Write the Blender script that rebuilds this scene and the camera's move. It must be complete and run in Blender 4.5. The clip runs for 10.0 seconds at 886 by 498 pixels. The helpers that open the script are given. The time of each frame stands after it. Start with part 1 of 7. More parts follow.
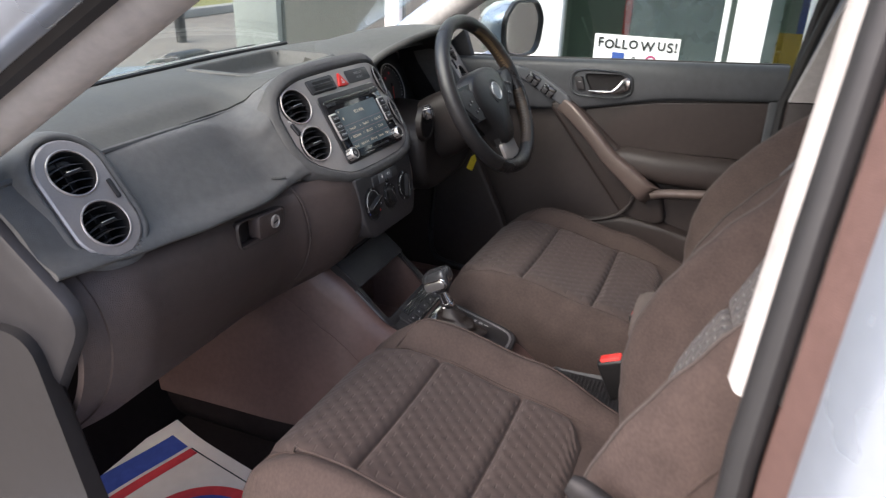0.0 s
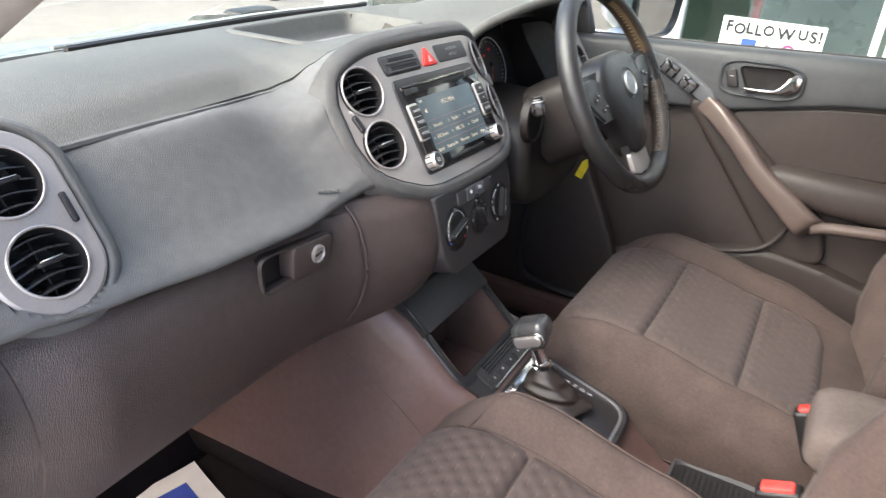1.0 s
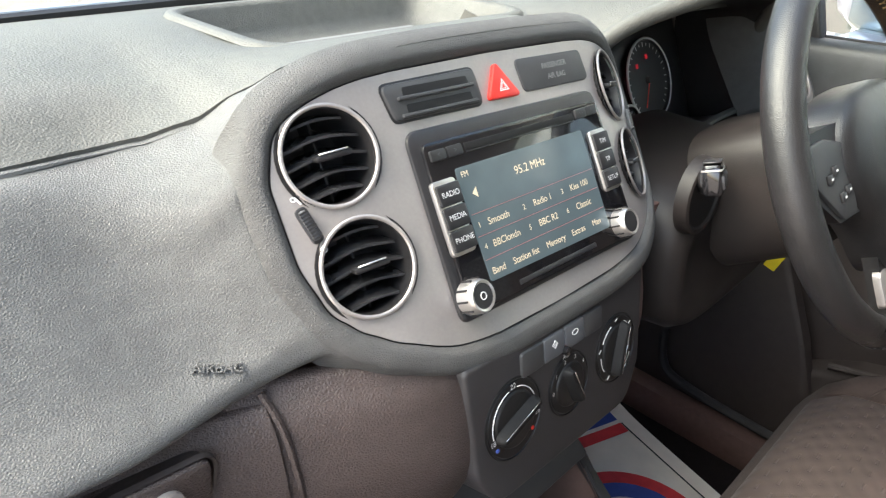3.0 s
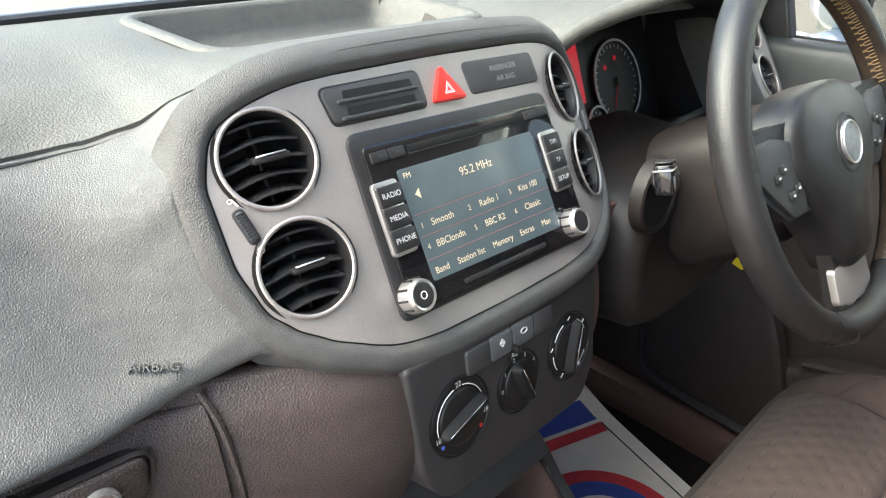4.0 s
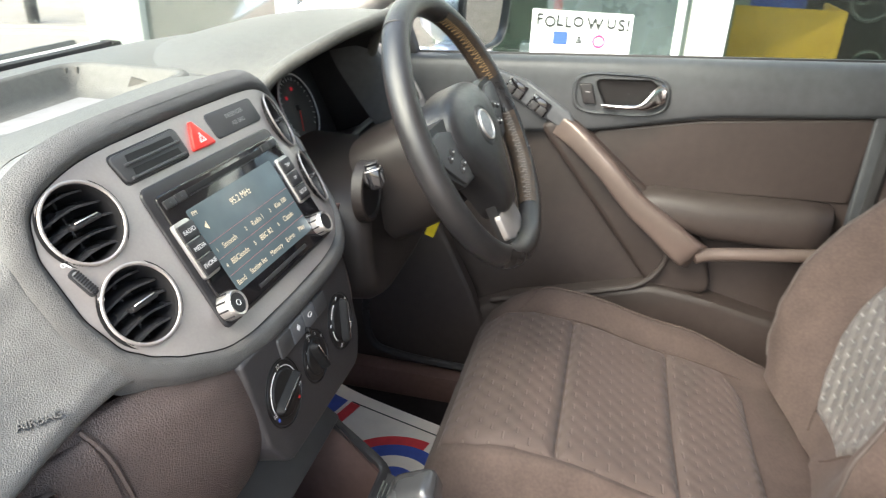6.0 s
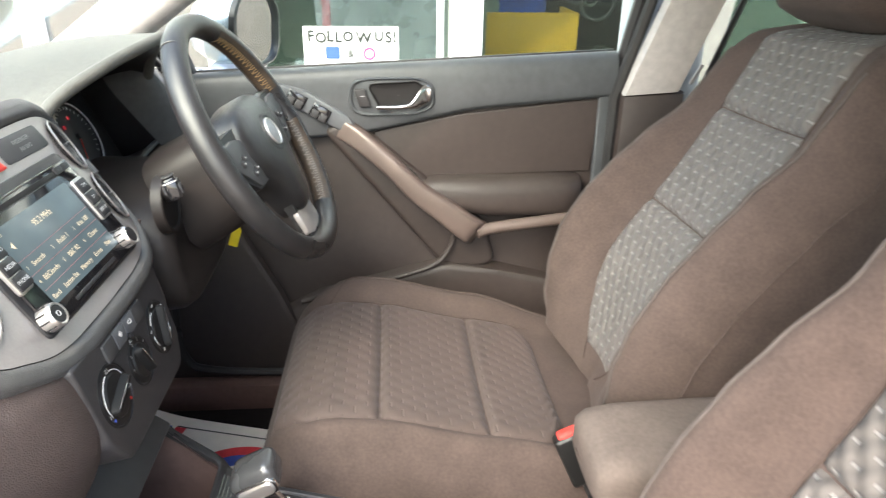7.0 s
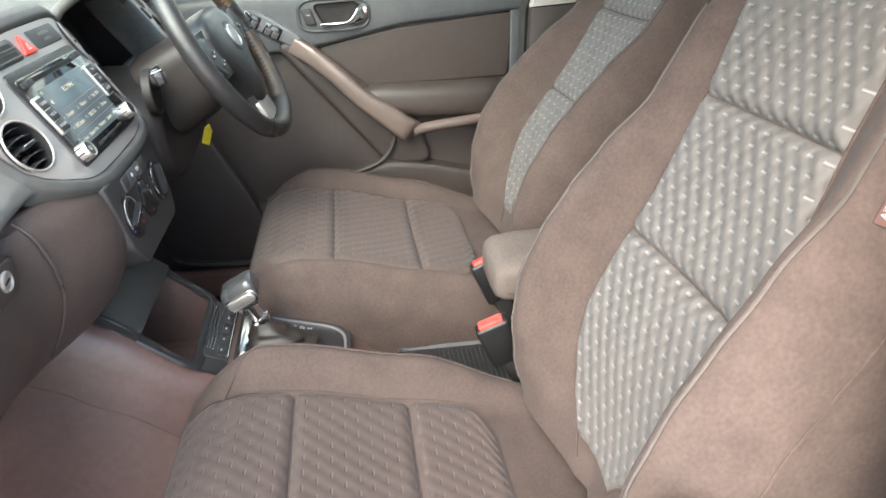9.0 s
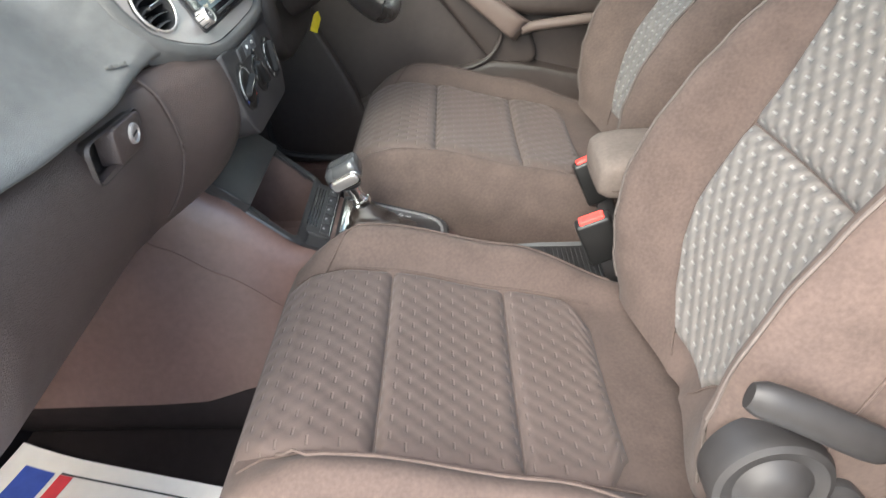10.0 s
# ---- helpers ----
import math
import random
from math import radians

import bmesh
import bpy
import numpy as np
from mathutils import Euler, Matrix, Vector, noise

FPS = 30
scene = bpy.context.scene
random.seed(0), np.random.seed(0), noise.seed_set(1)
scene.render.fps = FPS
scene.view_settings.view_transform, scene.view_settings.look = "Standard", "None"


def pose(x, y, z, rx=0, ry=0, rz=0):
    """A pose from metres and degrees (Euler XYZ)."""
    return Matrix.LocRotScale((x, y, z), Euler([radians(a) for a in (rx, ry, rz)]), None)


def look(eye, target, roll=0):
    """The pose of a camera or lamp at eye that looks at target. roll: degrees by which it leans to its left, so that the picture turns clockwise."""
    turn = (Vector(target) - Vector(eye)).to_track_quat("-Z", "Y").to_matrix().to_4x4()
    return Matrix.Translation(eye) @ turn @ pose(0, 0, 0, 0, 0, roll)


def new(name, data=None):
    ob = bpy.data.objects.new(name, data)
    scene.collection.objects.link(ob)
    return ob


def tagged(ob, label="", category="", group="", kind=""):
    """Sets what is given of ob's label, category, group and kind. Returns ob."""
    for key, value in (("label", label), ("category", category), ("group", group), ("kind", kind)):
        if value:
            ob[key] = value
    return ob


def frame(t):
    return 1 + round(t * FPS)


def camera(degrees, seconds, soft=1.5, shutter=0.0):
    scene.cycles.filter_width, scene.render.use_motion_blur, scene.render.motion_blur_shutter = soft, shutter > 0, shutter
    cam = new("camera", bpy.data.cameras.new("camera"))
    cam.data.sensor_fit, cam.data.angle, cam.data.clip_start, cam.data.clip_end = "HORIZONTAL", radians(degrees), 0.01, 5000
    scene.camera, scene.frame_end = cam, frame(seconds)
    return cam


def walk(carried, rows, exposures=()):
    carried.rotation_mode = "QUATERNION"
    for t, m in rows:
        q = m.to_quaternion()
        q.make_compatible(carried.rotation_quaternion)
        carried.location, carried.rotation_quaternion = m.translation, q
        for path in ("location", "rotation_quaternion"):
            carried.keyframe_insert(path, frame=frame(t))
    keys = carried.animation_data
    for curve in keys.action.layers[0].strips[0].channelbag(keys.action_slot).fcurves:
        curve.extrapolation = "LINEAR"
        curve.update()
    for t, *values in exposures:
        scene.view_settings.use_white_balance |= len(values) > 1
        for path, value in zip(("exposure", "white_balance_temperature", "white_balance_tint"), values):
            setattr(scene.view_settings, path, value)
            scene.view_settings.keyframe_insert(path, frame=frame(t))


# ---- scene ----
cam = camera(64.1, 10.0, soft=1.2, shutter=0.3)
PATH = [
    (0, (-1.248, 0.136, 1.45), (0.457, 0.792, 0.637), 1.8),
    (0.5, (-1.051, 0.212, 1.428), (0.59, 0.979, 0.579), 3.1),
    (1, (-0.915, 0.32, 1.391), (0.674, 1.147, 0.501), 4.2),
    (1.5, (-0.754, 0.476, 1.363), (0.762, 1.395, 0.437), 4.6),
    (2, (-0.605, 0.539, 1.345), (0.812, 1.577, 0.388), 4.6),
    (2.5, (-0.483, 0.53, 1.332), (0.855, 1.655, 0.361), 4.7),
    (2.7, (-0.45, 0.524, 1.327), (0.866, 1.676, 0.356), 4.7),
    (4, (-0.399, 0.479, 1.333), (0.91, 1.642, 0.368), 4.0),
    (4.5, (-0.407, 0.458, 1.346), (0.997, 1.528, 0.407), 3.7),
    (5, (-0.453, 0.435, 1.368), (1.073, 1.347, 0.454), 3.2),
    (5.2, (-0.48, 0.431, 1.369), (1.114, 1.244, 0.475), 3.2),
    (6.3, (-0.603, 0.487, 1.383), (1.186, 0.706, 0.518), 1.7),
    (6.5, (-0.621, 0.485, 1.382), (1.184, 0.582, 0.527), 1.5),
    (7, (-0.686, 0.46, 1.388), (1.134, 0.312, 0.571), 0.8),
    (7.5, (-0.809, 0.412, 1.413), (1.001, 0.126, 0.612), 0.3),
    (8, (-0.931, 0.388, 1.41), (0.866, 0.046, 0.601), -0.1),
    (8.5, (-0.985, 0.407, 1.392), (0.798, 0.091, 0.542), -0.6),
    (9, (-1.011, 0.434, 1.363), (0.747, 0.199, 0.438), -0.9),
    (9.5, (-1.026, 0.455, 1.337), (0.694, 0.333, 0.323), -1.1),
    (10, (-1.031, 0.455, 1.314), (0.636, 0.478, 0.208), -1.4),
]
EXPOSURES = [(0.0, 1.55, 6350, 17), (0.5, 2.33, 6400, 15), (1.0, 2.60, 6500, 14), (2.0, 2.72, 6700, 12), (4.0, 2.80, 6600, 9), (5.2, 2.82, 6600, 10), (6.5, 2.92, 6700, 10), (7.5, 3.05, 6480, 8), (8.0, 3.02, 6380, 7), (8.5, 2.91, 6320, 6), (10.0, 2.93, 6300, 6)]
walk(cam, [(t, look(eye, target, roll)) for t, eye, target, roll in PATH], EXPOSURES)

# ---- light ----
W = bpy.data.worlds.new("sky")
scene.world = W
W.use_nodes = True
wn = W.node_tree.nodes
sky = wn.new("ShaderNodeTexSky")
sky.sky_type, sky.sun_disc = "NISHITA", False
sky.sun_elevation, sky.sun_rotation = radians(44), radians(-56)
sky.air_density, sky.dust_density, sky.ozone_density = 1.0, 4.0, 1.0
W.node_tree.links.new(sky.outputs[0], wn["Background"].inputs[0])
wn["Background"].inputs[1].default_value = 0.15
sun = new("sun", bpy.data.lights.new("sun", "SUN"))
sun.data.energy, sun.data.angle, sun.data.color = 1.35, radians(75), (1.0, 0.965, 0.925)
# the veiled sun stands ahead of the car, on the side of the open door
sun.matrix_world = look((-5.4, 3.8, 6.6), (0, 0, 0))


# ---- materials ----
def material(name, color, rough=0.5, metal=0.0, var=0.12, scale=60.0, bump=0.0, bump_scale=900.0, spec=0.5, voronoi=False,
             stain=0.0, coat=0.0, second=None, emit=None, power=0.0, alpha=1.0, ior=1.5, transmission=0.0, depth=0.0006):
    m = bpy.data.materials.new(name)
    m.use_nodes = True
    t = m.node_tree
    b = t.nodes["Principled BSDF"]
    b.inputs["Roughness"].default_value = rough
    b.inputs["Metallic"].default_value = metal
    b.inputs["Specular IOR Level"].default_value = spec
    b.inputs["Coat Weight"].default_value = coat
    b.inputs["IOR"].default_value = ior
    b.inputs["Transmission Weight"].default_value = transmission
    co = t.nodes.new("ShaderNodeTexCoord")
    out = co.outputs["Object"]

    def noise_node(sc, detail=4.0):
        n = t.nodes.new("ShaderNodeTexNoise")
        n.inputs["Scale"].default_value, n.inputs["Detail"].default_value = sc, detail
        t.links.new(out, n.inputs["Vector"])
        return n
    n1, n2 = noise_node(scale), noise_node(scale / 9)
    add = t.nodes.new("ShaderNodeMath")
    add.operation = "ADD"
    t.links.new(n1.outputs[0], add.inputs[0])
    t.links.new(n2.outputs[0], add.inputs[1])
    ramp = t.nodes.new("ShaderNodeMapRange")
    ramp.inputs["From Min"].default_value, ramp.inputs["From Max"].default_value = 0.65, 1.35
    ramp.inputs["To Min"].default_value, ramp.inputs["To Max"].default_value = 0.0, 1.0
    t.links.new(add.outputs[0], ramp.inputs["Value"])
    mix = t.nodes.new("ShaderNodeMix")
    mix.data_type = "RGBA"
    c2 = second or tuple(min(1, c * (1 + 2 * var)) for c in color)
    c1 = color if second else tuple(c * (1 - var) for c in color)
    mix.inputs["A"].default_value, mix.inputs["B"].default_value = (*c1, 1), (*c2, 1)
    t.links.new(ramp.outputs[0], mix.inputs["Factor"])
    t.links.new(mix.outputs["Result"], b.inputs["Base Color"])
    rr = t.nodes.new("ShaderNodeMapRange")
    rr.inputs["To Min"].default_value, rr.inputs["To Max"].default_value = max(0, rough - 0.07), min(1, rough + 0.07)
    t.links.new(n2.outputs[0], rr.inputs["Value"])
    t.links.new(rr.outputs[0], b.inputs["Roughness"])
    if bump:
        if voronoi:
            v = t.nodes.new("ShaderNodeTexVoronoi")
            v.feature = "DISTANCE_TO_EDGE"
            v.inputs["Scale"].default_value = bump_scale
            wob = noise_node(bump_scale * 0.6, 2)
            mv = t.nodes.new("ShaderNodeMix")
            mv.data_type = "VECTOR"
            mv.inputs["Factor"].default_value = 0.0016
            t.links.new(out, mv.inputs[4])
            t.links.new(wob.outputs["Color"], mv.inputs[5])
            t.links.new(mv.outputs[1], v.inputs["Vector"])
            cl = t.nodes.new("ShaderNodeMapRange")
            cl.inputs["From Max"].default_value = 0.30
            t.links.new(v.outputs["Distance"], cl.inputs["Value"])
            h = cl.outputs[0]
        else:
            h = noise_node(bump_scale, 3).outputs[0]
        bp = t.nodes.new("ShaderNodeBump")
        bp.inputs["Strength"].default_value, bp.inputs["Distance"].default_value = bump, depth
        t.links.new(h, bp.inputs["Height"])
        t.links.new(bp.outputs[0], b.inputs["Normal"])
    if emit:
        b.inputs["Emission Color"].default_value = (*emit, 1)
        b.inputs["Emission Strength"].default_value = power
    return m


def quilt_material(name, base, light, base2, relief, pale, puff, wide):
    """Upholstery with raised stitched dashes in staggered rows, on metric UV coordinates."""
    m = bpy.data.materials.new(name)
    m.use_nodes = True
    t = m.node_tree
    b = t.nodes["Principled BSDF"]
    b.inputs["Roughness"].default_value = 0.75
    b.inputs["Specular IOR Level"].default_value = 0.25
    b.inputs["Sheen Weight"].default_value = 0.06
    uv = t.nodes.new("ShaderNodeUVMap")
    uv.uv_map = "UVMap"
    sep = t.nodes.new("ShaderNodeSeparateXYZ")
    t.links.new(uv.outputs[0], sep.inputs[0])

    def mth(op, a, c=None, d=None):
        n = t.nodes.new("ShaderNodeMath")
        n.operation = op
        for i, v in enumerate((a, c, d)):
            if v is None:
                continue
            if isinstance(v, (int, float)):
                n.inputs[i].default_value = v
            else:
                t.links.new(v, n.inputs[i])
        return n.outputs[0]
    PU, PV = 0.0275, 0.0172
    v = mth("DIVIDE", sep.outputs[1], PV)
    row = mth("FLOOR", mth("ADD", v, 0.5))
    half = mth("MULTIPLY", mth("FLOORED_MODULO", row, 2.0), 0.5)
    u = mth("ADD", mth("DIVIDE", sep.outputs[0], PU), half)
    fu = mth("ABSOLUTE", mth("SUBTRACT", mth("FRACT", mth("ADD", u, 0.5)), 0.5))
    fv = mth("ABSOLUTE", mth("SUBTRACT", mth("FRACT", mth("ADD", v, 0.5)), 0.5))
    # a dash about 13 mm long and 5 mm wide
    du = mth("MULTIPLY", mth("SUBTRACT", 0.22, fu), PU)
    dv = mth("MULTIPLY", mth("SUBTRACT", wide, fv), PV)
    dash = mth("MULTIPLY", mth("MINIMUM", du, dv), 900.0)
    n = t.nodes.new("ShaderNodeClamp")
    t.links.new(dash, n.inputs[0])
    # the cloth is drawn down at each dash and puffs up between
    pil = mth("MULTIPLY", mth("COSINE", mth("MULTIPLY", mth("DIVIDE", sep.outputs[0], PU), 2 * math.pi)), mth("COSINE", mth("MULTIPLY", v, math.pi)))
    weave = t.nodes.new("ShaderNodeTexNoise")
    weave.inputs["Scale"].default_value = 1500
    co = t.nodes.new("ShaderNodeTexCoord")
    t.links.new(co.outputs["Object"], weave.inputs["Vector"])
    big = t.nodes.new("ShaderNodeTexNoise")
    big.inputs["Scale"].default_value = 14
    t.links.new(co.outputs["Object"], big.inputs["Vector"])
    height = mth("ADD", mth("ADD", mth("MULTIPLY", n.outputs[0], -0.30), mth("MULTIPLY", pil, -puff)), mth("MULTIPLY", weave.outputs[0], 0.035))
    bp = t.nodes.new("ShaderNodeBump")
    bp.inputs["Strength"].default_value, bp.inputs["Distance"].default_value = 1.0, relief
    t.links.new(height, bp.inputs["Height"])
    t.links.new(bp.outputs[0], b.inputs["Normal"])
    mix0 = t.nodes.new("ShaderNodeMix")
    mix0.data_type = "RGBA"
    mix0.inputs["A"].default_value, mix0.inputs["B"].default_value = (*base, 1), (*base2, 1)
    t.links.new(big.outputs[0], mix0.inputs["Factor"])
    mix = t.nodes.new("ShaderNodeMix")
    mix.data_type = "RGBA"
    mix.inputs["B"].default_value = (*light, 1)
    t.links.new(mix0.outputs["Result"], mix.inputs["A"])
    t.links.new(mth("MULTIPLY", n.outputs[0], pale), mix.inputs["Factor"])
    t.links.new(mix.outputs["Result"], b.inputs["Base Color"])
    return m


M_DASH = material("dash_grain", (0.074, 0.075, 0.066), 0.55, bump=0.9, bump_scale=620, scale=120, depth=0.0009)
M_PAD = material("pad_leathergrain", (0.092, 0.093, 0.089), 0.50, bump=0.45, bump_scale=640, voronoi=True, scale=80, depth=0.0010)
# the pad's leather again, darkened for the rim, which catches more light
M_PADRIM = material("rim_leathergrain_dark", (0.070, 0.070, 0.067), 0.52, bump=0.45, bump_scale=640, voronoi=True, scale=80, depth=0.0010)
M_LOW = material("lower_plastic", (0.100, 0.061, 0.052), 0.40, bump=0.4, bump_scale=700, scale=90)
M_LOWGRAIN = material("lower_grain", (0.055, 0.041, 0.0365), 0.46, bump=0.42, bump_scale=450, voronoi=True, scale=90, depth=0.0009)
M_HEATER = material("heater_fascia", (0.026, 0.025, 0.026), 0.45, bump=0.4, bump_scale=1100)
M_DIAL = material("dial_black", (0.009, 0.009, 0.009), 0.36, bump=0.1, bump_scale=900, spec=0.3)
M_BADGE = material("badge_satin", (0.24, 0.25, 0.26), 0.42, metal=0.6, var=0.25, scale=130)
M_COWL = material("column_plastic", (0.016, 0.0135, 0.0125), 0.50, bump=0.3, bump_scale=700, spec=0.3)
M_POD = material("switch_plate", (0.080, 0.088, 0.094), 0.40, bump=0.15, bump_scale=800)
M_GRIP = material("grip_black", (0.012, 0.012, 0.012), 0.52, bump=0.1, bump_scale=900, spec=0.15)
M_SLAT = material("vent_slat", (0.030, 0.030, 0.031), 0.28, bump=0.1, bump_scale=900)
M_SLOT = material("slot_grey", (0.042, 0.043, 0.044), 0.45, bump=0.2, bump_scale=900)
# near-black standing in for the shade inside openings and gaps
M_HOLESHADE = material("opening_shade", (0.004, 0.004, 0.004), 0.6)
M_MARK = material("grey_print", (0.26, 0.26, 0.26), 0.6, var=0.03)
M_VRING = material("satin_metal", (0.66, 0.64, 0.61), 0.30, metal=0.9, var=0.03)
M_VENTRIM = material("vent_rim_satin", (0.52, 0.48, 0.45), 0.38, metal=0.75, var=0.03)
M_BLACK = material("black_plastic", (0.018, 0.0175, 0.018), 0.42, bump=0.15, bump_scale=900)
M_GLOSS = material("gloss_black", (0.008, 0.008, 0.009), 0.08, coat=0.5)
M_SILVER = material("satin_silver", (0.38, 0.355, 0.335), 0.40, metal=0.55, var=0.04, scale=400)
M_CHROME = material("chrome", (0.72, 0.71, 0.70), 0.20, metal=1.0, var=0.03)
M_CLOTH = material("seat_cloth", (0.055, 0.0405, 0.0350), 0.9, bump=0.5, bump_scale=1500, spec=0.2, scale=220, var=0.17)
M_CLOTH.node_tree.nodes["Principled BSDF"].inputs["Sheen Weight"].default_value = 0.03
# piping lighter than the cloth, for the highlight along the bolster seams
M_PIPING = material("seat_piping_highlit", (0.068, 0.058, 0.053), 0.85, bump=0.4, bump_scale=1500, spec=0.2)
# one upholstery in two colours: backrest greyer and paler for its sky light
M_QUILT_SKYLIT = quilt_material("quilted_cloth_skylit", (0.088, 0.081, 0.076), (0.24, 0.235, 0.228), (0.110, 0.102, 0.096), 0.0044, 0.60, 0.55, 0.13)
M_QUILTSEAT = quilt_material("quilted_seat_cloth", (0.056, 0.041, 0.0355), (0.100, 0.080, 0.071), (0.068, 0.051, 0.045), 0.0026, 0.40, 0.32, 0.10)
M_ARM = material("armrest_cloth", (0.092, 0.075, 0.066), 0.85, bump=0.5, bump_scale=1300, spec=0.2, scale=180)
M_LEATHER = material("wheel_leather", (0.015, 0.015, 0.0155), 0.29, bump=0.25, bump_scale=600, voronoi=True)
M_WORN = material("worn_leather", (0.012, 0.011, 0.010), 0.50, bump=0.9, bump_scale=320, second=(0.060, 0.040, 0.024), scale=420)
M_RED = material("red_plastic", (0.62, 0.030, 0.022), 0.35)
M_REDSOFT = material("buckle_red", (0.66, 0.045, 0.035), 0.4)
M_WHITE = material("white_print", (0.75, 0.75, 0.73), 0.6, var=0.03)
M_PAPER = material("paper_mat", (0.84, 0.79, 0.71), 0.75, var=0.05, scale=30, bump=0.15, bump_scale=60)
M_BLUE = material("blue_print", (0.045, 0.085, 0.36), 0.6)
M_REDPRINT = material("red_print", (0.62, 0.05, 0.06), 0.6)
M_CARPET = material("carpet", (0.014, 0.011, 0.011), 0.95, bump=0.9, bump_scale=700, spec=0.1)
M_HEAD = material("headliner", (0.55, 0.53, 0.50), 0.9, bump=0.3, bump_scale=900, spec=0.1)
M_TRIM = material("pillar_trim", (0.38, 0.365, 0.345), 0.65, bump=0.25, bump_scale=800)
M_BODY = material("silver_blue_paint", (0.42, 0.48, 0.54), 0.28, metal=0.55, var=0.03, coat=0.6)
M_RUBBER = material("rubber_seal", (0.018, 0.018, 0.018), 0.6)
M_THREAD = material("thread", (0.21, 0.14, 0.066), 0.8)
M_THREADGREY = material("grey_thread", (0.12, 0.108, 0.10), 0.8)
M_RECL = material("recliner_plastic", (0.018, 0.017, 0.017), 0.50, bump=0.2, spec=0.3)
M_GAUGE = material("gauge_ring", (0.55, 0.55, 0.54), 0.35)
M_YELLOW = material("yellow_tag", (0.75, 0.62, 0.02), 0.5)
M_DOORTOP = material("door_capping", (0.045, 0.050, 0.053), 0.5, bump=0.35, bump_scale=500)
M_DOORLOW = material("door_panel", (0.031, 0.0245, 0.0215), 0.55, bump=0.35, bump_scale=420)
M_PULL = material("satin_lacquer", (0.135, 0.106, 0.093), 0.33, metal=0.35, var=0.06)
M_GREYBTN = material("grey_button", (0.085, 0.09, 0.095), 0.5)
M_MIRROR = material("mirror_glass", (0.9, 0.9, 0.9), 0.02, metal=1.0, var=0.0)
M_ASPHALT = material("asphalt", (0.235, 0.205, 0.170), 0.9, bump=0.8, bump_scale=60, scale=6, var=0.15)
M_GRASS = material("verge_grass", (0.20, 0.19, 0.045), 0.95, bump=1.0, bump_scale=25, scale=4, var=0.3)
M_KERB = material("kerb_stone", (0.36, 0.34, 0.31), 0.85, scale=10)
M_FRAMEW = material("white_frame", (0.78, 0.79, 0.78), 0.45, var=0.03)
# pale grey-green back wall, for the haze of reflections on the panes
M_SHOPHAZE = material("shop_hazed", (0.28, 0.33, 0.30), 0.8)
M_SHOPGREY = material("shop_grey", (0.30, 0.33, 0.31), 0.8)
M_WOOD = material("orange_board", (0.62, 0.36, 0.045), 0.6)


def glass_material(name, tint, mixin):
    m = bpy.data.materials.new(name)
    m.use_nodes = True
    t = m.node_tree
    t.nodes.remove(t.nodes["Principled BSDF"])
    tr = t.nodes.new("ShaderNodeBsdfTransparent")
    tr.inputs[0].default_value = (*tint, 1)
    gl = t.nodes.new("ShaderNodeBsdfGlossy")
    gl.inputs["Roughness"].default_value = 0.01
    fr = t.nodes.new("ShaderNodeFresnel")
    fr.inputs["IOR"].default_value = 1.45
    mx = t.nodes.new("ShaderNodeMixShader")
    ml = t.nodes.new("ShaderNodeMath")
    ml.operation = "MULTIPLY"
    ml.inputs[1].default_value = mixin
    t.links.new(fr.outputs[0], ml.inputs[0])
    t.links.new(ml.outputs[0], mx.inputs[0])
    t.links.new(tr.outputs[0], mx.inputs[1])
    t.links.new(gl.outputs[0], mx.inputs[2])
    t.links.new(mx.outputs[0], t.nodes["Material Output"].inputs[0])
    return m


M_GLASS = glass_material("car_glass", (0.88, 0.93, 0.91), 0.35)
M_SHOPGLASS = glass_material("shop_glass", (0.66, 0.73, 0.69), 8.0)
M_PRIVACY = glass_material("privacy_glass", (0.42, 0.52, 0.47), 0.35)


# ---- mesh helpers: every shape is (vertices, faces) ----
def join(*geos):
    V, F = [], []
    for v, f in geos:
        k = len(V)
        V += [tuple(p) for p in v]
        F += [tuple(i + k for i in q) for q in f]
    return V, F


def move(geo, m):
    return [tuple(m @ Vector(p)) for p in geo[0]], geo[1]


def from_bm(bm):
    bm.verts.index_update()
    out = [tuple(v.co) for v in bm.verts], [tuple(v.index for v in f.verts) for f in bm.faces]
    bm.free()
    return out


def rbox(size, r=0.004, seg=2, m=None):
    bm = bmesh.new()
    bmesh.ops.create_cube(bm, size=1.0)
    for v in bm.verts:
        v.co = Vector([c * s for c, s in zip(v.co, size)])
    if r:
        bmesh.ops.bevel(bm, geom=list(bm.edges), offset=min(r, min(size) * 0.49), segments=seg, profile=0.5, affect="EDGES")
    g = from_bm(bm)
    return move(g, m) if m is not None else g


def box_at(x0, x1, y0, y1, z0, z1, r=0.004, seg=2):
    return rbox((x1 - x0, y1 - y0, z1 - z0), r, seg, Matrix.Translation(((x0 + x1) / 2, (y0 + y1) / 2, (z0 + z1) / 2)))


def fillet(pts, r, n=5):
    """A 2D polygon with its corners rounded; r is one radius or one for each corner."""
    out, k = [], len(pts)
    for i, p in enumerate(pts):
        p = Vector(p)
        a, c = Vector(pts[i - 1]) - p, Vector(pts[(i + 1) % k]) - p
        rad = r[i] if isinstance(r, (list, tuple)) else r
        la, lc = a.length, c.length
        a.normalize(), c.normalize()
        ang = a.angle(c)
        d = min(rad / max(math.tan(ang / 2), 1e-3), la * 0.48, lc * 0.48)
        for j in range(n + 1):
            s = j / n
            q0, q1 = p + a * d * (1 - s), p + c * d * s
            out.append(tuple(q0 * (1 - s) + q1 * s))
    return out


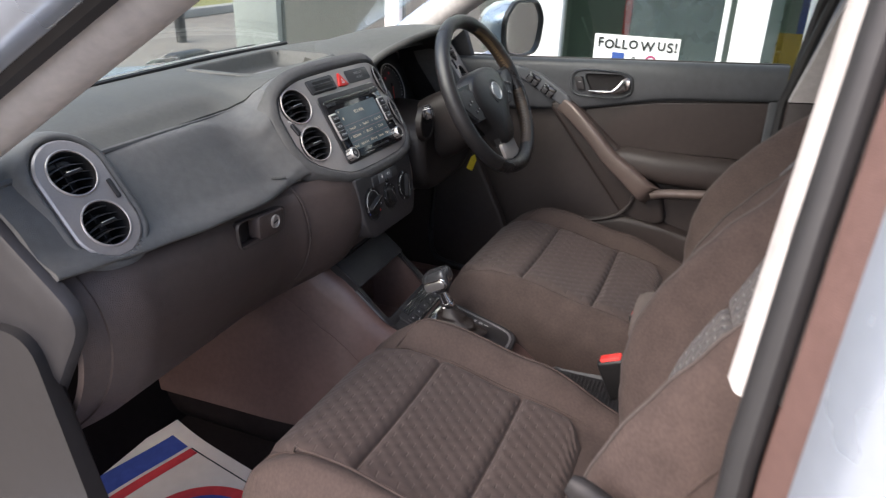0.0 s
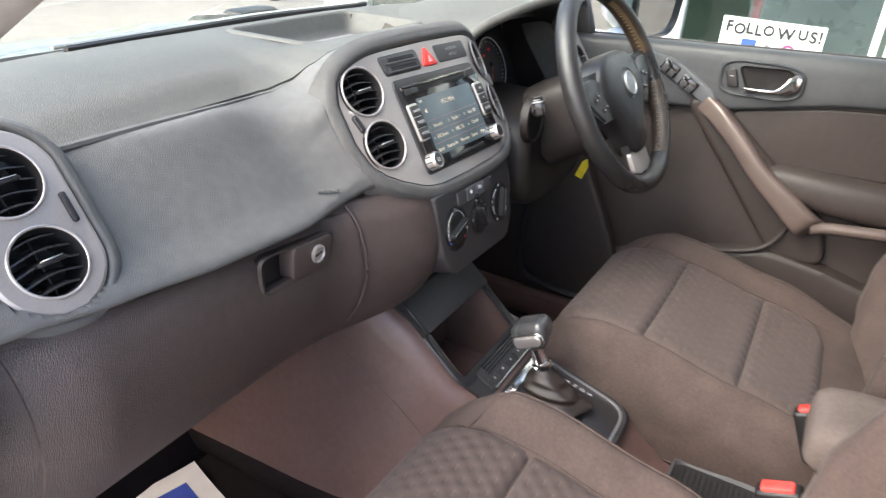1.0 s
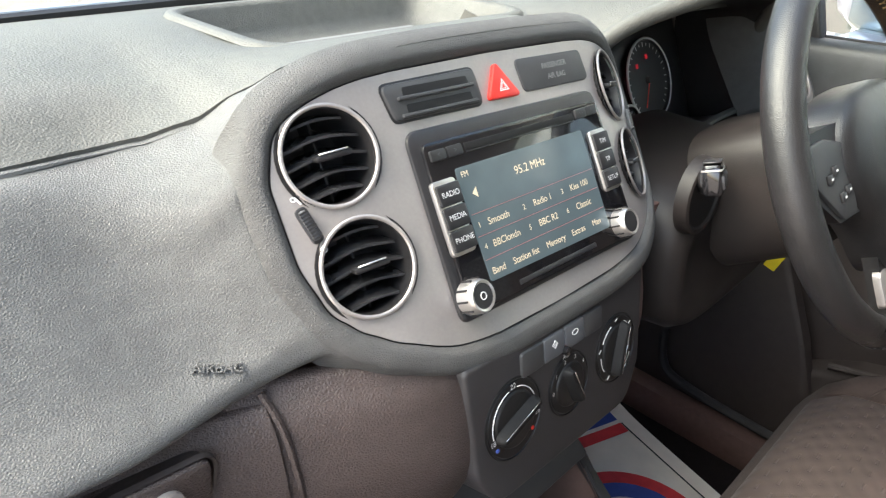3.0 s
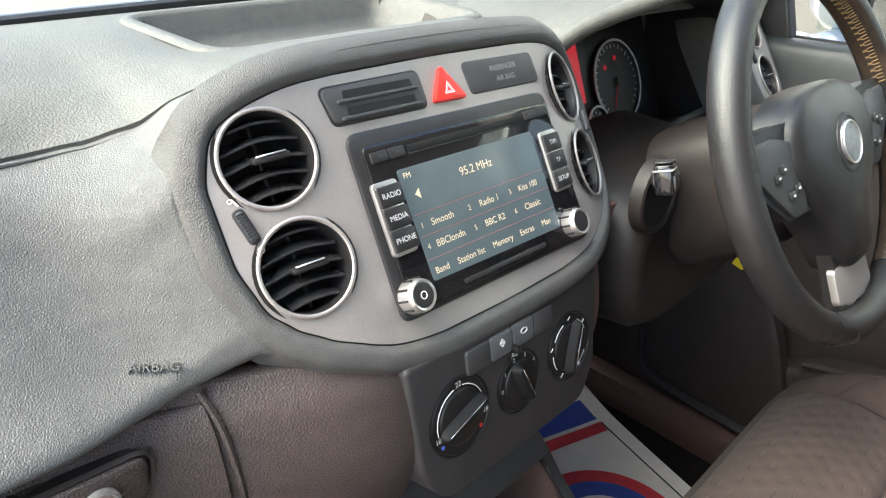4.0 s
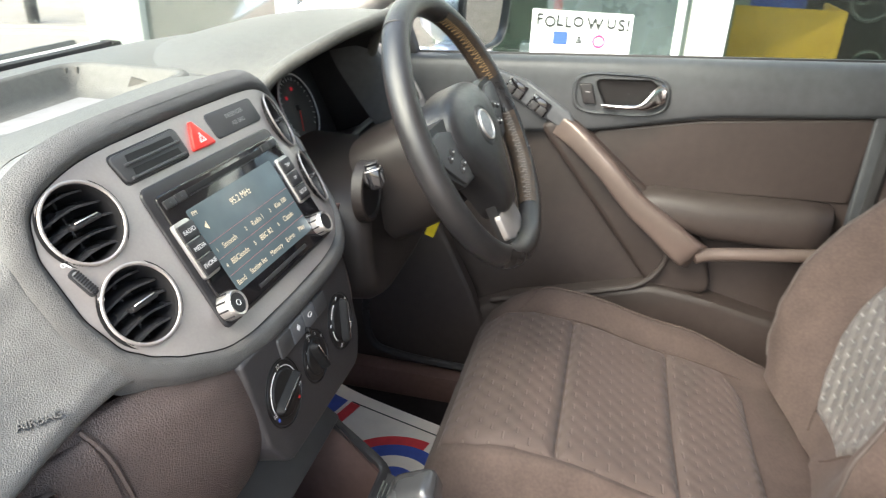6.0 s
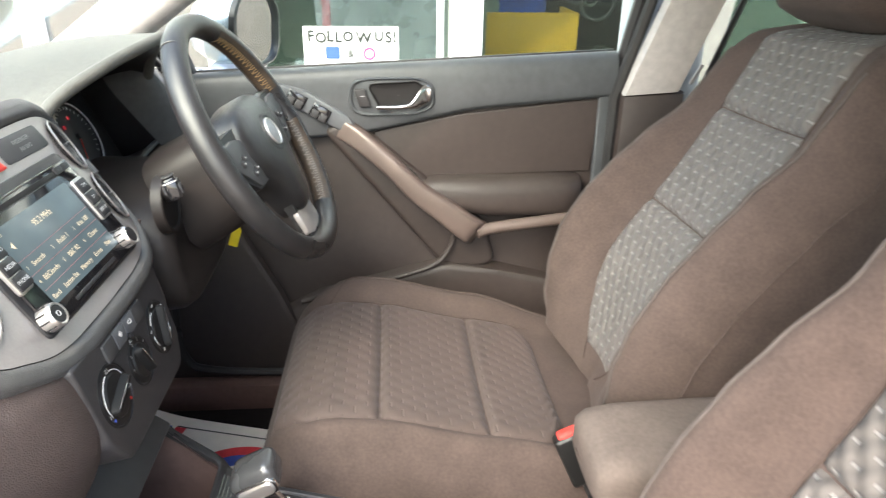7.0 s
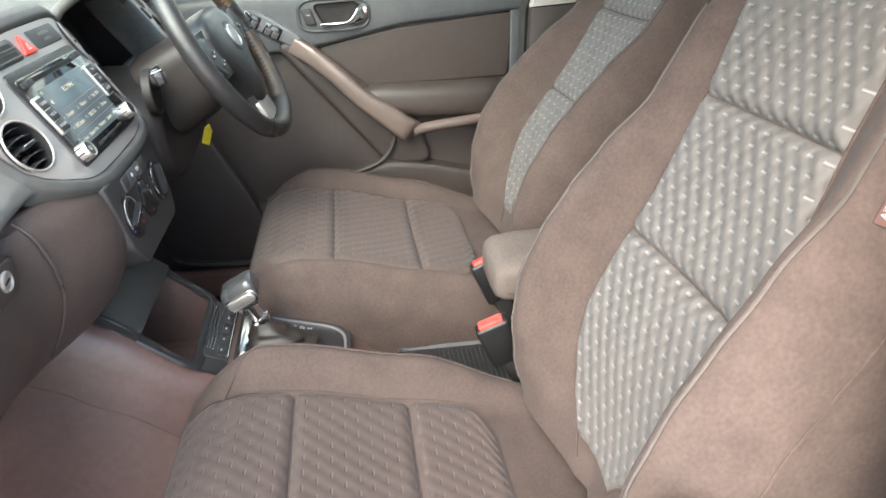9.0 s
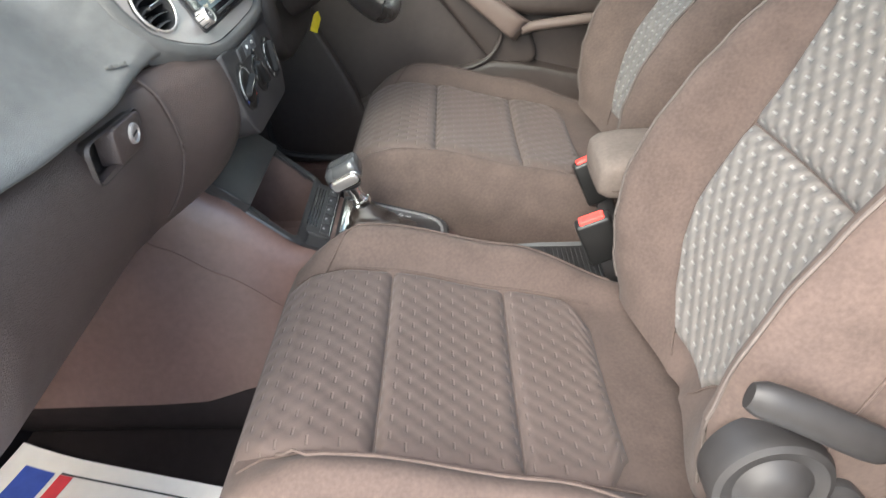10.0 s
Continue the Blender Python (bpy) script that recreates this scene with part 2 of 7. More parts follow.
def plate(poly, depth, m, bev=0.002, seg=2):
    """A flat 2D outline, given thickness towards +z of the pose m, with a rounded front edge."""
    bm = bmesh.new()
    vs = [bm.verts.new((p[0], p[1], 0)) for p in poly]
    f = bm.faces.new(vs)
    f.normal_update()
    if f.normal.z < 0:
        f.normal_flip()
    r = bmesh.ops.extrude_face_region(bm, geom=[f])
    tv = [e for e in r["geom"] if isinstance(e, bmesh.types.BMVert)]
    for v in tv:
        v.co.z += depth
    tops = set(tv)
    if bev:
        ed = [e for e in bm.edges if e.verts[0] in tops and e.verts[1] in tops]
        bmesh.ops.bevel(bm, geom=ed, offset=bev, segments=seg, profile=0.5, affect="EDGES", clamp_overlap=True)
    return move(from_bm(bm), m)


def loft(rings, caps=True, closed=True):
    n = len(rings[0])
    V = [tuple(p) for r in rings for p in r]
    F = []
    for i in range(len(rings) - 1):
        for j in range(n if closed else n - 1):
            a, b = i * n + j, i * n + (j + 1) % n
            F.append((a, b, b + n, a + n))
    if caps and closed:
        F.append(tuple(range(n)))
        F.append(tuple(range((len(rings) - 1) * n, len(rings) * n)))
    return V, F


def slab(P, off, keep=None):
    """A sheet of rows of points with thickness: off is the way to its back. keep(p) False leaves a hole."""
    n, m = len(P), len(P[0])
    V = [tuple(p) for r in P for p in r]
    o = Vector(off)
    V += [tuple(Vector(p) + o) for p in V]
    N = n * m
    on = np.ones((n - 1, m - 1), bool)
    if keep:
        for i in range(n - 1):
            for j in range(m - 1):
                c = (Vector(P[i][j]) + Vector(P[i + 1][j + 1])) / 2
                on[i, j] = keep(c)
    F = []
    for i in range(n - 1):
        for j in range(m - 1):
            if not on[i, j]:
                continue
            a, b, c, d = i * m + j, i * m + j + 1, (i + 1) * m + j + 1, (i + 1) * m + j
            F.append((a, b, c, d))
            F.append((d + N, c + N, b + N, a + N))
            if i == 0 or not on[i - 1, j]:
                F.append((b, a, a + N, b + N))
            if i == n - 2 or not on[i + 1, j]:
                F.append((d, c, c + N, d + N))
            if j == 0 or not on[i, j - 1]:
                F.append((a, d, d + N, a + N))
            if j == m - 2 or not on[i, j + 1]:
                F.append((c, b, b + N, c + N))
    return V, F


def spline(pts, n):
    """n points along a smooth curve through pts (Catmull-Rom)."""
    P = [Vector(p) for p in pts]
    P = [P[0] * 2 - P[1]] + P + [P[-1] * 2 - P[-2]]
    out = []
    k = len(P) - 3
    for i in range(n):
        s = i / (n - 1) * k
        j = min(int(s), k - 1)
        u = s - j
        a, b, c, d = P[j:j + 4]
        out.append(0.5 * ((2 * b) + (c - a) * u + (2 * a - 5 * b + 4 * c - d) * u * u + (3 * b - a - 3 * c + d) * u ** 3))
    return out


def tube(path, r, n=10, caps=True, flat=1.0, up=(0, 0, 1)):
    """A round bar along a path; r is one radius or one for each point; flat squashes it along its second axis."""
    rings = []
    P = [Vector(p) for p in path]
    for i, p in enumerate(P):
        d = (P[min(i + 1, len(P) - 1)] - P[max(i - 1, 0)]).normalized()
        a = d.cross(Vector(up))
        if a.length < 1e-4:
            a = d.cross(Vector((1, 0, 0)))
        a.normalize()
        b = a.cross(d)
        rad = r[i] if isinstance(r, (list, tuple)) else r
        rings.append([p + a * math.cos(q) * rad + b * math.sin(q) * rad * flat for q in [2 * math.pi * k / n for k in range(n)]])
    return loft(rings, caps)


def lathe(prof, m, n=32, caps=True):
    """Profile of (radius, height) pairs turned round the z axis of the pose m."""
    rings = [[m @ Vector((r * math.cos(a), r * math.sin(a), h)) for a in [2 * math.pi * k / n for k in range(n)]] for r, h in prof]
    return loft(rings, caps)


def ring_geo(R, r, m, n=48, k=10, flat=1.0):
    V, F = [], []
    for i in range(n):
        a = 2 * math.pi * i / n
        for j in range(k):
            b = 2 * math.pi * j / k
            q = R + r * math.cos(b)
            V.append(tuple(m @ Vector((q * math.cos(a), q * math.sin(a), r * math.sin(b) * flat))))
    for i in range(n):
        for j in range(k):
            F.append((i * k + j, ((i + 1) % n) * k + j, ((i + 1) % n) * k + (j + 1) % k, i * k + (j + 1) % k))
    return V, F


def build(name, geo, mat, uv=None, sharp=42, flip=True):
    me = bpy.data.meshes.new(name)
    me.from_pydata([tuple(v) for v in geo[0]], [], geo[1])
    me.materials.append(mat)
    bm = bmesh.new()
    bm.from_mesh(me)
    if flip:
        bmesh.ops.recalc_face_normals(bm, faces=bm.faces)
    lim = radians(sharp)
    for f in bm.faces:
        f.smooth = True
    for e in bm.edges:
        if len(e.link_faces) == 2 and e.calc_face_angle(0) > lim:
            e.smooth = False
    if uv is not None:
        lay = bm.loops.layers.uv.new("UVMap")
        bm.verts.index_update()
        for f in bm.faces:
            for lp in f.loops:
                lp[lay].uv = uv[lp.vert.index]
    bm.to_mesh(me)
    bm.free()
    return new(name, me)


def thing(name, at, label, category, group="", kind=""):
    e = new(name)
    e.location = at
    e.empty_display_size = 0.05
    return tagged(e, label, category, group, kind)


def part(name, geo, mat, parent, label="", uv=None, sharp=42, kind=""):
    ob = build(name, geo, mat, uv, sharp)
    ob.parent = parent
    if parent.type == "EMPTY":
        ob.matrix_parent_inverse = Matrix.Translation(-parent.location)
    return tagged(ob, label, kind=kind)


def solo(name, geo, mat, label, category, group="", kind="", sharp=42):
    return tagged(build(name, geo, mat, None, sharp), label, category, group, kind)


def lettering(text, size, m, mat, parent, align="CENTER", name="lettering", depth=0.0, bold=0.0):
    cu = bpy.data.curves.new("text", "FONT")
    cu.body, cu.size, cu.align_x, cu.align_y, cu.extrude = text, size, align, "CENTER", depth
    cu.offset = bold
    tmp = bpy.data.objects.new("text", cu)
    scene.collection.objects.link(tmp)
    dg = bpy.context.evaluated_depsgraph_get()
    me = bpy.data.meshes.new_from_object(tmp.evaluated_get(dg))
    bpy.data.objects.remove(tmp)
    bpy.data.curves.remove(cu)
    me.transform(m)
    me.materials.clear()
    me.materials.append(mat)
    ob = new(name, me)
    ob.parent = parent
    if parent.type == "EMPTY":
        ob.matrix_parent_inverse = Matrix.Translation(-parent.location)
    return ob


def axes(o, x, y, z):
    """A pose from an origin and three axes."""
    m = Matrix((x, y, z)).transposed().to_4x4()
    m.translation = o
    return m


def smooth(a, b, x):
    s = min(1, max(0, (x - a) / (b - a)))
    return s * s * (3 - 2 * s)


def lerp_list(pairs, x):
    for (a, u), (b, v) in zip(pairs, pairs[1:]):
        if x <= b:
            s = min(1, max(0, (x - a) / (b - a)))
            s = s * s * (3 - 2 * s) * 0.5 + s * 0.5
            return u + (v - u) * s
    return pairs[-1][1]


# ---- outside: ground, verge, shop front ----
ground = solo("ground", ([(-400, -400, 0), (400, -400, 0), (400, 400, 0), (-400, 400, 0)], [(0, 1, 2, 3)]), M_ASPHALT,
              "pale worn tarmac forecourt round the car", "ground", kind="structure")
verge = thing("grass_verge", (9, 14, 0), "dry yellowish grass verge behind a stone kerb", "verge", kind="structure")
part("kerb", box_at(3.5, 30, 8.9, 9.15, 0, 0.14, 0.02), M_KERB, verge, "pale stone kerb")
part("turf", slab([[(x, y, 0.12 + 0.05 * noise.noise((x * 0.7, y * 0.7, 0))) for x in np.linspace(3.5, 30, 40)] for y in np.linspace(9.15, 26, 30)], (0, 0, -0.3)),
     M_GRASS, verge, "dry yellow-green grass", kind="stuff")
bollard = thing("bollard", (6.7, 7.1, 0), "black plastic bollard with a red reflective band", "bollard")
part("post", lathe([(0.07, 0), (0.07, 0.86), (0.06, 0.9), (0.0, 0.92)], Matrix.Translation((6.7, 7.1, 0)), 20, False), M_BLACK, bollard)
part("band", lathe([(0.073, 0.45), (0.075, 0.46), (0.075, 0.74), (0.073, 0.75)], Matrix.Translation((6.7, 7.1, 0)), 20, False), M_RED, bollard, "red reflective band")

XF = 3.0
shop = thing("shop_front", (XF, 0, 0), "glazed shop front with white frames and grey end wall", "building", kind="structure")
for y0, y1 in ((1.07, 1.34), (-0.02, 0.145), (0.175, 0.205), (-1.9, -1.72), (-3.6, -3.42), (2.1, 2.2), (3.0, 3.35)):
    part("mullion", box_at(XF - 0.04, XF + 0.08, y0, y1, 0, 2.9, 0.006), M_FRAMEW if y1 < 2.9 else M_SHOPGREY, shop)
part("base_rail", box_at(XF - 0.035, XF + 0.07, -6.0, 3.35, 0.0, 0.22, 0.006), M_FRAMEW, shop)
part("head_rail", box_at(XF - 0.035, XF + 0.07, -6.0, 3.35, 2.55, 2.9, 0.006), M_FRAMEW, shop)
part("upper_wall", box_at(XF - 0.06, XF + 0.25, -6.0, 3.35, 2.9, 3.6, 0.01), M_SHOPGREY, shop)
for y0, y1 in ((-3.42, -1.9), (-1.72, -0.02), (0.205, 1.07), (1.34, 2.1), (2.2, 3.0)):
    g = part("pane", box_at(XF + 0.01, XF + 0.022, y0 + 0.002, y1 - 0.002, 0.222, 2.548, 0), M_SHOPGLASS, shop)
    g.visible_shadow = False
part("back_wall", box_at(XF + 2.6, XF + 2.7, -6.0, 3.35, 0, 2.9, 0), M_SHOPHAZE, shop)
part("end_wall", box_at(XF + 0.1, XF + 2.6, 3.2, 3.3, 0, 2.9, 0), M_SHOPGREY, shop)
part("far_end_wall", box_at(XF + 0.1, XF + 2.6, -6.0, -5.9, 0, 2.9, 0), M_SHOPGREY, shop)
part("shop_floor", box_at(XF + 0.1, XF + 2.6, -5.9, 3.2, 0.004, 0.03, 0), M_SHOPGREY, shop)
part("shop_ceiling", box_at(XF + 0.1, XF + 2.6, -5.9, 3.2, 2.86, 2.9, 0), M_SHOPGREY, shop)

sign = thing("window_sign", (XF - 0.012, 0.635, 0.85), "white paper sign with hand-drawn letters in the shop window", "sign")
part("sheet", box_at(XF - 0.010, XF - 0.004, 0.40, 0.872, 0.72, 0.955, 0), M_WHITE, sign)
SIGN = axes((XF - 0.0125, 0.635, 0.905), (0, -1, 0), (0, 0, 1), (-1, 0, 0))
M_INK = material("dark_ink", (0.015, 0.018, 0.016), 0.7)
M_SOCIALBLUE = material("sign_blue", (0.02, 0.06, 0.24), 0.6)
M_PINK = material("sign_pink", (0.30, 0.03, 0.10), 0.6)
x = -0.224
for ch, w, s, dy in (("F", 0.048, 0.066, 0.004), ("O", 0.052, 0.062, -0.004), ("L", 0.04, 0.066, 0.003), ("L", 0.04, 0.062, -0.002), ("O", 0.056, 0.058, 0.002),
                     ("W", 0.100, 0.066, -0.004), ("U", 0.052, 0.058, 0.003), ("S", 0.042, 0.066, -0.002), ("!", 0.02, 0.066, 0.0)):
    lettering(ch, s * 1.1, SIGN @ pose(x + w / 2, dy, 0.003), M_INK, sign, bold=0.0022)
    x += w
part("blue_square", plate(fillet([(-0.13, -0.105), (-0.06, -0.105), (-0.06, -0.045), (-0.13, -0.045)], 0.008), 0.001, SIGN, 0), M_SOCIALBLUE, sign, "plain blue square")
part("pink_ring", ring_geo(0.026, 0.006, SIGN @ pose(0.088, -0.080, 0.0), 28, 6, 0.15), M_PINK, sign, "plain pink ring")
lettering("&", 0.05, SIGN @ pose(-0.005, -0.080, 0.003), M_INK, sign, bold=0.001)
board = thing("display_board", (XF + 0.5, -0.3, 0.03), "orange wooden display box behind the shop glass", "display box")
part("front", box_at(XF + 0.40, XF + 0.43, -0.62, -0.1, 0.55, 0.985, 0.004), M_WOOD, board)
part("side", box_at(XF + 0.43, XF + 0.8, -0.62, -0.6, 0.03, 0.985, 0.004), M_WOOD, board)
part("base", box_at(XF + 0.43, XF + 0.8, -0.58, -0.12, 0.03, 0.5, 0.004), M_SHOPGREY, board)
rs = random.Random(4)
stand = thing("display_stand", (XF + 1.2, -1.0, 0.03), "dark machine with round chrome parts behind the shop glass", "machine")
part("frame", box_at(XF + 1.0, XF + 1.5, -1.5, -0.55, 0.03, 1.0, 0.03), M_BLACK, stand)
for k in range(14):
    c = Vector((XF + 0.95, -0.55 - rs.uniform(0, 0.9), rs.uniform(0.45, 1.15)))
    part("wheel", ring_geo(rs.uniform(0.04, 0.12), 0.012, axes(c, (0, 1, 0), (0, 0, 1), (-1, 0, 0)), 24, 6), rs.choice([M_CHROME, M_GREYBTN, M_BLACK]), stand)
redpost = thing("red_stand", (XF + 0.9, 0.82, 0.03), "slim red display stand behind the shop glass", "stand")
part("pole", box_at(XF + 0.88, XF + 0.93, 0.80, 0.85, 0.03, 1.5, 0.008), M_RED, redpost)
part("base", box_at(XF + 0.75, XF + 1.05, 0.65, 1.0, 0.03, 0.06, 0.01), M_BLACK, redpost)
drum = thing("blue_drum", (XF + 0.75, -0.02, 0.03), "blue plastic drum behind the shop glass", "drum")
part("body", lathe([(0.13, 0.03), (0.14, 0.05), (0.14, 1.2), (0.12, 1.3), (0.05, 1.34)], Matrix.Translation((XF + 0.75, -0.36, 0)), 24), M_BLUE, drum)

# ---- car shell ----
car = thing("car_shell", (0, 0, 0.3), "silver-blue metallic car body with dark floor and pale headlining", "car")
part("floor_pan", box_at(-0.80, 0.80, -1.6, 1.55, 0.33, 0.36, 0), M_CARPET, car)
part("roof", slab([[(x, y, 1.66 - 0.05 * x * x - 0.03 * (y + 0.4) ** 2) for x in np.linspace(-0.66, 0.66, 13)] for y in np.linspace(-1.7, 0.50, 12)], (0, 0, -0.012)), M_BODY, car)
part("headliner", slab([[(x, y, 1.62 - 0.05 * x * x - 0.03 * (y + 0.4) ** 2) for x in np.linspace(-0.63, 0.63, 13)] for y in np.linspace(-1.7, 0.47, 12)], (0, 0, -0.012)), M_HEAD, car, "pale grey cloth headlining")
part("bulkhead", box_at(-0.78, 0.78, 1.50, 1.54, 0.36, 1.10, 0), M_CARPET, car)
part("tailgate", box_at(-0.78, 0.78, -1.72, -1.66, 0.36, 1.10, 0.01), M_LOW, car)
for s in (-1, 1):
    part("sill", box_at(0.70 if s > 0 else -0.86, 0.86 if s > 0 else -0.70, -1.0, 1.2, 0.30, 0.44, 0.02), M_BODY, car)
    part("sill_trim", box_at(0.665 if s > 0 else -0.72, 0.72 if s > 0 else -0.665, -0.3, 1.15, 0.36, 0.455, 0.015), M_LOW, car)
    # A pillar: painted outside, seal, pale trim inside
    a0, a1 = Vector((s * 0.765, 1.22, 1.03)), Vector((s * 0.615, 0.43, 1.575))
    part("a_pillar", tube([a0.lerp(a1, k / 6) + Vector((s * 0.085, 0.0, 0.035)) for k in range(7)], 0.042, 12), M_BODY, car)
    part("a_pillar_seal", tube([a0.lerp(a1, k / 6) + Vector((s * 0.044, -0.022, 0.016)) for k in range(7)], 0.018, 8), M_RUBBER, car)
    part("a_pillar_trim", tube([a0.lerp(a1, k / 6) + Vector((-s * 0.010, 0.0, -0.006)) for k in range(7)], 0.044, 14, flat=0.8), M_TRIM, car, "pale grey plastic pillar trim")


def pillar(profile, z0, z1, n=8):
    """An upright with a plan profile, leaning inwards and back above the sill."""
    out = []
    for z in np.linspace(z0, z1, n):
        k = max(0, z - 1.13)
        out.append([(x + 0.26 * k, y - 0.10 * k, z) for x, y in profile])
    return loft(out)


# nearside B pillar beside the open door
part("b_pillar", pillar([(-0.802, 0.045), (-0.842, 0.037), (-0.872, 0.015), (-0.885, -0.03), (-0.885, -0.20), (-0.80, -0.20)], 0.40, 1.60), M_BODY, car, "silver-blue painted pillar")
part("b_pillar_gap", pillar([(-0.768, 0.060), (-0.800, 0.040), (-0.800, -0.18), (-0.768, -0.18)], 0.40, 1.60), M_LOW, car)
part("b_pillar_seal", pillar([(-0.752 + 0.020 * math.cos(a), 0.072 + 0.013 * math.sin(a)) for a in np.linspace(0, 6.283, 13)[:-1]], 0.42, 1.60), M_RUBBER, car, "dark rubber door seal")
part("b_pillar_trim", pillar(fillet([(-0.668, 0.060), (-0.703, 0.092), (-0.730, 0.086), (-0.738, -0.14), (-0.675, -0.14)], 0.010), 1.125, 1.60), M_TRIM, car, "pale grey upper pillar trim")
part("b_pillar_lower", pillar(fillet([(-0.680, 0.050), (-0.705, 0.074), (-0.742, 0.066), (-0.742, -0.14), (-0.690, -0.14)], 0.012), 0.42, 1.123), M_LOW, car)
# offside B pillar behind the closed door
part("b_pillar", box_at(0.77, 0.85, -0.20, -0.03, 0.40, 1.60, 0.02), M_BODY, car)
part("b_pillar_seal", tube([(0.762, -0.005, 0.45), (0.758, -0.012, 1.08), (0.72, -0.06, 1.3), (0.64, -0.13, 1.58)], 0.012, 8), M_RUBBER, car)
part("b_pillar_trim", plate([(-0.022, 1.092), (-0.135, 1.100), (-0.27, 1.62), (-0.16, 1.62)], 0.028, axes((0.755 + 0.26 * 1.09, 0, 0), (0, 1, 0), (-0.26, 0, 1), (-0.966, 0, -0.26)), 0.008), M_TRIM, car, "pale grey upper pillar trim")
part("b_pillar_lower", plate([(-0.012, 0.44), (-0.20, 0.44), (-0.15, 1.094), (-0.022, 1.087)], 0.028, axes((0.757, 0, 0), (0, 1, 0), (0, 0, 1), (-1, 0, 0)), 0.008), M_DOORLOW, car)
part("belt_guide", tube([(0.70, -0.165, 1.10), (0.645, -0.24, 1.40), (0.60, -0.28, 1.58)], 0.020, 8, flat=0.25), M_BLACK, car, "black seat belt webbing")
for s in (-1, 1):
    part("rear_side", box_at(min(s * 0.77, s * 0.83), max(s * 0.77, s * 0.83), -1.66, -0.24, 0.36, 1.14, 0.02), M_DOORLOW, car)
    part("rear_pillar", box_at(min(s * 0.66, s * 0.78), max(s * 0.66, s * 0.78), -1.66, -1.25, 1.14, 1.60, 0.02), M_TRIM, car)
    rg = part("rear_side_glass", slab([[(s * (0.80 - 0.14 * v), y, 1.14 + 0.45 * v) for v in (0, 0.5, 1)] for y in np.linspace(-1.25, -0.24, 4)], (s * 0.004, 0, 0)), M_PRIVACY, car, "dark green tinted glass")
    rg.visible_shadow = False
ws = part("windscreen", slab([[(x, 1.50 + (0.50 - 1.50) * v - 0.25 * x * x * (1 - 0.5 * v), 1.075 + (1.60 - 1.075) * v) for x in np.linspace(-0.74 + 0.0, 0.74, 13)] for v in np.linspace(0, 1, 8)], (0, 0.003, 0.004)), M_GLASS, car)
ws.visible_shadow = False
SL = Vector((0, -1.0, 0.525)).normalized()
SXD = Vector((0.053, -0.024, 0)).normalized()
solo("windscreen_sticker", plate(fillet([(-0.030, -0.013), (0.030, -0.013), (0.030, 0.013), (-0.030, 0.013)], 0.003), 0.0006, axes((0.028, 1.318, 1.172), SXD, SL, SXD.cross(SL)), 0), M_WHITE, "small white paper sticker at the foot of the windscreen", "sticker")
part("cowl", box_at(-0.75, 0.75, 1.46, 1.62, 1.02, 1.055, 0.01), M_BLACK, car)
part("bonnet", slab([[(x, y, 1.06 - 0.06 * x * x - 0.16 * (y - 1.5) ** 2 + 0.02 * math.exp(-((abs(x) - 0.55) / 0.08) ** 2)) for x in np.linspace(-0.78, 0.78, 25)] for y in np.linspace(1.58, 2.45, 10)], (0, 0, -0.02)), M_BODY, car)
part("wiper", tube([(0.15, 1.50, 1.10), (0.45, 1.56, 1.105), (0.72, 1.57, 1.10)], 0.008, 6), M_BLACK, car)
part("wiper_pivot", box_at(0.36, 0.50, 1.56, 1.62, 1.085, 1.12, 0.012), M_BLACK, car)

# ---- floor ----
part("carpet", box_at(-0.70, 0.70, -0.6, 1.45, 0.362, 0.392, 0.004), M_CARPET, car, "black carpet")
part("toe_board", slab([[(x, 1.18 + 0.22 * v, 0.392 + 0.42 * v) for v in np.linspace(0, 1, 6)] for x in np.linspace(-0.70, 0.70, 8)], (0, 0.02, -0.01)), M_CARPET, car)
part("kick_panel", plate(fillet([(0.62, 0.44), (1.30, 0.44), (1.30, 0.98), (0.86, 0.98), (0.70, 0.66)], 0.05), 0.03, axes((0.735, 0, 0), (0, 1, 0), (0, 0, 1), (-1, 0, 0)), 0.01), M_DOORLOW, car)
part("kick_panel", plate(fillet([(0.80, 0.44), (1.30, 0.44), (1.30, 0.98), (0.88, 0.98), (0.82, 0.66)], 0.05), 0.03, axes((-0.735, 0, 0), (0, 1, 0), (0, 0, 1), (1, 0, 0)), 0.01), M_BLACK, car)


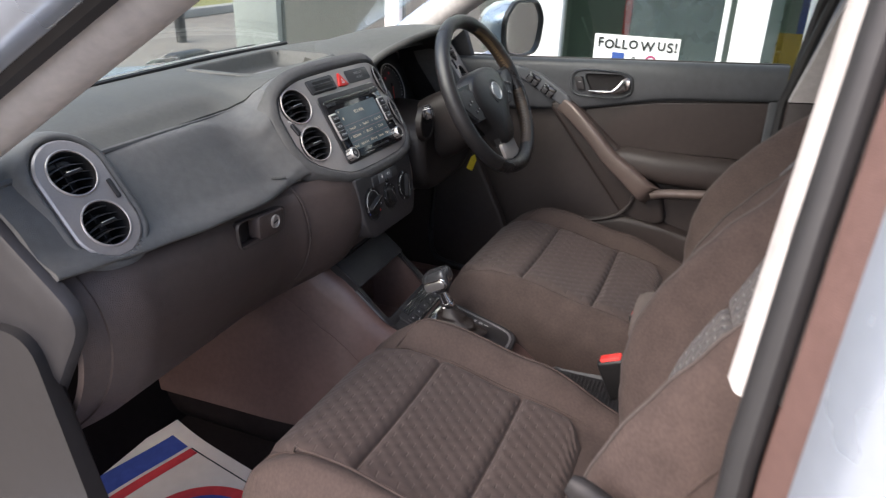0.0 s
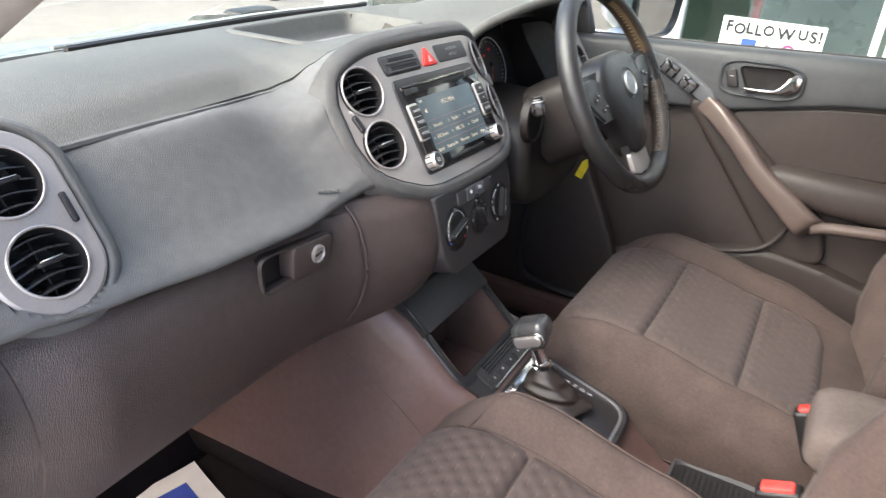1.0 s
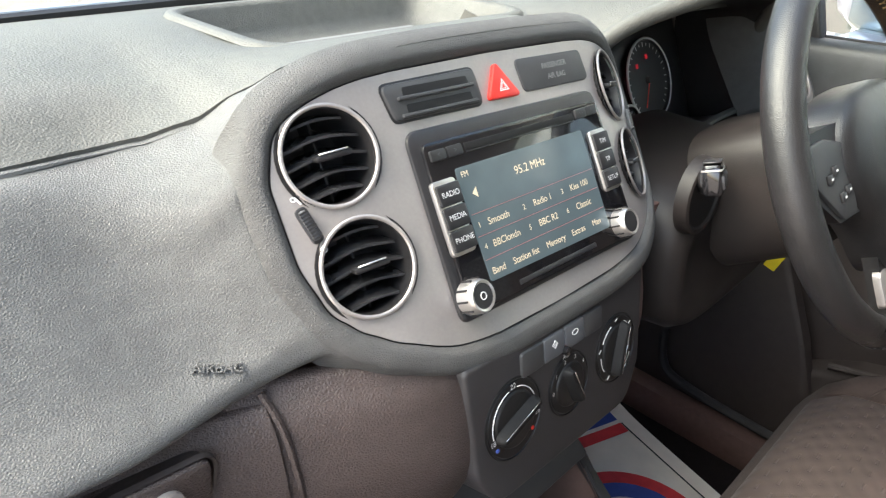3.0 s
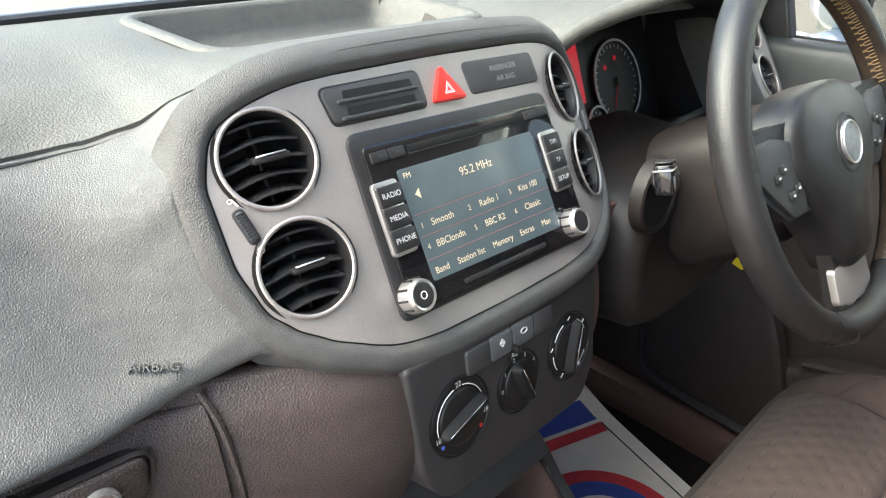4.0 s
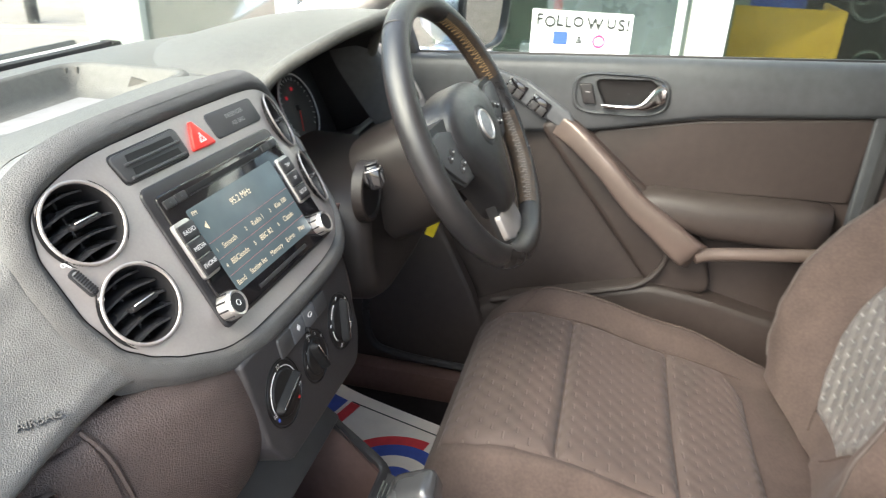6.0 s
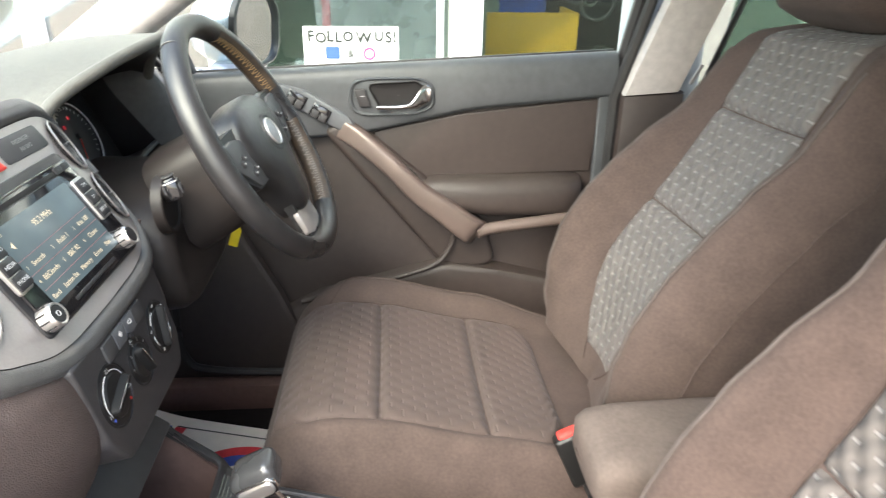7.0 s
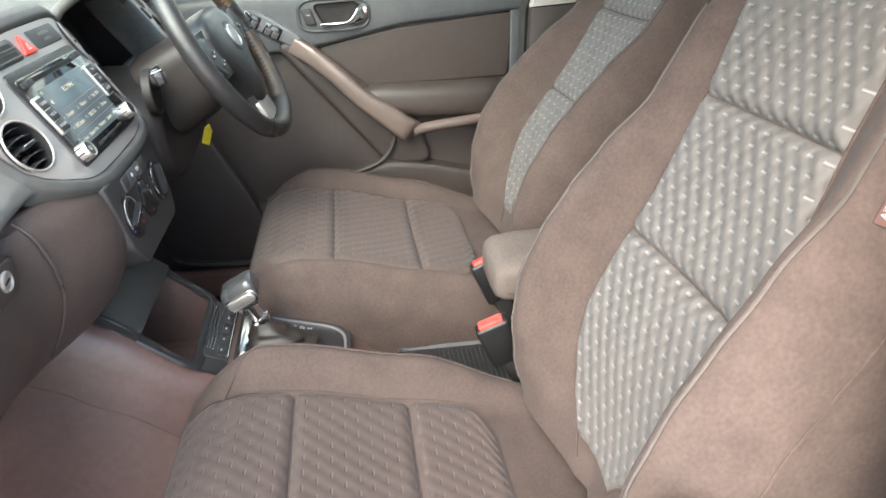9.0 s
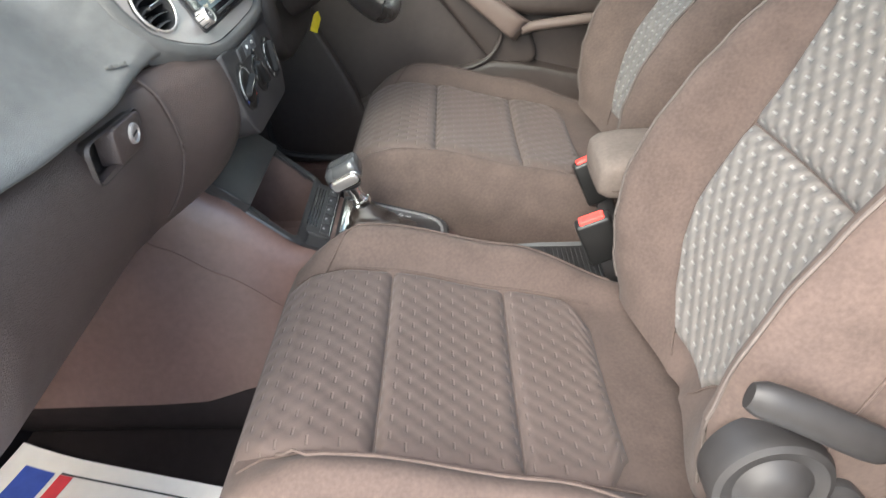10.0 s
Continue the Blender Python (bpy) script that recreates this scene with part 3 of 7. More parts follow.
def paper_mat(cx, cy, w, l, rot, z, name_label):
    th = thing("paper_floor_mat", (cx, cy, z), name_label, "paper mat", "paper mats in the footwells")
    mm = pose(cx, cy, z, 0, 0, rot)

    def lift(u, v):
        return 0.012 * (u / w) ** 2 + 0.05 * max(0, v / l - 0.25) ** 2 * 4 + 0.003 * math.sin(u * 18 + v * 9)

    def sheet(u0, u1, v0, v1, nu, nv, up, bend=0.0):
        return [[mm @ Vector((u, v + bend * (1 - (2 * u / w) ** 2), lift(u, v) + up)) for u in np.linspace(u0, u1, nu)] for v in np.linspace(v0, v1, nv)]
    h, k = w / 2, l / 2
    part("sheet", slab(sheet(-h, h, -k, k, 20, 24, 0), (0, 0, -0.0008)), M_PAPER, th)
    # printed stripes along the far edge, a rule and a round emblem
    part("blue_stripe", slab(sheet(-h + 0.035, h - 0.035, k - 0.085, k - 0.032, 20, 4, 0.0015), (0, 0, -0.0005)), M_BLUE, th, "blue printed stripe")
    part("red_stripe", slab(sheet(-h + 0.035, h - 0.035, k - 0.118, k - 0.094, 20, 4, 0.0015), (0, 0, -0.0005)), M_REDPRINT, th, "red printed stripe")
    for s in (-1, 1):
        part("rule", slab(sheet(s * (h - 0.034), s * (h - 0.031), -k + 0.03, k - 0.095, 2, 20, 0.0015), (0, 0, -0.0005)), M_INK, th)
    for r0, r1, mt, nm in ((0.0, 0.055, M_BLUE, "emblem_disc"), (0.060, 0.085, M_PAPER, "emblem_ring"), (0.085, 0.115, M_BLUE, "emblem_ring"), (0.115, 0.14, M_REDPRINT, "emblem_arc")):
        P = []
        for a in np.linspace(0, 2 * math.pi if nm != "emblem_arc" else math.pi, 40):
            row = []
            for rr in np.linspace(r0, r1, 3):
                u, v = rr * math.cos(a), rr * math.sin(a) - 0.07
                row.append(mm @ Vector((u, v, lift(u, v) + 0.0016 + (0.0006 if nm == "emblem_disc" else 0))))
            P.append(row)
        part(nm, slab(P, (0, 0, -0.0004)), mt, th)
    return th


paper_mat(-0.475, 0.973, 0.38, 0.50, -14, 0.398, "cream paper floor mat printed with blue and red stripes")
paper_mat(0.40, 0.84, 0.40, 0.48, -17, 0.398, "cream paper floor mat printed with blue and red bands")


# ---- dashboard ----
UP, OUT = Vector((0.0187, 0.5201, 0.8539)), Vector((-0.0149, -0.8538, 0.5203))
XV = Vector((0.9997, -0.0225, -0.0082))
STACK0 = Vector((-0.0005, 0.7616, 1.0312))


def bow(x):
    """How far the sides of the centre stack curve away."""
    a = max(0, abs(x) - 0.11)
    k = 0.5 if x < 0 else 0.32
    return a * a / k if a < 0.10 else 0.01 / k + 0.2 / k * (a - 0.10)


def S(x, h, d=0.0):
    """A place on the centre stack: across, up its slope, and out towards the seats."""
    return STACK0 + XV * x + UP * h + OUT * (d - bow(x))


def stack_pose(x, h, d=0.0):
    a = max(0, abs(x) - 0.11) / (0.25 if x < 0 else 0.14) * (1 if x > 0 else -1)
    z = (OUT + XV * a).normalized()
    X = UP.cross(z).normalized()
    return axes(S(x, h, d), X, z.cross(X), z)


dash = thing("dashboard", (0, 1.05, 1.0), "grey grained plastic dashboard with silver centre stack and round vents", "dashboard")
TRAY = (-0.120, 0.172, 0.962, 1.118)


def in_tray(p, grow=0.0):
    x0, x1, y0, y1 = TRAY
    r = 0.03
    dx, dy = abs(p[0] - (x0 + x1) / 2) - (x1 - x0) / 2 + r, abs(p[1] - (y0 + y1) / 2) - (y1 - y0) / 2 + r
    return math.hypot(max(dx, 0), max(dy, 0)) - r < grow


def seam(x):
    """Where the dash top ends towards the seats."""
    if x < 0.2:
        y = 0.948 - 0.048 * smooth(-0.28, -0.12, x) + 0.028 * smooth(0.13, 0.20, x)
        z = lerp_list([(-0.35, 1.155), (-0.27, 1.156), (-0.24, 1.159), (-0.21, 1.1675), (-0.18, 1.1855), (-0.15, 1.2005), (-0.12, 1.2055), (0.13, 1.205), (0.19, 1.188)], x)
        return y, z
    k = 1 - smooth(0.66, 0.72, x)
    return 0.950 - 0.022 * k, 1.158 + 0.030 * k


def top_row(x):
    sy, sz = seam(x)
    c = 0.22 * x * x
    e = 0.03 * abs(x / 0.73) ** 4
    return spline([(x, 1.49 - c, 1.075), (x, 1.38 - c * 0.8, 1.125), (x, 1.24 - c * 0.3, 1.172 - e), (x, 1.10, 1.192 - e), (x, 1.00, 1.193 - e * 0.8 - 0.012 * (1 - smooth(1.158, 1.198, sz))), (x, sy, sz - e * 0.4)], 70)


part("dash_top", slab([top_row(x) for x in np.linspace(-0.73, 0.79, 186)], (0, 0.0, -0.012), keep=lambda p: not in_tray(p, 0.002)), M_DASH, dash, "dark grained upper dash", sharp=60)


def rounded_rect(x0, x1, y0, y1, r, grow=0.0, n=6):
    return fillet([(x0 - grow, y0 - grow), (x1 + grow, y0 - grow), (x1 + grow, y1 + grow), (x0 - grow, y1 + grow)], r + grow, n)


def ztop(x, y):
    return 1.193 - 0.04 * max(0, y - 1.06)


tray_rings = []
for g, dz in ((0.014, 0.001), (0.012, 0.004), (0.004, 0.005), (0.0, 0.001), (-0.006, -0.018), (-0.016, -0.028), (-0.03, -0.031)):
    tray_rings.append([Vector((p[0], p[1], ztop(*p) + dz)) for p in rounded_rect(*TRAY, 0.03, g)])
part("storage_tray", loft(tray_rings, caps=False), M_DASH, dash, "shallow open tray with a raised rim", sharp=70)
# floor coloured paler than the tray walls, for the light it reflects
fl = [Vector((p[0], p[1], ztop(*p) - 0.0305)) for p in rounded_rect(*TRAY, 0.03, -0.028)]
part("tray_floor", (fl + [p - Vector((0, 0, 0.01)) for p in fl], [tuple(range(len(fl))), tuple(range(2 * len(fl) - 1, len(fl) - 1, -1))] +
     [(i, (i + 1) % len(fl), (i + 1) % len(fl) + len(fl), i + len(fl)) for i in range(len(fl))]), material("tray_floor_pale", (0.17, 0.17, 0.168), 0.6, bump=0.3), dash, "smooth grey tray floor, paler for the light it reflects")
# demister slot below the windscreen
part("demister_slot", slab([[Vector((x, y + 0.07 * (x + 0.327) + 0.012 * smooth(0.39, 0.41, abs(x - 0.037)), 1.184 + dz - 0.010 * smooth(0.0, 0.45, x) - 0.01 * (y > 1.20))) for y, dz in ((1.186, 0.001), (1.190, 0.0035), (1.194, 0.002), (1.198, -0.006), (1.209, -0.004))]
                            for x in np.linspace(-0.335, 0.41, 40)], (0, 0, -0.006)), M_BLACK, dash)
# bright metal here stands in for the highlight along the slot's far edge
part("demister_lip", tube([(x, 1.212 + 0.07 * (x + 0.327), 1.1825 - 0.010 * smooth(0.0, 0.45, x)) for x in np.linspace(-0.340, 0.412, 30)], 0.0034, 8), M_VRING, dash, "slot edge in bright metal, for its white highlight")


# passenger pad, one sheet with the rim above and beside the stack
def stack_width(h):
    return lerp_list([(-0.006, 0.090), (0.002, 0.117), (0.0105, 0.138), (0.0237, 0.1615), (0.0384, 0.1805), (0.0559, 0.1945), (0.09, 0.2025), (0.14, 0.2030), (0.1656, 0.195), (0.177, 0.184), (0.184, 0.168)], h)


def outline(grow, n=26):
    """The outline of the stack's bezel in its own plane, grown outwards."""
    half = [(stack_width(h), h) for h in np.linspace(0.0, 0.184, n)]
    half = [(0.035, -0.0062), (0.075, -0.0052)] + half + [(0.135, 0.1915), (0.085, 0.1938), (0.04, 0.1945)]
    pts = half + [(-x, h) for x, h in reversed(half)]
    for _ in range(2):
        pts = [(p[0] * w + q[0] * (1 - w), p[1] * w + q[1] * (1 - w)) for p, q in zip(pts, pts[1:] + pts[:1]) for w in (0.75, 0.25)]
    out = []
    k = len(pts)
    for i in range(k):
        a, b = Vector(pts[i - 2]), Vector(pts[(i + 2) % k])
        t = (b - a).normalized()
        out.append((pts[i][0] + t.y * grow, pts[i][1] - t.x * grow))
    return out


EDGE = np.array(outline(0.0))
RIGHT = np.array(sorted((h, x) for x, h in EDGE if x > 0))


def width_at(h):
    return float(np.interp(h, RIGHT[:, 0], RIGHT[:, 1]))


def from_edge(x, h):
    """How far a place lies outside the bezel's outline (inside: negative)."""
    r = float(np.min(np.hypot(EDGE[:, 0] - x, EDGE[:, 1] - h)))
    return -r if RIGHT[0, 0] < h < RIGHT[-1, 0] and abs(x) < width_at(h) else r


def lip(r):
    """The padded lip round the bezel: how far it stands out at a distance from the edge."""
    return 0.0045 * smooth(0.0, 0.007, r) - 0.0025 * (1 - smooth(0.0, 0.0015, r)) - 0.034 * max(0, (r - 0.009) / 0.035) ** 2


def climb(x):
    """How far the underside of the pad climbs towards the door."""
    return lerp_list([(-0.71, 0.025), (-0.65, 0.0205), (-0.56, 0.013), (-0.45, 0.006), (-0.34, 0.003), (-0.25, 0.0005)], x)


def pad_pt(x):
    sy, sz = seam(x)
    b = 0.010 * smooth(-0.54, -0.40, x)
    c = climb(x)
    return [(x, y, z) for y, z in ((sy - 0.003, sz - 0.003), (sy - 0.016 - b, sz - 0.012 + b * 0.5), (0.893 - b, 1.103 + c * 0.2), (0.850 - b + c * 0.8, 1.062 + c * 0.6), (0.812 - b * 0.7 + c * 1.3, 1.037 + c), (0.809 + c * 1.4, 1.027 + c), (0.84 + c * 1.2, 1.022 + c))]


def lip_row(x, seam_pt):
    """The pad's section where it has become the lip of the centre stack."""
    hb = lerp_list([(-0.34, 0.030), (-0.206, 0.029), (-0.175, 0.015), (-0.143, 0.0005), (-0.10, -0.0116), (-0.04, -0.0184)], x)
    ht = lerp_list([(-0.335, 0.105), (-0.26, 0.122), (-0.215, 0.152), (-0.205, 0.168), (-0.185, 0.189), (-0.16, 0.200), (-0.13, 0.2055), (-0.05, 0.2065)], x)
    return [seam_pt] + [tuple(S(x, h, d)) for h, d in ((ht, -0.002), (ht * 0.80, 0.0035), (ht * 0.46, 0.0035), (hb + 0.016, 0.0025), (hb + 0.002, -0.006), (hb + 0.006, -0.040))]


def pad_row(x, n):
    base = pad_pt(x)
    m = smooth(-0.335, -0.190, x)
    mixed = [Vector(a).lerp(Vector(b), m) for a, b in zip(base, lip_row(x, base[0]))] if m > 0 else base
    row = []
    for p in spline(mixed, n):
        q = p - STACK0
        r = from_edge(q.dot(XV), q.dot(UP)) if m > 0.9 else 1.0
        row.append(Vector((x, p.y + 0.010 * (1 - smooth(0.010, 0.016, r)), p.z)))
    return row


def end_vent(s):
    """The pose of an end vent in its oval bezel: -1 beside the passenger, 1 beside the driver."""
    ctr = Vector((-0.600, 0.890, 1.116)) if s < 0 else Vector((0.684, 0.856, 1.112))
    zz = Vector((s * 0.10, -0.811, 0.585)).normalized()
    xx = Vector((0, 0.585, 0.811)).cross(zz).normalized()
    return axes(ctr, xx, zz.cross(xx), zz)


END_IN = end_vent(-1).inverted()


def pad_keep(p):
    e = END_IN @ p
    if math.hypot(e.x, max(0, abs(e.y) - 0.038)) < 0.052:
        return False
    q = p - STACK0
    return p.x < -0.24 or from_edge(q.dot(XV), q.dot(UP)) > 0.004


part("dash_pad", slab([pad_row(x, 110) for x in list(np.linspace(-0.705, -0.342, 50)) + list(np.linspace(-0.336, -0.100, 84)) + list(np.linspace(-0.096, -0.060, 8))], (0, 0.010, 0), keep=pad_keep), M_PAD, dash, "grey leather-grained passenger pad", sharp=60)


part("pad_bead", tube([Vector((x, seam(x)[0] - 0.005, seam(x)[1] - 0.0035)) for x in np.linspace(-0.70, -0.215, 60)], [0.0046 * smooth(1.0, 0.6, k / 59) + 0.0004 for k in range(60)], 8), M_PAD, dash)


def pad_at(x, z):
    """A place on the pad, by its height."""
    c = pad_row(x, 160)
    c = [p for p in c if p.z > 1.034]
    return min(c, key=lambda p: abs(p.z - z))


pc, pu, px = pad_at(-0.262, 1.054), pad_at(-0.262, 1.062), pad_at(-0.247, 1.053)
ux, uu = (px - pc).normalized(), (pu - pc).normalized()
un = ux.cross(uu).normalized()
lettering("AIRBAG", 0.0085, axes(pc + un * 0.0020, ux, un.cross(ux), un), M_PAD, dash, depth=0.0010)


# lower panel and glovebox
def low_row(x, proud=0.0, z0=1.032, z1=0.72):
    k = smooth(-0.30, -0.125, x) if x < 0 else 1 - smooth(0.11, 0.24, x)
    e = smooth(0.60, 0.71, abs(x)) * 0.03
    pts = []
    for z, y in ((1.034 + (climb(x) if x < 0 else 0), 0.836 + (climb(x) if x < 0 else 0)), (1.00, 0.815), (0.93, 0.806), (0.85, 0.838), (0.78, 0.905), (0.72, 0.985)):
        pts.append((x, y - proud - k * 0.064 * smooth(0.70, 0.90, z) + e, z))
    return pts


def cut_rows(xs, proud, za, zb, n=30):
    rows = []
    for x in xs:
        full = spline(low_row(x, proud), 90)
        sel = [p for p in full if zb - 1e-6 <= p.z <= za + climb(x) + 1e-6]
        idx = np.linspace(0, len(sel) - 1, n)
        rows.append([sel[int(i)].lerp(sel[min(int(i) + 1, len(sel) - 1)], i - int(i)) for i in idx])
    return rows


LATCH = (-0.400, -0.350, 0.980, 1.018)


def latch_hole(p):
    return not (LATCH[0] < p.x < LATCH[1] and LATCH[2] < p.z < LATCH[3])


part("lower_panel", slab([spline(low_row(x), 60) for x in np.linspace(-0.70, -0.1175, 110)], (0, 0.01, 0), keep=latch_hole), M_LOWGRAIN, dash, sharp=60)
part("glovebox_lid", slab(cut_rows(np.linspace(-0.665, -0.243, 110), 0.004, 1.024, 0.735, 60), (0, 0.008, 0), keep=latch_hole), M_LOWGRAIN, dash, "dark plastic glovebox lid", sharp=60)
# curved end of the lid beside the centre stack
part("lid_edge", tube([(-0.243 + 0.010 * math.sin(math.pi * v), spline(low_row(-0.243, 0.0045), 60)[int(59 * v)].y, spline(low_row(-0.243, 0.0045), 60)[int(59 * v)].z) for v in np.linspace(0.02, 0.62, 20)], 0.0024, 6), M_LOWGRAIN, dash)
LP = axes((-0.322, 0.8070, 0.998), (1, 0, -0.04), (0.04, 0.03, 1), (0, -1, 0.03))
latch_out = fillet([(-0.080, -0.023), (0.037, -0.024), (0.042, 0.018), (-0.084, 0.022)], 0.012)
# recess coloured darker than the lid, for the shade inside it
part("latch_recess", loft([[LP @ Vector((p[0] * s, p[1] * s, d)) for p in latch_out] for s, d in ((1.06, -0.002), (1.035, 0.0022), (0.99, 0.0012), (0.95, -0.018), (0.5, -0.026), (0.02, -0.026))], caps=False), M_DOORLOW, dash)
latch = part("glovebox_latch", plate(fillet([(-0.036, -0.022), (0.034, -0.023), (0.039, 0.017), (-0.036, 0.020)], 0.009), 0.022, LP @ pose(0, 0, -0.0165), 0.004), M_LOWGRAIN, dash, "dark pull latch with lock")
part("lock", lathe([(0.0, 0.0), (0.0115, 0.0), (0.0115, 0.003), (0.0095, 0.004), (0.008, 0.002), (0.0, 0.002)], LP @ pose(0.007, 0.000, 0.0055), 24, False), M_SILVER, latch, "round metal lock")
part("keyhole", plate([(-0.0065, -0.0012), (0.0065, -0.0012), (0.0065, 0.0012), (-0.0065, 0.0012)], 0.0008, LP @ pose(0.007, 0.000, 0.0077, 0, 0, 10), 0), M_BLACK, latch)


def air_vent(m, r, slats=5, tilt=18):
    """A round vent: pose m faces outwards at the centre of its mouth."""
    v = part("air_vent", lathe([(r + 0.004, -0.002), (r - 0.001, -0.003), (r - 0.003, -0.012), (r - 0.004, -0.05), (0.001, -0.05)], m, 36, False), M_BLACK, dash, "round black air vent with silver rim")
    part("rim", ring_geo(r + 0.0003, 0.0015, m, 48, 10, 0.8), M_VENTRIM, v, "satin silver rim")
    for i in range(slats):
        y = (i - (slats - 1) / 2) * (2 * r / (slats + 0.6))
        w = math.sqrt(max(0, (r - 0.003) ** 2 - y * y))
        P = [[m @ Vector((x, y + 0.0025 * math.cos(x / r * 2.6) + dz * math.tan(radians(tilt)), -0.006 - dz - 0.02 * (x / r) ** 2 * 0.2)) for dz in (0, 0.008, 0.018)] for x in np.linspace(-w, w, 14)]
        part("slat", slab(P, m.to_3x3() @ Vector((0, -0.0018, 0))), M_SLAT, v)
    part("divider", rbox((0.0025, 2 * r - 0.008, 0.02), 0.0008, 1, m @ pose(0, 0, -0.030)), M_BLACK, v)
    part("tab", rbox((0.026, 0.0042, 0.010), 0.0016, 2, m @ pose(0.002, 0.0005, -0.003, 12)), M_BLACK, v, "dark adjuster tab")
    part("tab_strip", rbox((0.021, 0.0012, 0.0012), 0.0005, 1, m @ pose(0.002, 0.0022, 0.0022, 12)), M_VRING, v, "thin silver strip")
    return v


# centre stack
VR = 0.0322
VENTS = [(-0.1625, 0.149), (-0.1615, 0.0745), (0.161, 0.1475), (0.164, 0.0730)]


def bezel_open(p):
    q = p - STACK0
    x, h = q.dot(XV), q.dot(UP)
    return not any(math.hypot((x - vx) * 1.02, h - vh) < VR + 0.0010 for vx, vh in VENTS)


rows = []
for h in np.linspace(RIGHT[0, 0], RIGHT[-1, 0], 150):
    rows.append([S(a * width_at(h), h, 0.0) for a in np.linspace(-1, 1, 280)])
part("centre_bezel", slab(rows, OUT * -0.004, keep=bezel_open), M_SILVER, dash, "satin silver-grey centre bezel", sharp=60)
loops = []
for g in (-0.0015, 0.0, 0.0008, 0.0016, 0.003, 0.005, 0.007, 0.009, 0.0115, 0.014, 0.0165, 0.019, 0.022, 0.026):
    loop = []
    for x, h in outline(g):
        p = S(x, h, lip(g) if g >= 0 else -0.004)
        loop.append(p + OUT * (-0.016 * smooth(0.018, 0.026, g) * (1 - smooth(0.17, 0.19, h))))
    loops.append(loop)
part("stack_surround", loft(loops, caps=False), M_PADRIM, dash, "leather-grained rim round the centre stack", sharp=70)
part("bezel_gap", loft([[S(x, h, d) for x, h in outline(g)] for g, d in ((-0.0020, -0.0045), (0.0004, 0.0002), (0.0012, -0.0015))], caps=False), M_HOLESHADE, dash)


# the dash top runs on down to the rim behind the stack
def cowl_row(x):
    sy, sz = seam(x)
    h = lerp_list([(0.0, 0.1945), (0.04, 0.1945), (0.125, 0.192), (0.165, 0.185), (0.190, 0.168), (0.200, 0.145)], abs(x)) + 0.0155
    f = Vector(S(x, h, lip(0.0155) + 0.0004))
    return spline([(x, sy + 0.008, sz - 0.0035), (x, sy - 0.004, sz - 0.0015), (x, (sy + f.y) / 2, (sz + f.z) / 2 + 0.001), (x, f.y, f.z)], 14)


part("dash_cowl", slab([cowl_row(x) for x in np.linspace(-0.085, 0.198, 60)], (0, 0.0, -0.008)), M_DASH, dash, sharp=60)
for vx, vh in VENTS:
    air_vent(stack_pose(vx, vh, 0.001), VR)
for s in (-1, 1):
    tw = stack_pose(s * 0.1890, 0.1115, 0.0)
    th = part("vent_thumbwheel", plate(fillet([(-0.0042, -0.0125), (0.0042, -0.0125), (0.0042, 0.0125), (-0.0042, 0.0125)], 0.0038), 0.002, tw @ pose(0, 0, 0, 0, 0, -s * 14), 0.001), M_BLACK, dash)
    part("wheel", rbox((0.0056, 0.021, 0.008), 0.0025, 2, tw @ pose(0, 0, 0.001, 0, 0, -s * 14)), M_GREYBTN, th, "ribbed grey thumbwheel")
    for k in range(9):
        part("rib", rbox((0.0060, 0.0012, 0.002), 0, 1, tw @ pose(0, 0, 0, 0, 0, -s * 14) @ pose(0, (k - 4) * 0.0022, 0.0046)), M_BLACK, th)
    part("symbol", ring_geo(0.0020, 0.0003, tw @ pose(s * -0.004, -0.0170, 0.0004), 16, 5), M_WHITE, th)
    part("symbol", ring_geo(0.0014, 0.0004, tw @ pose(s * 0.0045, 0.0180, 0.0004), 12, 5), M_WHITE, th)
    part("symbol", rbox((0.0012, 0.006, 0.0005), 0, 1, tw @ pose(s * 0.0020, 0.0165, 0.0004, 0, 0, 30)), M_WHITE, th)


def on_stack(poly, d, depth, bev=0.0015):
    return plate(poly, depth, axes(S(0, 0, d), XV, UP, OUT), bev)


part("panel_gap", on_stack(fillet([(-0.1095, 0.1575), (-0.0185, 0.1562), (-0.0195, 0.1870), (-0.1145, 0.1862)], 0.007), -0.0025, 0.0030, 0.0005), M_BLACK, dash)
slot = part("card_slot_panel", on_stack(fillet([(-0.1078, 0.1592), (-0.0200, 0.1580), (-0.0210, 0.1853), (-0.1130, 0.1845)], 0.006), -0.002, 0.0048, 0.0018), M_SLOT, dash, "dark grey panel with two card slots")
# slots are laid on as near-black strips, their shade put into the colour
for h in (0.1660, 0.1780):
    part("slot", on_stack(fillet([(-0.096, h - 0.0030), (-0.031, h - 0.0034), (-0.032, h + 0.0024), (-0.095, h + 0.0030)], 0.001), 0.0026, 0.0005, 0), M_HOLESHADE, slot)
    part("slot_lip", on_stack(fillet([(-0.102, h - 0.0058), (-0.027, h - 0.0062), (-0.027, h - 0.0036), (-0.102, h - 0.0032)], 0.001), 0.0018, 0.0032, 0.0010), M_SLOT, slot)
haz = part("hazard_switch", on_stack(fillet([(-0.0150, 0.1585), (0.0235, 0.1570), (0.0032, 0.1868)], 0.003), -0.001, 0.005, 0.0015), M_RED, dash, "red triangular hazard switch")
HZ = (0.0036, 0.1665)
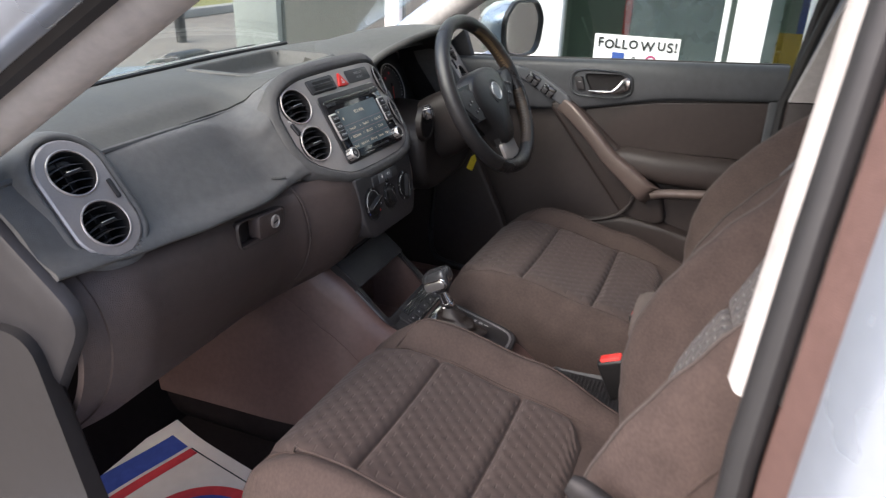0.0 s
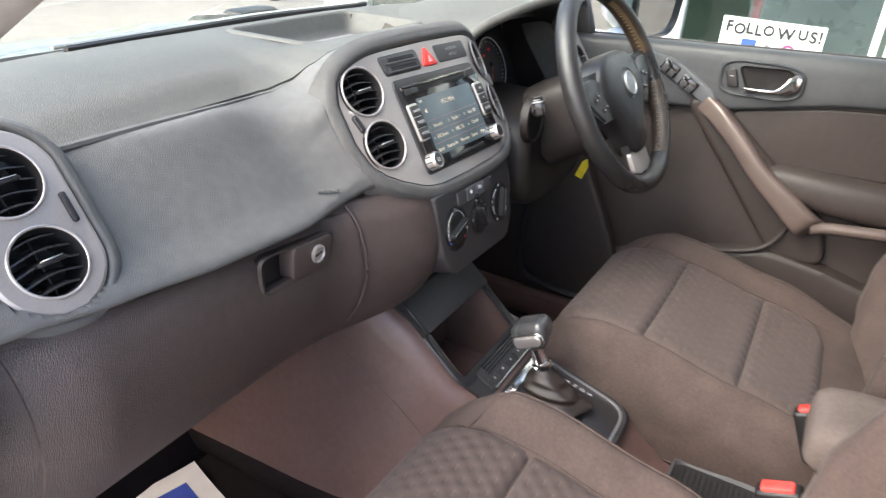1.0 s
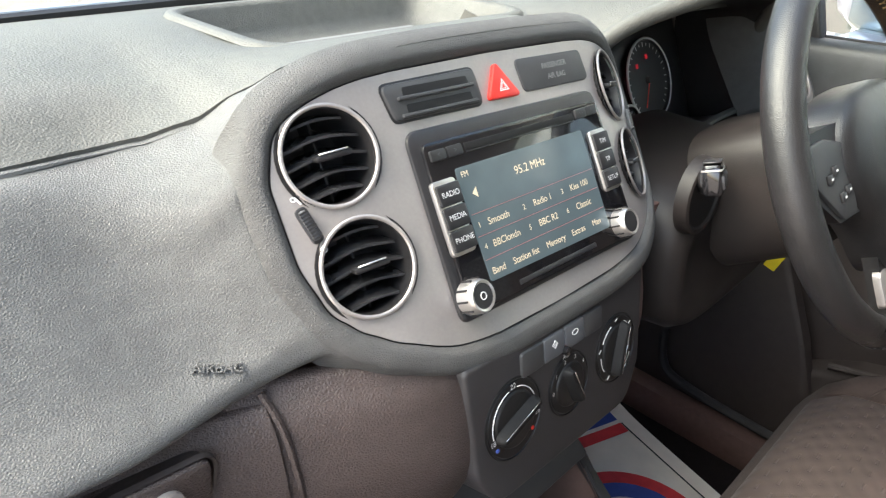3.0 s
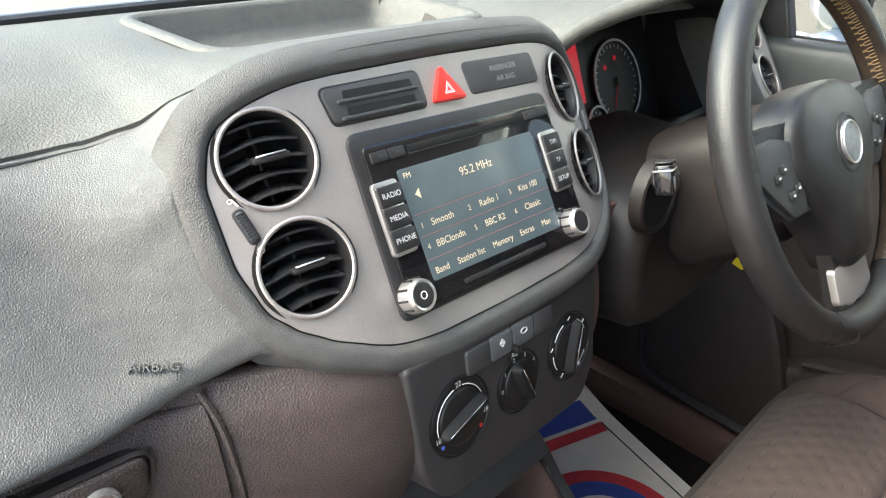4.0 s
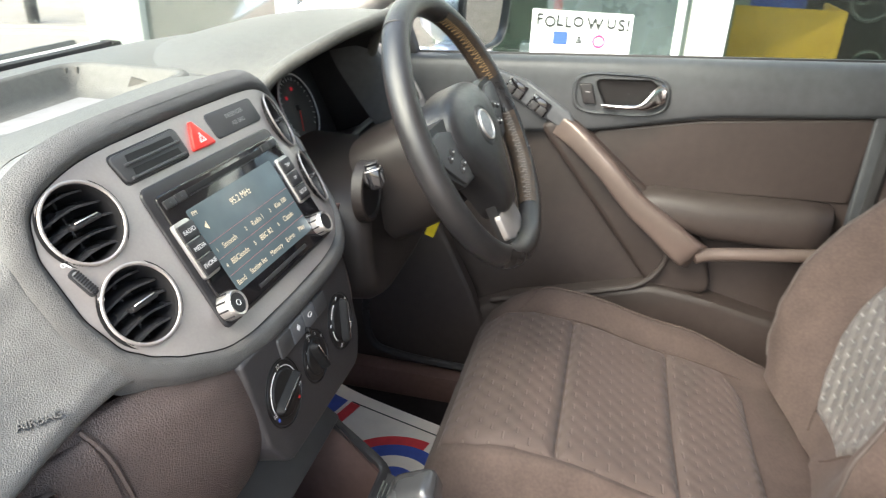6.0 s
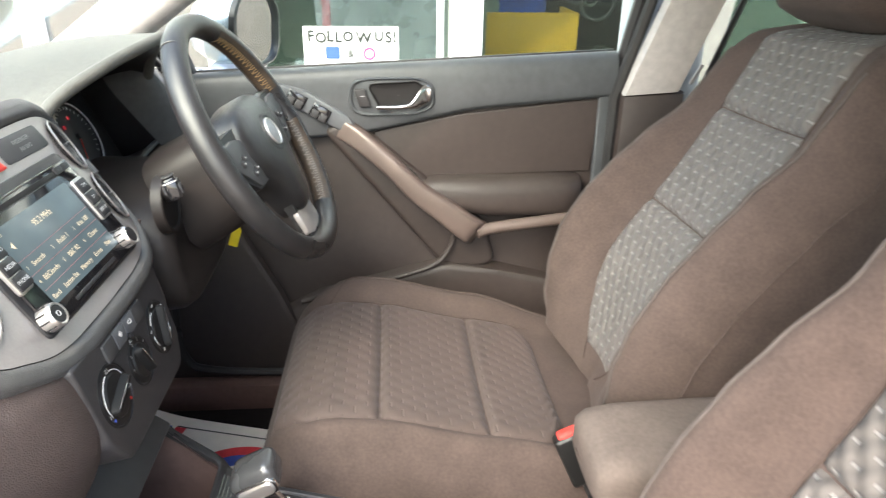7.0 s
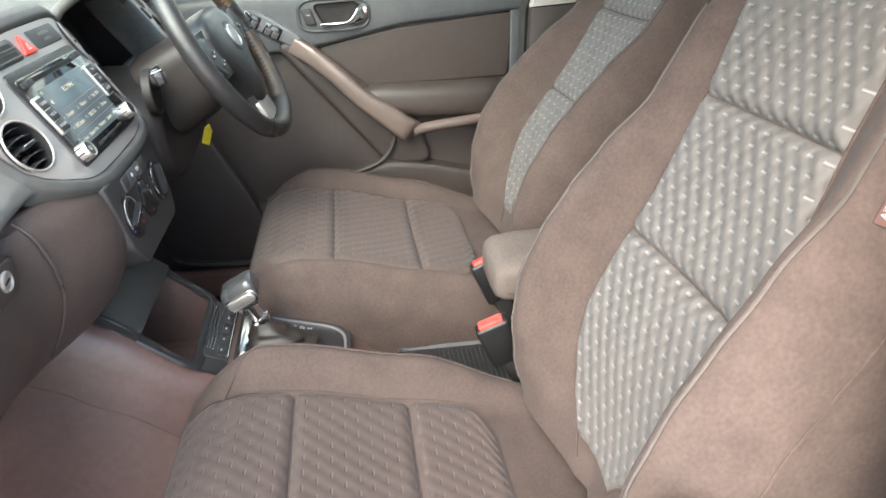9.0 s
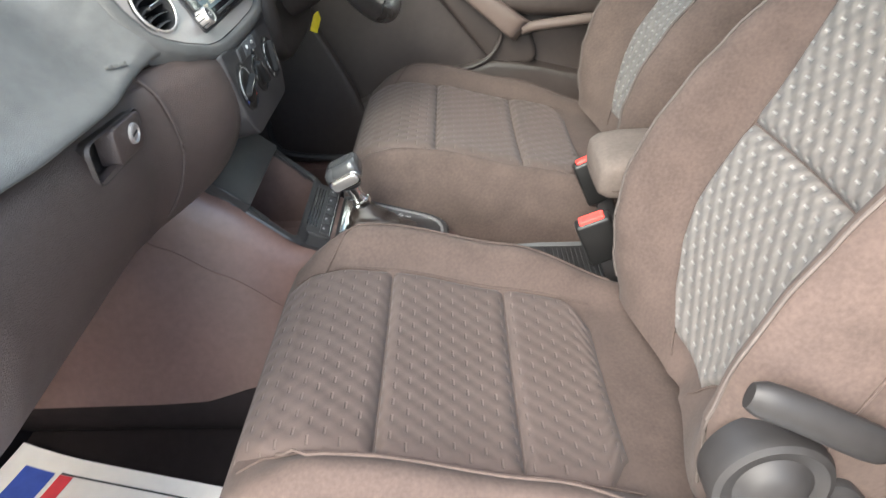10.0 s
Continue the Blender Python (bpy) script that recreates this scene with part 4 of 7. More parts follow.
for sc in (1.0, 0.55):
    tri = [(HZ[0] + 0.0065 * sc * math.cos(a), HZ[1] + 0.0065 * sc * math.sin(a)) for a in (radians(90), radians(210), radians(330))]
    inner = [(HZ[0] + (x - HZ[0]) * 0.72, HZ[1] + (h - HZ[1]) * 0.72) for x, h in tri]
    F = [(i, (i + 1) % 3, (i + 1) % 3 + 3, i + 3) for i in range(3)]
    part("symbol", ([S(x, h, 0.0046) for x, h in tri + inner], F), M_WHITE, haz)
pab = part("airbag_panel", on_stack(fillet([(0.0303, 0.1585), (0.1185, 0.1570), (0.1160, 0.1842), (0.0280, 0.1858)], 0.006), -0.002, 0.0035), M_SLOT, dash, "dark indicator panel")
lettering("PASSENGER", 0.0064, axes(S(0.075, 0.1755, 0.0022), XV, UP, OUT), M_MARK, pab)
lettering("AIR BAG", 0.0064, axes(S(0.075, 0.1665, 0.0022), XV, UP, OUT), M_MARK, pab)

# radio
# lit screen; its bluish glow also stands in for sky reflected in it
M_SCREEN = material("screen", (0.046, 0.056, 0.056), 0.24, emit=(0.10, 0.15, 0.175), power=0.10, var=0.25, scale=25)
M_LCD = material("screen_text", (0.46, 0.38, 0.27), 0.4, emit=(0.72, 0.58, 0.36), power=0.11)
M_RADIO = material("radio_frame", (0.022, 0.022, 0.023), 0.34)
radio = part("radio", on_stack(fillet([(-0.1075, 0.0125), (0.1205, 0.0105), (0.1165, 0.1480), (-0.1055, 0.1510)], [0.010, 0.010, 0.012, 0.012]), -0.003, 0.006, 0.003), M_RADIO, dash, "dark touch-screen radio with black fascia")
part("fascia", on_stack(fillet([(-0.0995, 0.0165), (0.1155, 0.0145), (0.1120, 0.1375), (-0.0965, 0.1400)], 0.006), 0.003, 0.003, 0.0015), M_GLOSS, radio, "glossy black fascia")
part("screen", on_stack(fillet([(-0.0730, 0.0325), (0.0800, 0.0300), (0.0790, 0.1165), (-0.0745, 0.1175)], 0.003), 0.0058, 0.0008, 0.0003), M_SCREEN, radio, "lit screen showing radio stations, its bluish glow partly for reflected sky")
SC = axes(S(0, 0, 0.0069), XV, UP, OUT)
for text, x, h, s in (("FM", -0.073, 0.108, 0.006), ("95.2 MHz", 0.0, 0.099, 0.0095), ("1", -0.074, 0.073, 0.006), ("Smooth", -0.052, 0.073, 0.0075), ("2", -0.021, 0.073, 0.006), ("Radio 1", 0.003, 0.073, 0.0075),
                      ("3", 0.030, 0.073, 0.006), ("Kiss 100", 0.054, 0.073, 0.0072), ("4", -0.074, 0.058, 0.006), ("BBClondn", -0.050, 0.058, 0.0075), ("5", -0.021, 0.058, 0.006), ("BBC R2", 0.003, 0.058, 0.0075),
                      ("6", 0.030, 0.058, 0.006), ("Classic", 0.053, 0.058, 0.0075), ("Band", -0.068, 0.041, 0.0072), ("Station list", -0.035, 0.041, 0.0072), ("Memory", 0.004, 0.041, 0.0072), ("Extras", 0.036, 0.041, 0.0072), ("Man", 0.063, 0.041, 0.0072)):
    lettering(text, s, SC @ pose(0.003 + x * 0.955, 0.0315 + (h - 0.034) * 1.085, 0), M_LCD, radio)
M_LINE = material("screen_line", (0.2, 0.08, 0.08), 0.4, emit=(0.30, 0.10, 0.10), power=0.1)
for h in (0.0825, 0.0660, 0.0485):
    part("screen_rule", on_stack([(-0.072, h - 0.0002), (0.078, h - 0.0002), (0.078, h + 0.0002), (-0.072, h + 0.0002)], 0.0066, 0.0003, 0), M_LINE, radio)
part("arrow", ([SC @ Vector(p) for p in ((-0.060, 0.0930, 0), (-0.060, 0.1010, 0), (-0.065, 0.0970, 0))], [(0, 1, 2)]), M_LCD, radio)
# no opening here: a near-black strip carries the slot's shade
part("disc_slot", on_stack(fillet([(-0.058, 0.1275), (0.074, 0.1262), (0.074, 0.1318), (-0.058, 0.1332)], 0.001), 0.0055, 0.0012, 0.0004), M_HOLESHADE, radio, "near-black strip for the shaded disc slot")
part("disc_slot_edge", on_stack([(-0.058, 0.1262), (0.074, 0.1250), (0.074, 0.1258), (-0.058, 0.1270)], 0.0055, 0.0014, 0.0003), M_RADIO, radio)
part("card_flap", on_stack(fillet([(-0.045, 0.0205), (0.055, 0.0198), (0.055, 0.0238), (-0.045, 0.0245)], 0.001), 0.0055, 0.0012, 0.0004), M_RADIO, radio)
for i, (x, lab) in enumerate(((-0.0855, "<"), (-0.0690, ">"), (0.0840, "+/-"), (0.0995, "^"))):
    k = part("button", on_stack(fillet([(x - 0.0075, 0.1260), (x + 0.0075, 0.1260), (x + 0.0075, 0.1340), (x - 0.0075, 0.1340)], 0.0015), 0.0055, 0.0022, 0.0006), M_RADIO, radio)
    lettering(lab, 0.005, axes(S(x, 0.1300, 0.0080), XV, UP, OUT), M_GREYBTN, radio)
for s, labs in ((-1, ("RADIO", "MEDIA", "PHONE")), (1, ("TIM", "TP", "SETUP"))):
    bx = -0.0880 if s < 0 else 0.0995
    part("button_frame", on_stack(fillet([(bx - 0.0125, 0.0590), (bx + 0.0105, 0.0590), (bx + 0.0105, 0.1130), (bx - 0.0125, 0.1130)], 0.004), 0.004, 0.0040, 0.001), M_VRING, radio, "thin chrome button surround")
    for i, lab in enumerate(labs):
        h = 0.1020 - i * 0.0163
        part("button", on_stack(fillet([(bx - 0.0112, h - 0.0077), (bx + 0.0112, h - 0.0077), (bx + 0.0112, h + 0.0077), (bx - 0.0112, h + 0.0077)], 0.002), 0.006, 0.004, 0.0012), M_RADIO, radio)
        lettering(lab, 0.0056, axes(S(bx, h, 0.0103), XV, UP, OUT), M_WHITE, radio)
for s in (-1, 1):
    km = axes(S(s * 0.0950, 0.0290, 0.004), XV, UP, OUT)
    kn = part("rotary_knob", lathe([(0.0128, 0), (0.0125, 0.009), (0.0118, 0.013), (0.0108, 0.0145), (0.0092, 0.0140), (0.0090, 0.0132), (0.0, 0.0132)], km, 36, False), M_VRING, radio, "satin silver rotary knob")
    part("cap", lathe([(0.0093, 0.0128), (0.0090, 0.0139), (0.0, 0.0141)], km, 28, False), M_BLACK, kn, "black knob cap")
    for k in range(10):
        a = k * math.pi / 5
        part("groove", rbox((0.0014, 0.0014, 0.011), 0, 1, km @ pose(0.01275 * math.cos(a), 0.01275 * math.sin(a), 0.005)), M_BLACK, kn)
    if s < 0:
        part("power_mark", ring_geo(0.0026, 0.0003, km @ pose(0, 0, 0.0141), 24, 6), M_WHITE, kn)

# heater controls below the stack
HV = axes((0, 0.7395, 0.956), (0.9996, 0, -0.030), (0.0066, 0.2190, 0.9757), (0.0290, -0.9757, 0.2190))
hv_out = fillet([(-0.119, -0.030), (-0.098, -0.066), (0.092, -0.066), (0.114, -0.030), (0.122, 0.062), (-0.124, 0.062)], [0.03, 0.03, 0.03, 0.03, 0.006, 0.006])
heater = part("heater_panel", plate(hv_out, 0.075, HV @ pose(0, 0, -0.073), 0.005, 3), M_HEATER, dash, "dark heater control panel", sharp=50)
for i, (x, y, r) in enumerate(((-0.0745, 0.0010, 0.0330), (-0.0015, -0.0030, 0.0275), (0.0720, -0.0010, 0.0320))):
    hm = HV @ pose(x, y, 0.0020)
    dial = part("dial", lathe([(r + 0.0015, -0.002), (r + 0.0012, 0.0006), (r, 0.0010), (r - 0.0010, -0.0008), (r - 0.0020, 0.0008), (r * 0.72, 0.0010), (r * 0.70, 0.0024), (r * 0.66, 0.0030), (0.0, 0.0032)], hm, 44, False), M_DIAL, heater, "round black heater dial")
    rot = (107, 24, -20)[i]
    gm = hm @ pose(0, 0, 0.003, 0, 0, rot)
    L = r * (0.80, 0.72, 0.80)[i]
    part("grip", loft([[gm @ Vector((a * w, b * l, hh)) for a, b in fillet([(-1, -1), (1, -1), (1, 1), (-1, 1)], 0.7, 4)] for w, l, hh in ((0.0066, L, 0), (0.0052, L * 0.98, 0.002), (0.0038, L * 0.94, 0.0058), (0.0024, L * 0.88, 0.0072))]), M_GRIP, dial, "black grip")
    part("pointer", rbox((0.0010, L * 1.7, 0.0008), 0.0004, 1, gm @ pose(0.0020, 0.0, 0.0072)), M_CHROME, dial, "thin bright line")
    def arc(a0, a1, q):
        return tube([hm @ Vector((q * math.cos(radians(a)), q * math.sin(radians(a)), 0.0013)) for a in np.linspace(a0, a1, 16)], 0.00038, 5)
    if i != 1:
        q = r * 0.80
        for a0, a1 in ((192, 102), (80, -2)) if i == 0 else ((150, 110), (60, 20), (215, 180), (330, 285)):
            part("scale_arc", arc(a0, a1, q), M_WHITE, dial)
    if i == 0:
        for txt, a in (("18", 198), ("22", 91), ("26", -14)):
            lettering(txt, 0.0064, hm @ pose(r * 0.86 * math.cos(radians(a)), r * 0.86 * math.sin(radians(a)), 0.0016), M_WHITE, dial)
        for mt, a in ((M_RED, -42), (M_BLUE, 216)):
            part("dot", lathe([(0.0018, 0.0), (0.0018, 0.0006), (0, 0.0007)], hm @ pose(r * 0.84 * math.cos(radians(a)), r * 0.84 * math.sin(radians(a)), 0.0010), 12, False), mt, dial)
    if i == 1:
        for j, txt in enumerate("01234"):
            a = radians(178 - j * 36)
            lettering(txt, 0.0052, hm @ pose(r * 0.86 * math.cos(a), r * 0.86 * math.sin(a), 0.0016), M_WHITE, dial)
    if i == 2:
        for a in (165, 90, 38, 240, 300):
            part("symbol", rbox((0.0042, 0.0010, 0.0004), 0, 1, hm @ pose(r * 0.87 * math.cos(radians(a)), r * 0.87 * math.sin(radians(a)), 0.0013, 0, 0, 35)), M_WHITE, dial)
for x, mt in ((-0.050, M_SLOT), (-0.0220, M_GREYBTN), (0.0060, M_GREYBTN), (0.034, M_SLOT)):
    part("push_button", plate(fillet([(x - 0.0136, 0.030), (x + 0.0136, 0.030), (x + 0.0136, 0.051), (x - 0.0136, 0.051)], 0.003), 0.0045, HV @ pose(0, 0, 0.0), 0.0015), mt, heater)
lettering("AC", 0.0062, HV @ pose(-0.006, 0.0245, 0.0030), M_WHITE, heater)
part("sensor", lathe([(0.004, 0.0), (0.0035, 0.005), (0.0, 0.006)], HV @ pose(-0.008, 0.0315, 0.003), 16, False), M_GLOSS, heater)
part("symbol", ring_geo(0.0034, 0.0004, HV @ pose(-0.0220, 0.0425, 0.0047), 4, 5), M_WHITE, heater)
for k in range(3):
    part("symbol", rbox((0.0004, 0.0034, 0.0004), 0, 1, HV @ pose(-0.0235 + k * 0.0015, 0.0425, 0.0047)), M_WHITE, heater)
part("symbol", ring_geo(0.0034, 0.0004, HV @ pose(0.0060, 0.0425, 0.0047) @ Matrix.Diagonal((1.2, 0.7, 1, 1)), 18, 5), M_WHITE, heater)

part("stack_base", slab([spline(low_row(x, -0.010), 30) for x in np.linspace(-0.1170, 0.1115, 20)], (0, 0.01, 0)), M_LOWGRAIN, dash, sharp=60)

# end vents in upright oval bezels
for s in (-1, 1):
    em = end_vent(s)
    zz = em.col[2].to_3d()
    oval = []
    for k in range(48):
        a = 2 * math.pi * k / 48
        oval.append((math.cos(a), math.sin(a)))

    def cap_ring(g, d, em=em):
        R, hh = 0.046 + g, 0.038
        return [em @ Vector((c * R, q * R + (hh if q > 0 else -hh), d - 0.012 * max(0, q * R + (hh if q > 0 else -hh)) / 0.08 * 0)) for c, q in oval]
    part("vent_bezel", loft([cap_ring(-0.046 + 0.046, 0.004), cap_ring(0.003, 0.002), cap_ring(0.005, -0.01)], caps=False), M_SILVER, dash, "satin silver oval vent bezel")
    rws = []
    for v in np.linspace(-0.084, 0.084, 70):
        o = max(0, abs(v) - 0.038)
        w = math.sqrt(max(0.0001, 0.046 ** 2 - o * o))
        rws.append([em @ Vector((a * w, v, 0.004)) for a in np.linspace(-1, 1, 50)])

    def open_v(p, em=em):
        q = em.inverted() @ p
        return not any(math.hypot(q.x, q.y - c) < VR + 0.0005 for c in (-0.0385, 0.0385))
    part("vent_plate", slab(rws, zz * -0.003, keep=open_v), M_SILVER, dash, sharp=60)
    part("vent_housing", loft([cap_ring(g, d) for g, d in ((0.0045, -0.004), (0.006, 0.002), (0.011, 0.003), (0.018, -0.004), (0.028, -0.022), (0.034, -0.07))], caps=False), M_PAD, dash, sharp=70)
    for c in (-0.0385, 0.0385):
        air_vent(em @ pose(0, c, 0.005), VR)
    part("vent_thumbwheel", rbox((0.007, 0.03, 0.006), 0.003, 2, em @ pose(-s * 0.038, 0.0, 0.006)), M_BLACK, dash)
    # dash end cover and side demister
    part("end_cover", plate(fillet([(0.80, 1.01), (0.97, 0.72), (1.28, 0.72), (1.40, 1.04), (1.10, 1.16), (0.93, 1.13)], 0.05), 0.02, axes((-0.700 if s < 0 else 0.765, 0, 0), (0, 1, 0), (0, 0, 1), (1 if s > 0 else -1, 0, 0)), 0.012), M_HEATER, dash)
    sv = part("side_demister", plate(fillet([(-0.035, -0.018), (0.035, -0.018), (0.035, 0.018), (-0.035, 0.018)], 0.01), 0.004, axes((-0.685 if s < 0 else 0.76, 1.02, 1.155), (0, -1, 0), (s * -0.2, 0, 1), (s * -1, 0, 0.2)), 0.001), M_BLACK, dash)

# instrument binnacle
CL = axes((0.41, 0.975, 1.080), (1, 0, 0), (0, 0.40, 0.9165), (0, -0.9165, 0.40))
bin_ = part("instrument_panel", plate(fillet([(-0.20, -0.095), (0.20, -0.095), (0.19, 0.10), (-0.19, 0.10)], 0.03), 0.01, CL @ pose(0, 0, -0.012), 0.003), M_BLACK, dash, "black instrument cluster with lit gauges")
for cx, cy, r in ((0.084, -0.008, 0.057), (-0.130, -0.008, 0.057), (0.020, -0.056, 0.023), (-0.066, -0.056, 0.023)):
    gm = CL @ pose(cx, cy, 0.0)
    g = part("gauge", lathe([(r, 0), (r, 0.006), (r - 0.002, 0.007), (r - 0.003, 0.003), (0, 0.003)], gm, 40, False), M_BLACK, bin_)
    part("gauge_ring", ring_geo(r, 0.0018, gm @ pose(0, 0, 0.006), 48, 8), M_GAUGE, g, "pale gauge ring")
    nt = 25 if r > 0.03 else 9
    for k in range(nt):
        a = radians(225 - k * 270 / (nt - 1))
        part("tick", rbox((0.006 if r > 0.03 and k % 2 == 0 else 0.0035, 0.001, 0.0004), 0, 1, gm @ pose((r - 0.008) * math.cos(a), (r - 0.008) * math.sin(a), 0.0034, 0, 0, math.degrees(a))), M_WHITE, g)
    part("needle", rbox((r * 0.72, 0.0016, 0.0012), 0.0003, 1, gm @ pose(-r * 0.36 * math.cos(radians(62)), -r * 0.36 * math.sin(radians(62)), 0.006, 0, 0, 62)), M_RED, g)
    part("needle_hub", lathe([(0.006 if r > 0.03 else 0.003, 0.003), (0.005 if r > 0.03 else 0.0025, 0.008), (0, 0.008)], gm, 16, False), M_BLACK, g)
M_REDLIT = material("red_display", (0.2, 0.01, 0.01), 0.3, emit=(0.9, 0.012, 0.035), power=0.06)
part("display", plate([(-0.056, -0.024), (0.004, -0.024), (0.004, 0.058), (-0.056, 0.058)], 0.002, CL @ pose(0, 0, 0), 0), M_REDLIT, bin_, "red-lit information display")
for px, py in ((0.060, 0.014), (0.088, 0.024)):
    part("warning_lamp", rbox((0.006, 0.006, 0.0006), 0.0002, 1, CL @ pose(px, py, 0.0040)), M_REDLIT, bin_)
# hood over the cluster: front rim to the dash top
rim = spline([(0.185, 0.885, 1.150), (0.215, 0.868, 1.195), (0.30, 0.822, 1.230), (0.42, 0.798, 1.243), (0.53, 0.815, 1.232), (0.605, 0.862, 1.195), (0.628, 0.885, 1.140)], 40)
hood = []
for k in range(14):
    v = k / 13
    row = []
    for p in rim:
        back = Vector((0.43 + (p.x - 0.43) * 1.08, 1.13 - 0.10 * ((p.x - 0.43) / 0.245) ** 2, 1.186))
        q = p.lerp(back, v)
        q.z += 0.016 * math.sin(math.pi * v) * (1 - ((p.x - 0.43) / 0.26) ** 2)
        row.append(q)
    hood.append(row)
part("binnacle_hood", slab(hood, (0, 0.008, -0.014)), M_DASH, dash, "grained hood over the instruments", sharp=60)
part("hood_rim", tube([p + Vector((0, 0.004, -0.006)) for p in rim], 0.009, 10), M_DASH, dash)
# inside walls of the binnacle
wall = []
for v in np.linspace(0, 1, 5):
    wall.append([p.lerp(Vector((p.x * 0.97 + 0.013, 1.0, min(p.z, 1.185) - 0.01)), v) + Vector((0, 0.006, -0.012)) for p in rim])
part("binnacle_lining", slab(wall, (0, 0, -0.003)), M_BLACK, dash)
part("binnacle_floor", slab([[(x, y, 1.000 + 0.028 * smooth(0.96, 0.87, y)) for y in np.linspace(0.795, 0.99, 12)] for x in np.linspace(0.17, 0.634, 12)], (0, 0, -0.01)), M_BLACK, dash)
part("cowl_lip", tube(spline([(0.19, 0.865, 1.024), (0.24, 0.865, 1.029), (0.33, 0.87, 1.030), (0.45, 0.875, 1.031), (0.55, 0.88, 1.034), (0.625, 0.88, 1.034)], 24), 0.006, 8, flat=0.7), M_DASH, dash)
part("binnacle_side", plate([(0.80, 1.00), (0.99, 1.00), (0.99, 1.19), (0.89, 1.17), (0.83, 1.08)], 0.012, axes((0.182, 0, 0), (0, 1, 0), (0, 0, 1), (1, 0, 0)), 0.003), M_BLACK, dash)
part("binnacle_side", plate([(0.80, 1.00), (0.99, 1.00), (0.99, 1.17), (0.89, 1.16), (0.83, 1.08)], 0.012, axes((0.634, 0, 0), (0, 1, 0), (0, 0, 1), (-1, 0, 0)), 0.003), M_BLACK, dash)
# driver's side panels
part("driver_panel", slab([spline(low_row(x), 40) for x in np.linspace(0.112, 0.765, 60)], (0, 0.01, 0)), M_LOW, dash, sharp=60)
part("driver_pad", slab([spline([(x, 0.95, 1.158), (x, 0.90, 1.14), (x, 0.85, 1.09), (x, 0.82, 1.045), (x, 0.812, 1.028), (x, 0.84, 1.026)], 24) for x in np.linspace(0.636, 0.77, 12)], (0, 0.012, 0)), M_PAD, dash)
part("knee_panel", slab([spline([(x, 0.79, 1.035), (x, 0.785, 1.0), (x, 0.80, 0.93), (x, 0.85, 0.86)], 16) for x in np.linspace(0.19, 0.68, 20)], (0, 0.012, 0)), M_LOW, dash)


# ---- centre console ----
console = thing("centre_console", (0, 0.5, 0.40), "dark plastic centre console with open storage bin and switch strip", "console")


def con_top(y):
    return lerp_list([(-0.3, 0.564), (0.2, 0.568), (0.38, 0.572), (0.47, 0.630), (0.64, 0.678), (0.68, 0.698), (0.80, 0.800), (0.87, 0.850), (0.95, 0.90), (1.28, 0.95)], y)


def con_half(y):
    return lerp_list([(-0.3, 0.085), (0.30, 0.088), (0.50, 0.100), (0.66, 0.118), (0.80, 0.132), (0.95, 0.142), (1.28, 0.150)], y)


CX = 0.010
rings = []
for y in np.linspace(-0.30, 1.28, 76):
    w, z = con_half(y), con_top(y)
    f = 0.03 + 0.045 * smooth(0.45, 0.85, y)
    sect = [(-w - f, 0.47), (-w - f * 0.75, 0.54), (-w - 0.014, z - 0.085), (-w - 0.004, z - 0.045), (-w + 0.010, z - 0.016), (-w + 0.034, z - 0.002)]
    pts = spline([(a, 0, b) for a, b in sect], 22)
    ring = [Vector((CX + p.x, y, p.z)) for p in pts] + [Vector((CX - p.x, y, p.z)) for p in reversed(pts)]
    rings.append(ring)
V, F = loft(rings, caps=True)
BIN = (-0.086, 0.108, 0.700, 0.835)


# the top strip of the loft is left open over the bin, and closed again by the bin's own walls
n = len(rings[0])
keepF = []
for f in F:
    if len(f) == 4:
        c = sum((Vector(V[i]) for i in f), Vector()) / 4
        js = {i % n for i in f}
        if js == {21, 22} and BIN[2] < c.y < BIN[3]:
            continue
    keepF.append(f)
part("body", (V, keepF), M_LOW, console, "dark brown-grey plastic console body", sharp=50)
# deck over the open strip, with a rectangular opening
deck = []
for y in np.linspace(0.655, 0.87, 50):
    w = con_half(y) - 0.022
    deck.append([Vector((CX + a * w, y, con_top(y) + 0.0005)) for a in np.linspace(-1, 1, 40)])
part("deck", slab(deck, (0, 0.004, -0.005), keep=lambda p: not (BIN[0] < p.x < BIN[1] and BIN[2] < p.y < BIN[3])), M_BLACK, console)


def bin_ring(grow, dz, floor=None):
    out = []
    for p in rounded_rect(BIN[0], BIN[1], BIN[2], BIN[3], 0.010, grow, 3):
        z = con_top(p[1]) + dz if floor is None else floor
        out.append(Vector((p[0], p[1], z)))
    return out


part("tunnel_carpet", box_at(CX - 0.215, CX + 0.215, -0.4, 1.40, 0.38, 0.50, 0.05, 4), M_CARPET, console, "black tunnel carpet")
part("side_seam", tube([Vector((CX - con_half(y) - 0.030 - 0.018 * smooth(0.45, 0.85, y), y, con_top(y) - 0.098)) for y in np.linspace(0.60, 0.90, 18)], 0.0014, 5), M_LOW, console)
M_BINWALL = material("bin_lining", (0.085, 0.054, 0.045), 0.5, bump=0.3, bump_scale=700, scale=90)
part("bin_frame", loft([bin_ring(0.014, 0.000), bin_ring(0.012, 0.004), bin_ring(0.002, 0.0055), bin_ring(-0.001, 0.003), bin_ring(-0.001, -0.004)], caps=False), M_BLACK, console, "black frame round the bin")
part("storage_bin", loft([bin_ring(-0.0005, 0.001), bin_ring(-0.001, -0.006), bin_ring(-0.004, 0, 0.63), bin_ring(-0.05, 0, 0.628)], caps=False), M_BINWALL, console, "open storage bin with brown-grey inside")
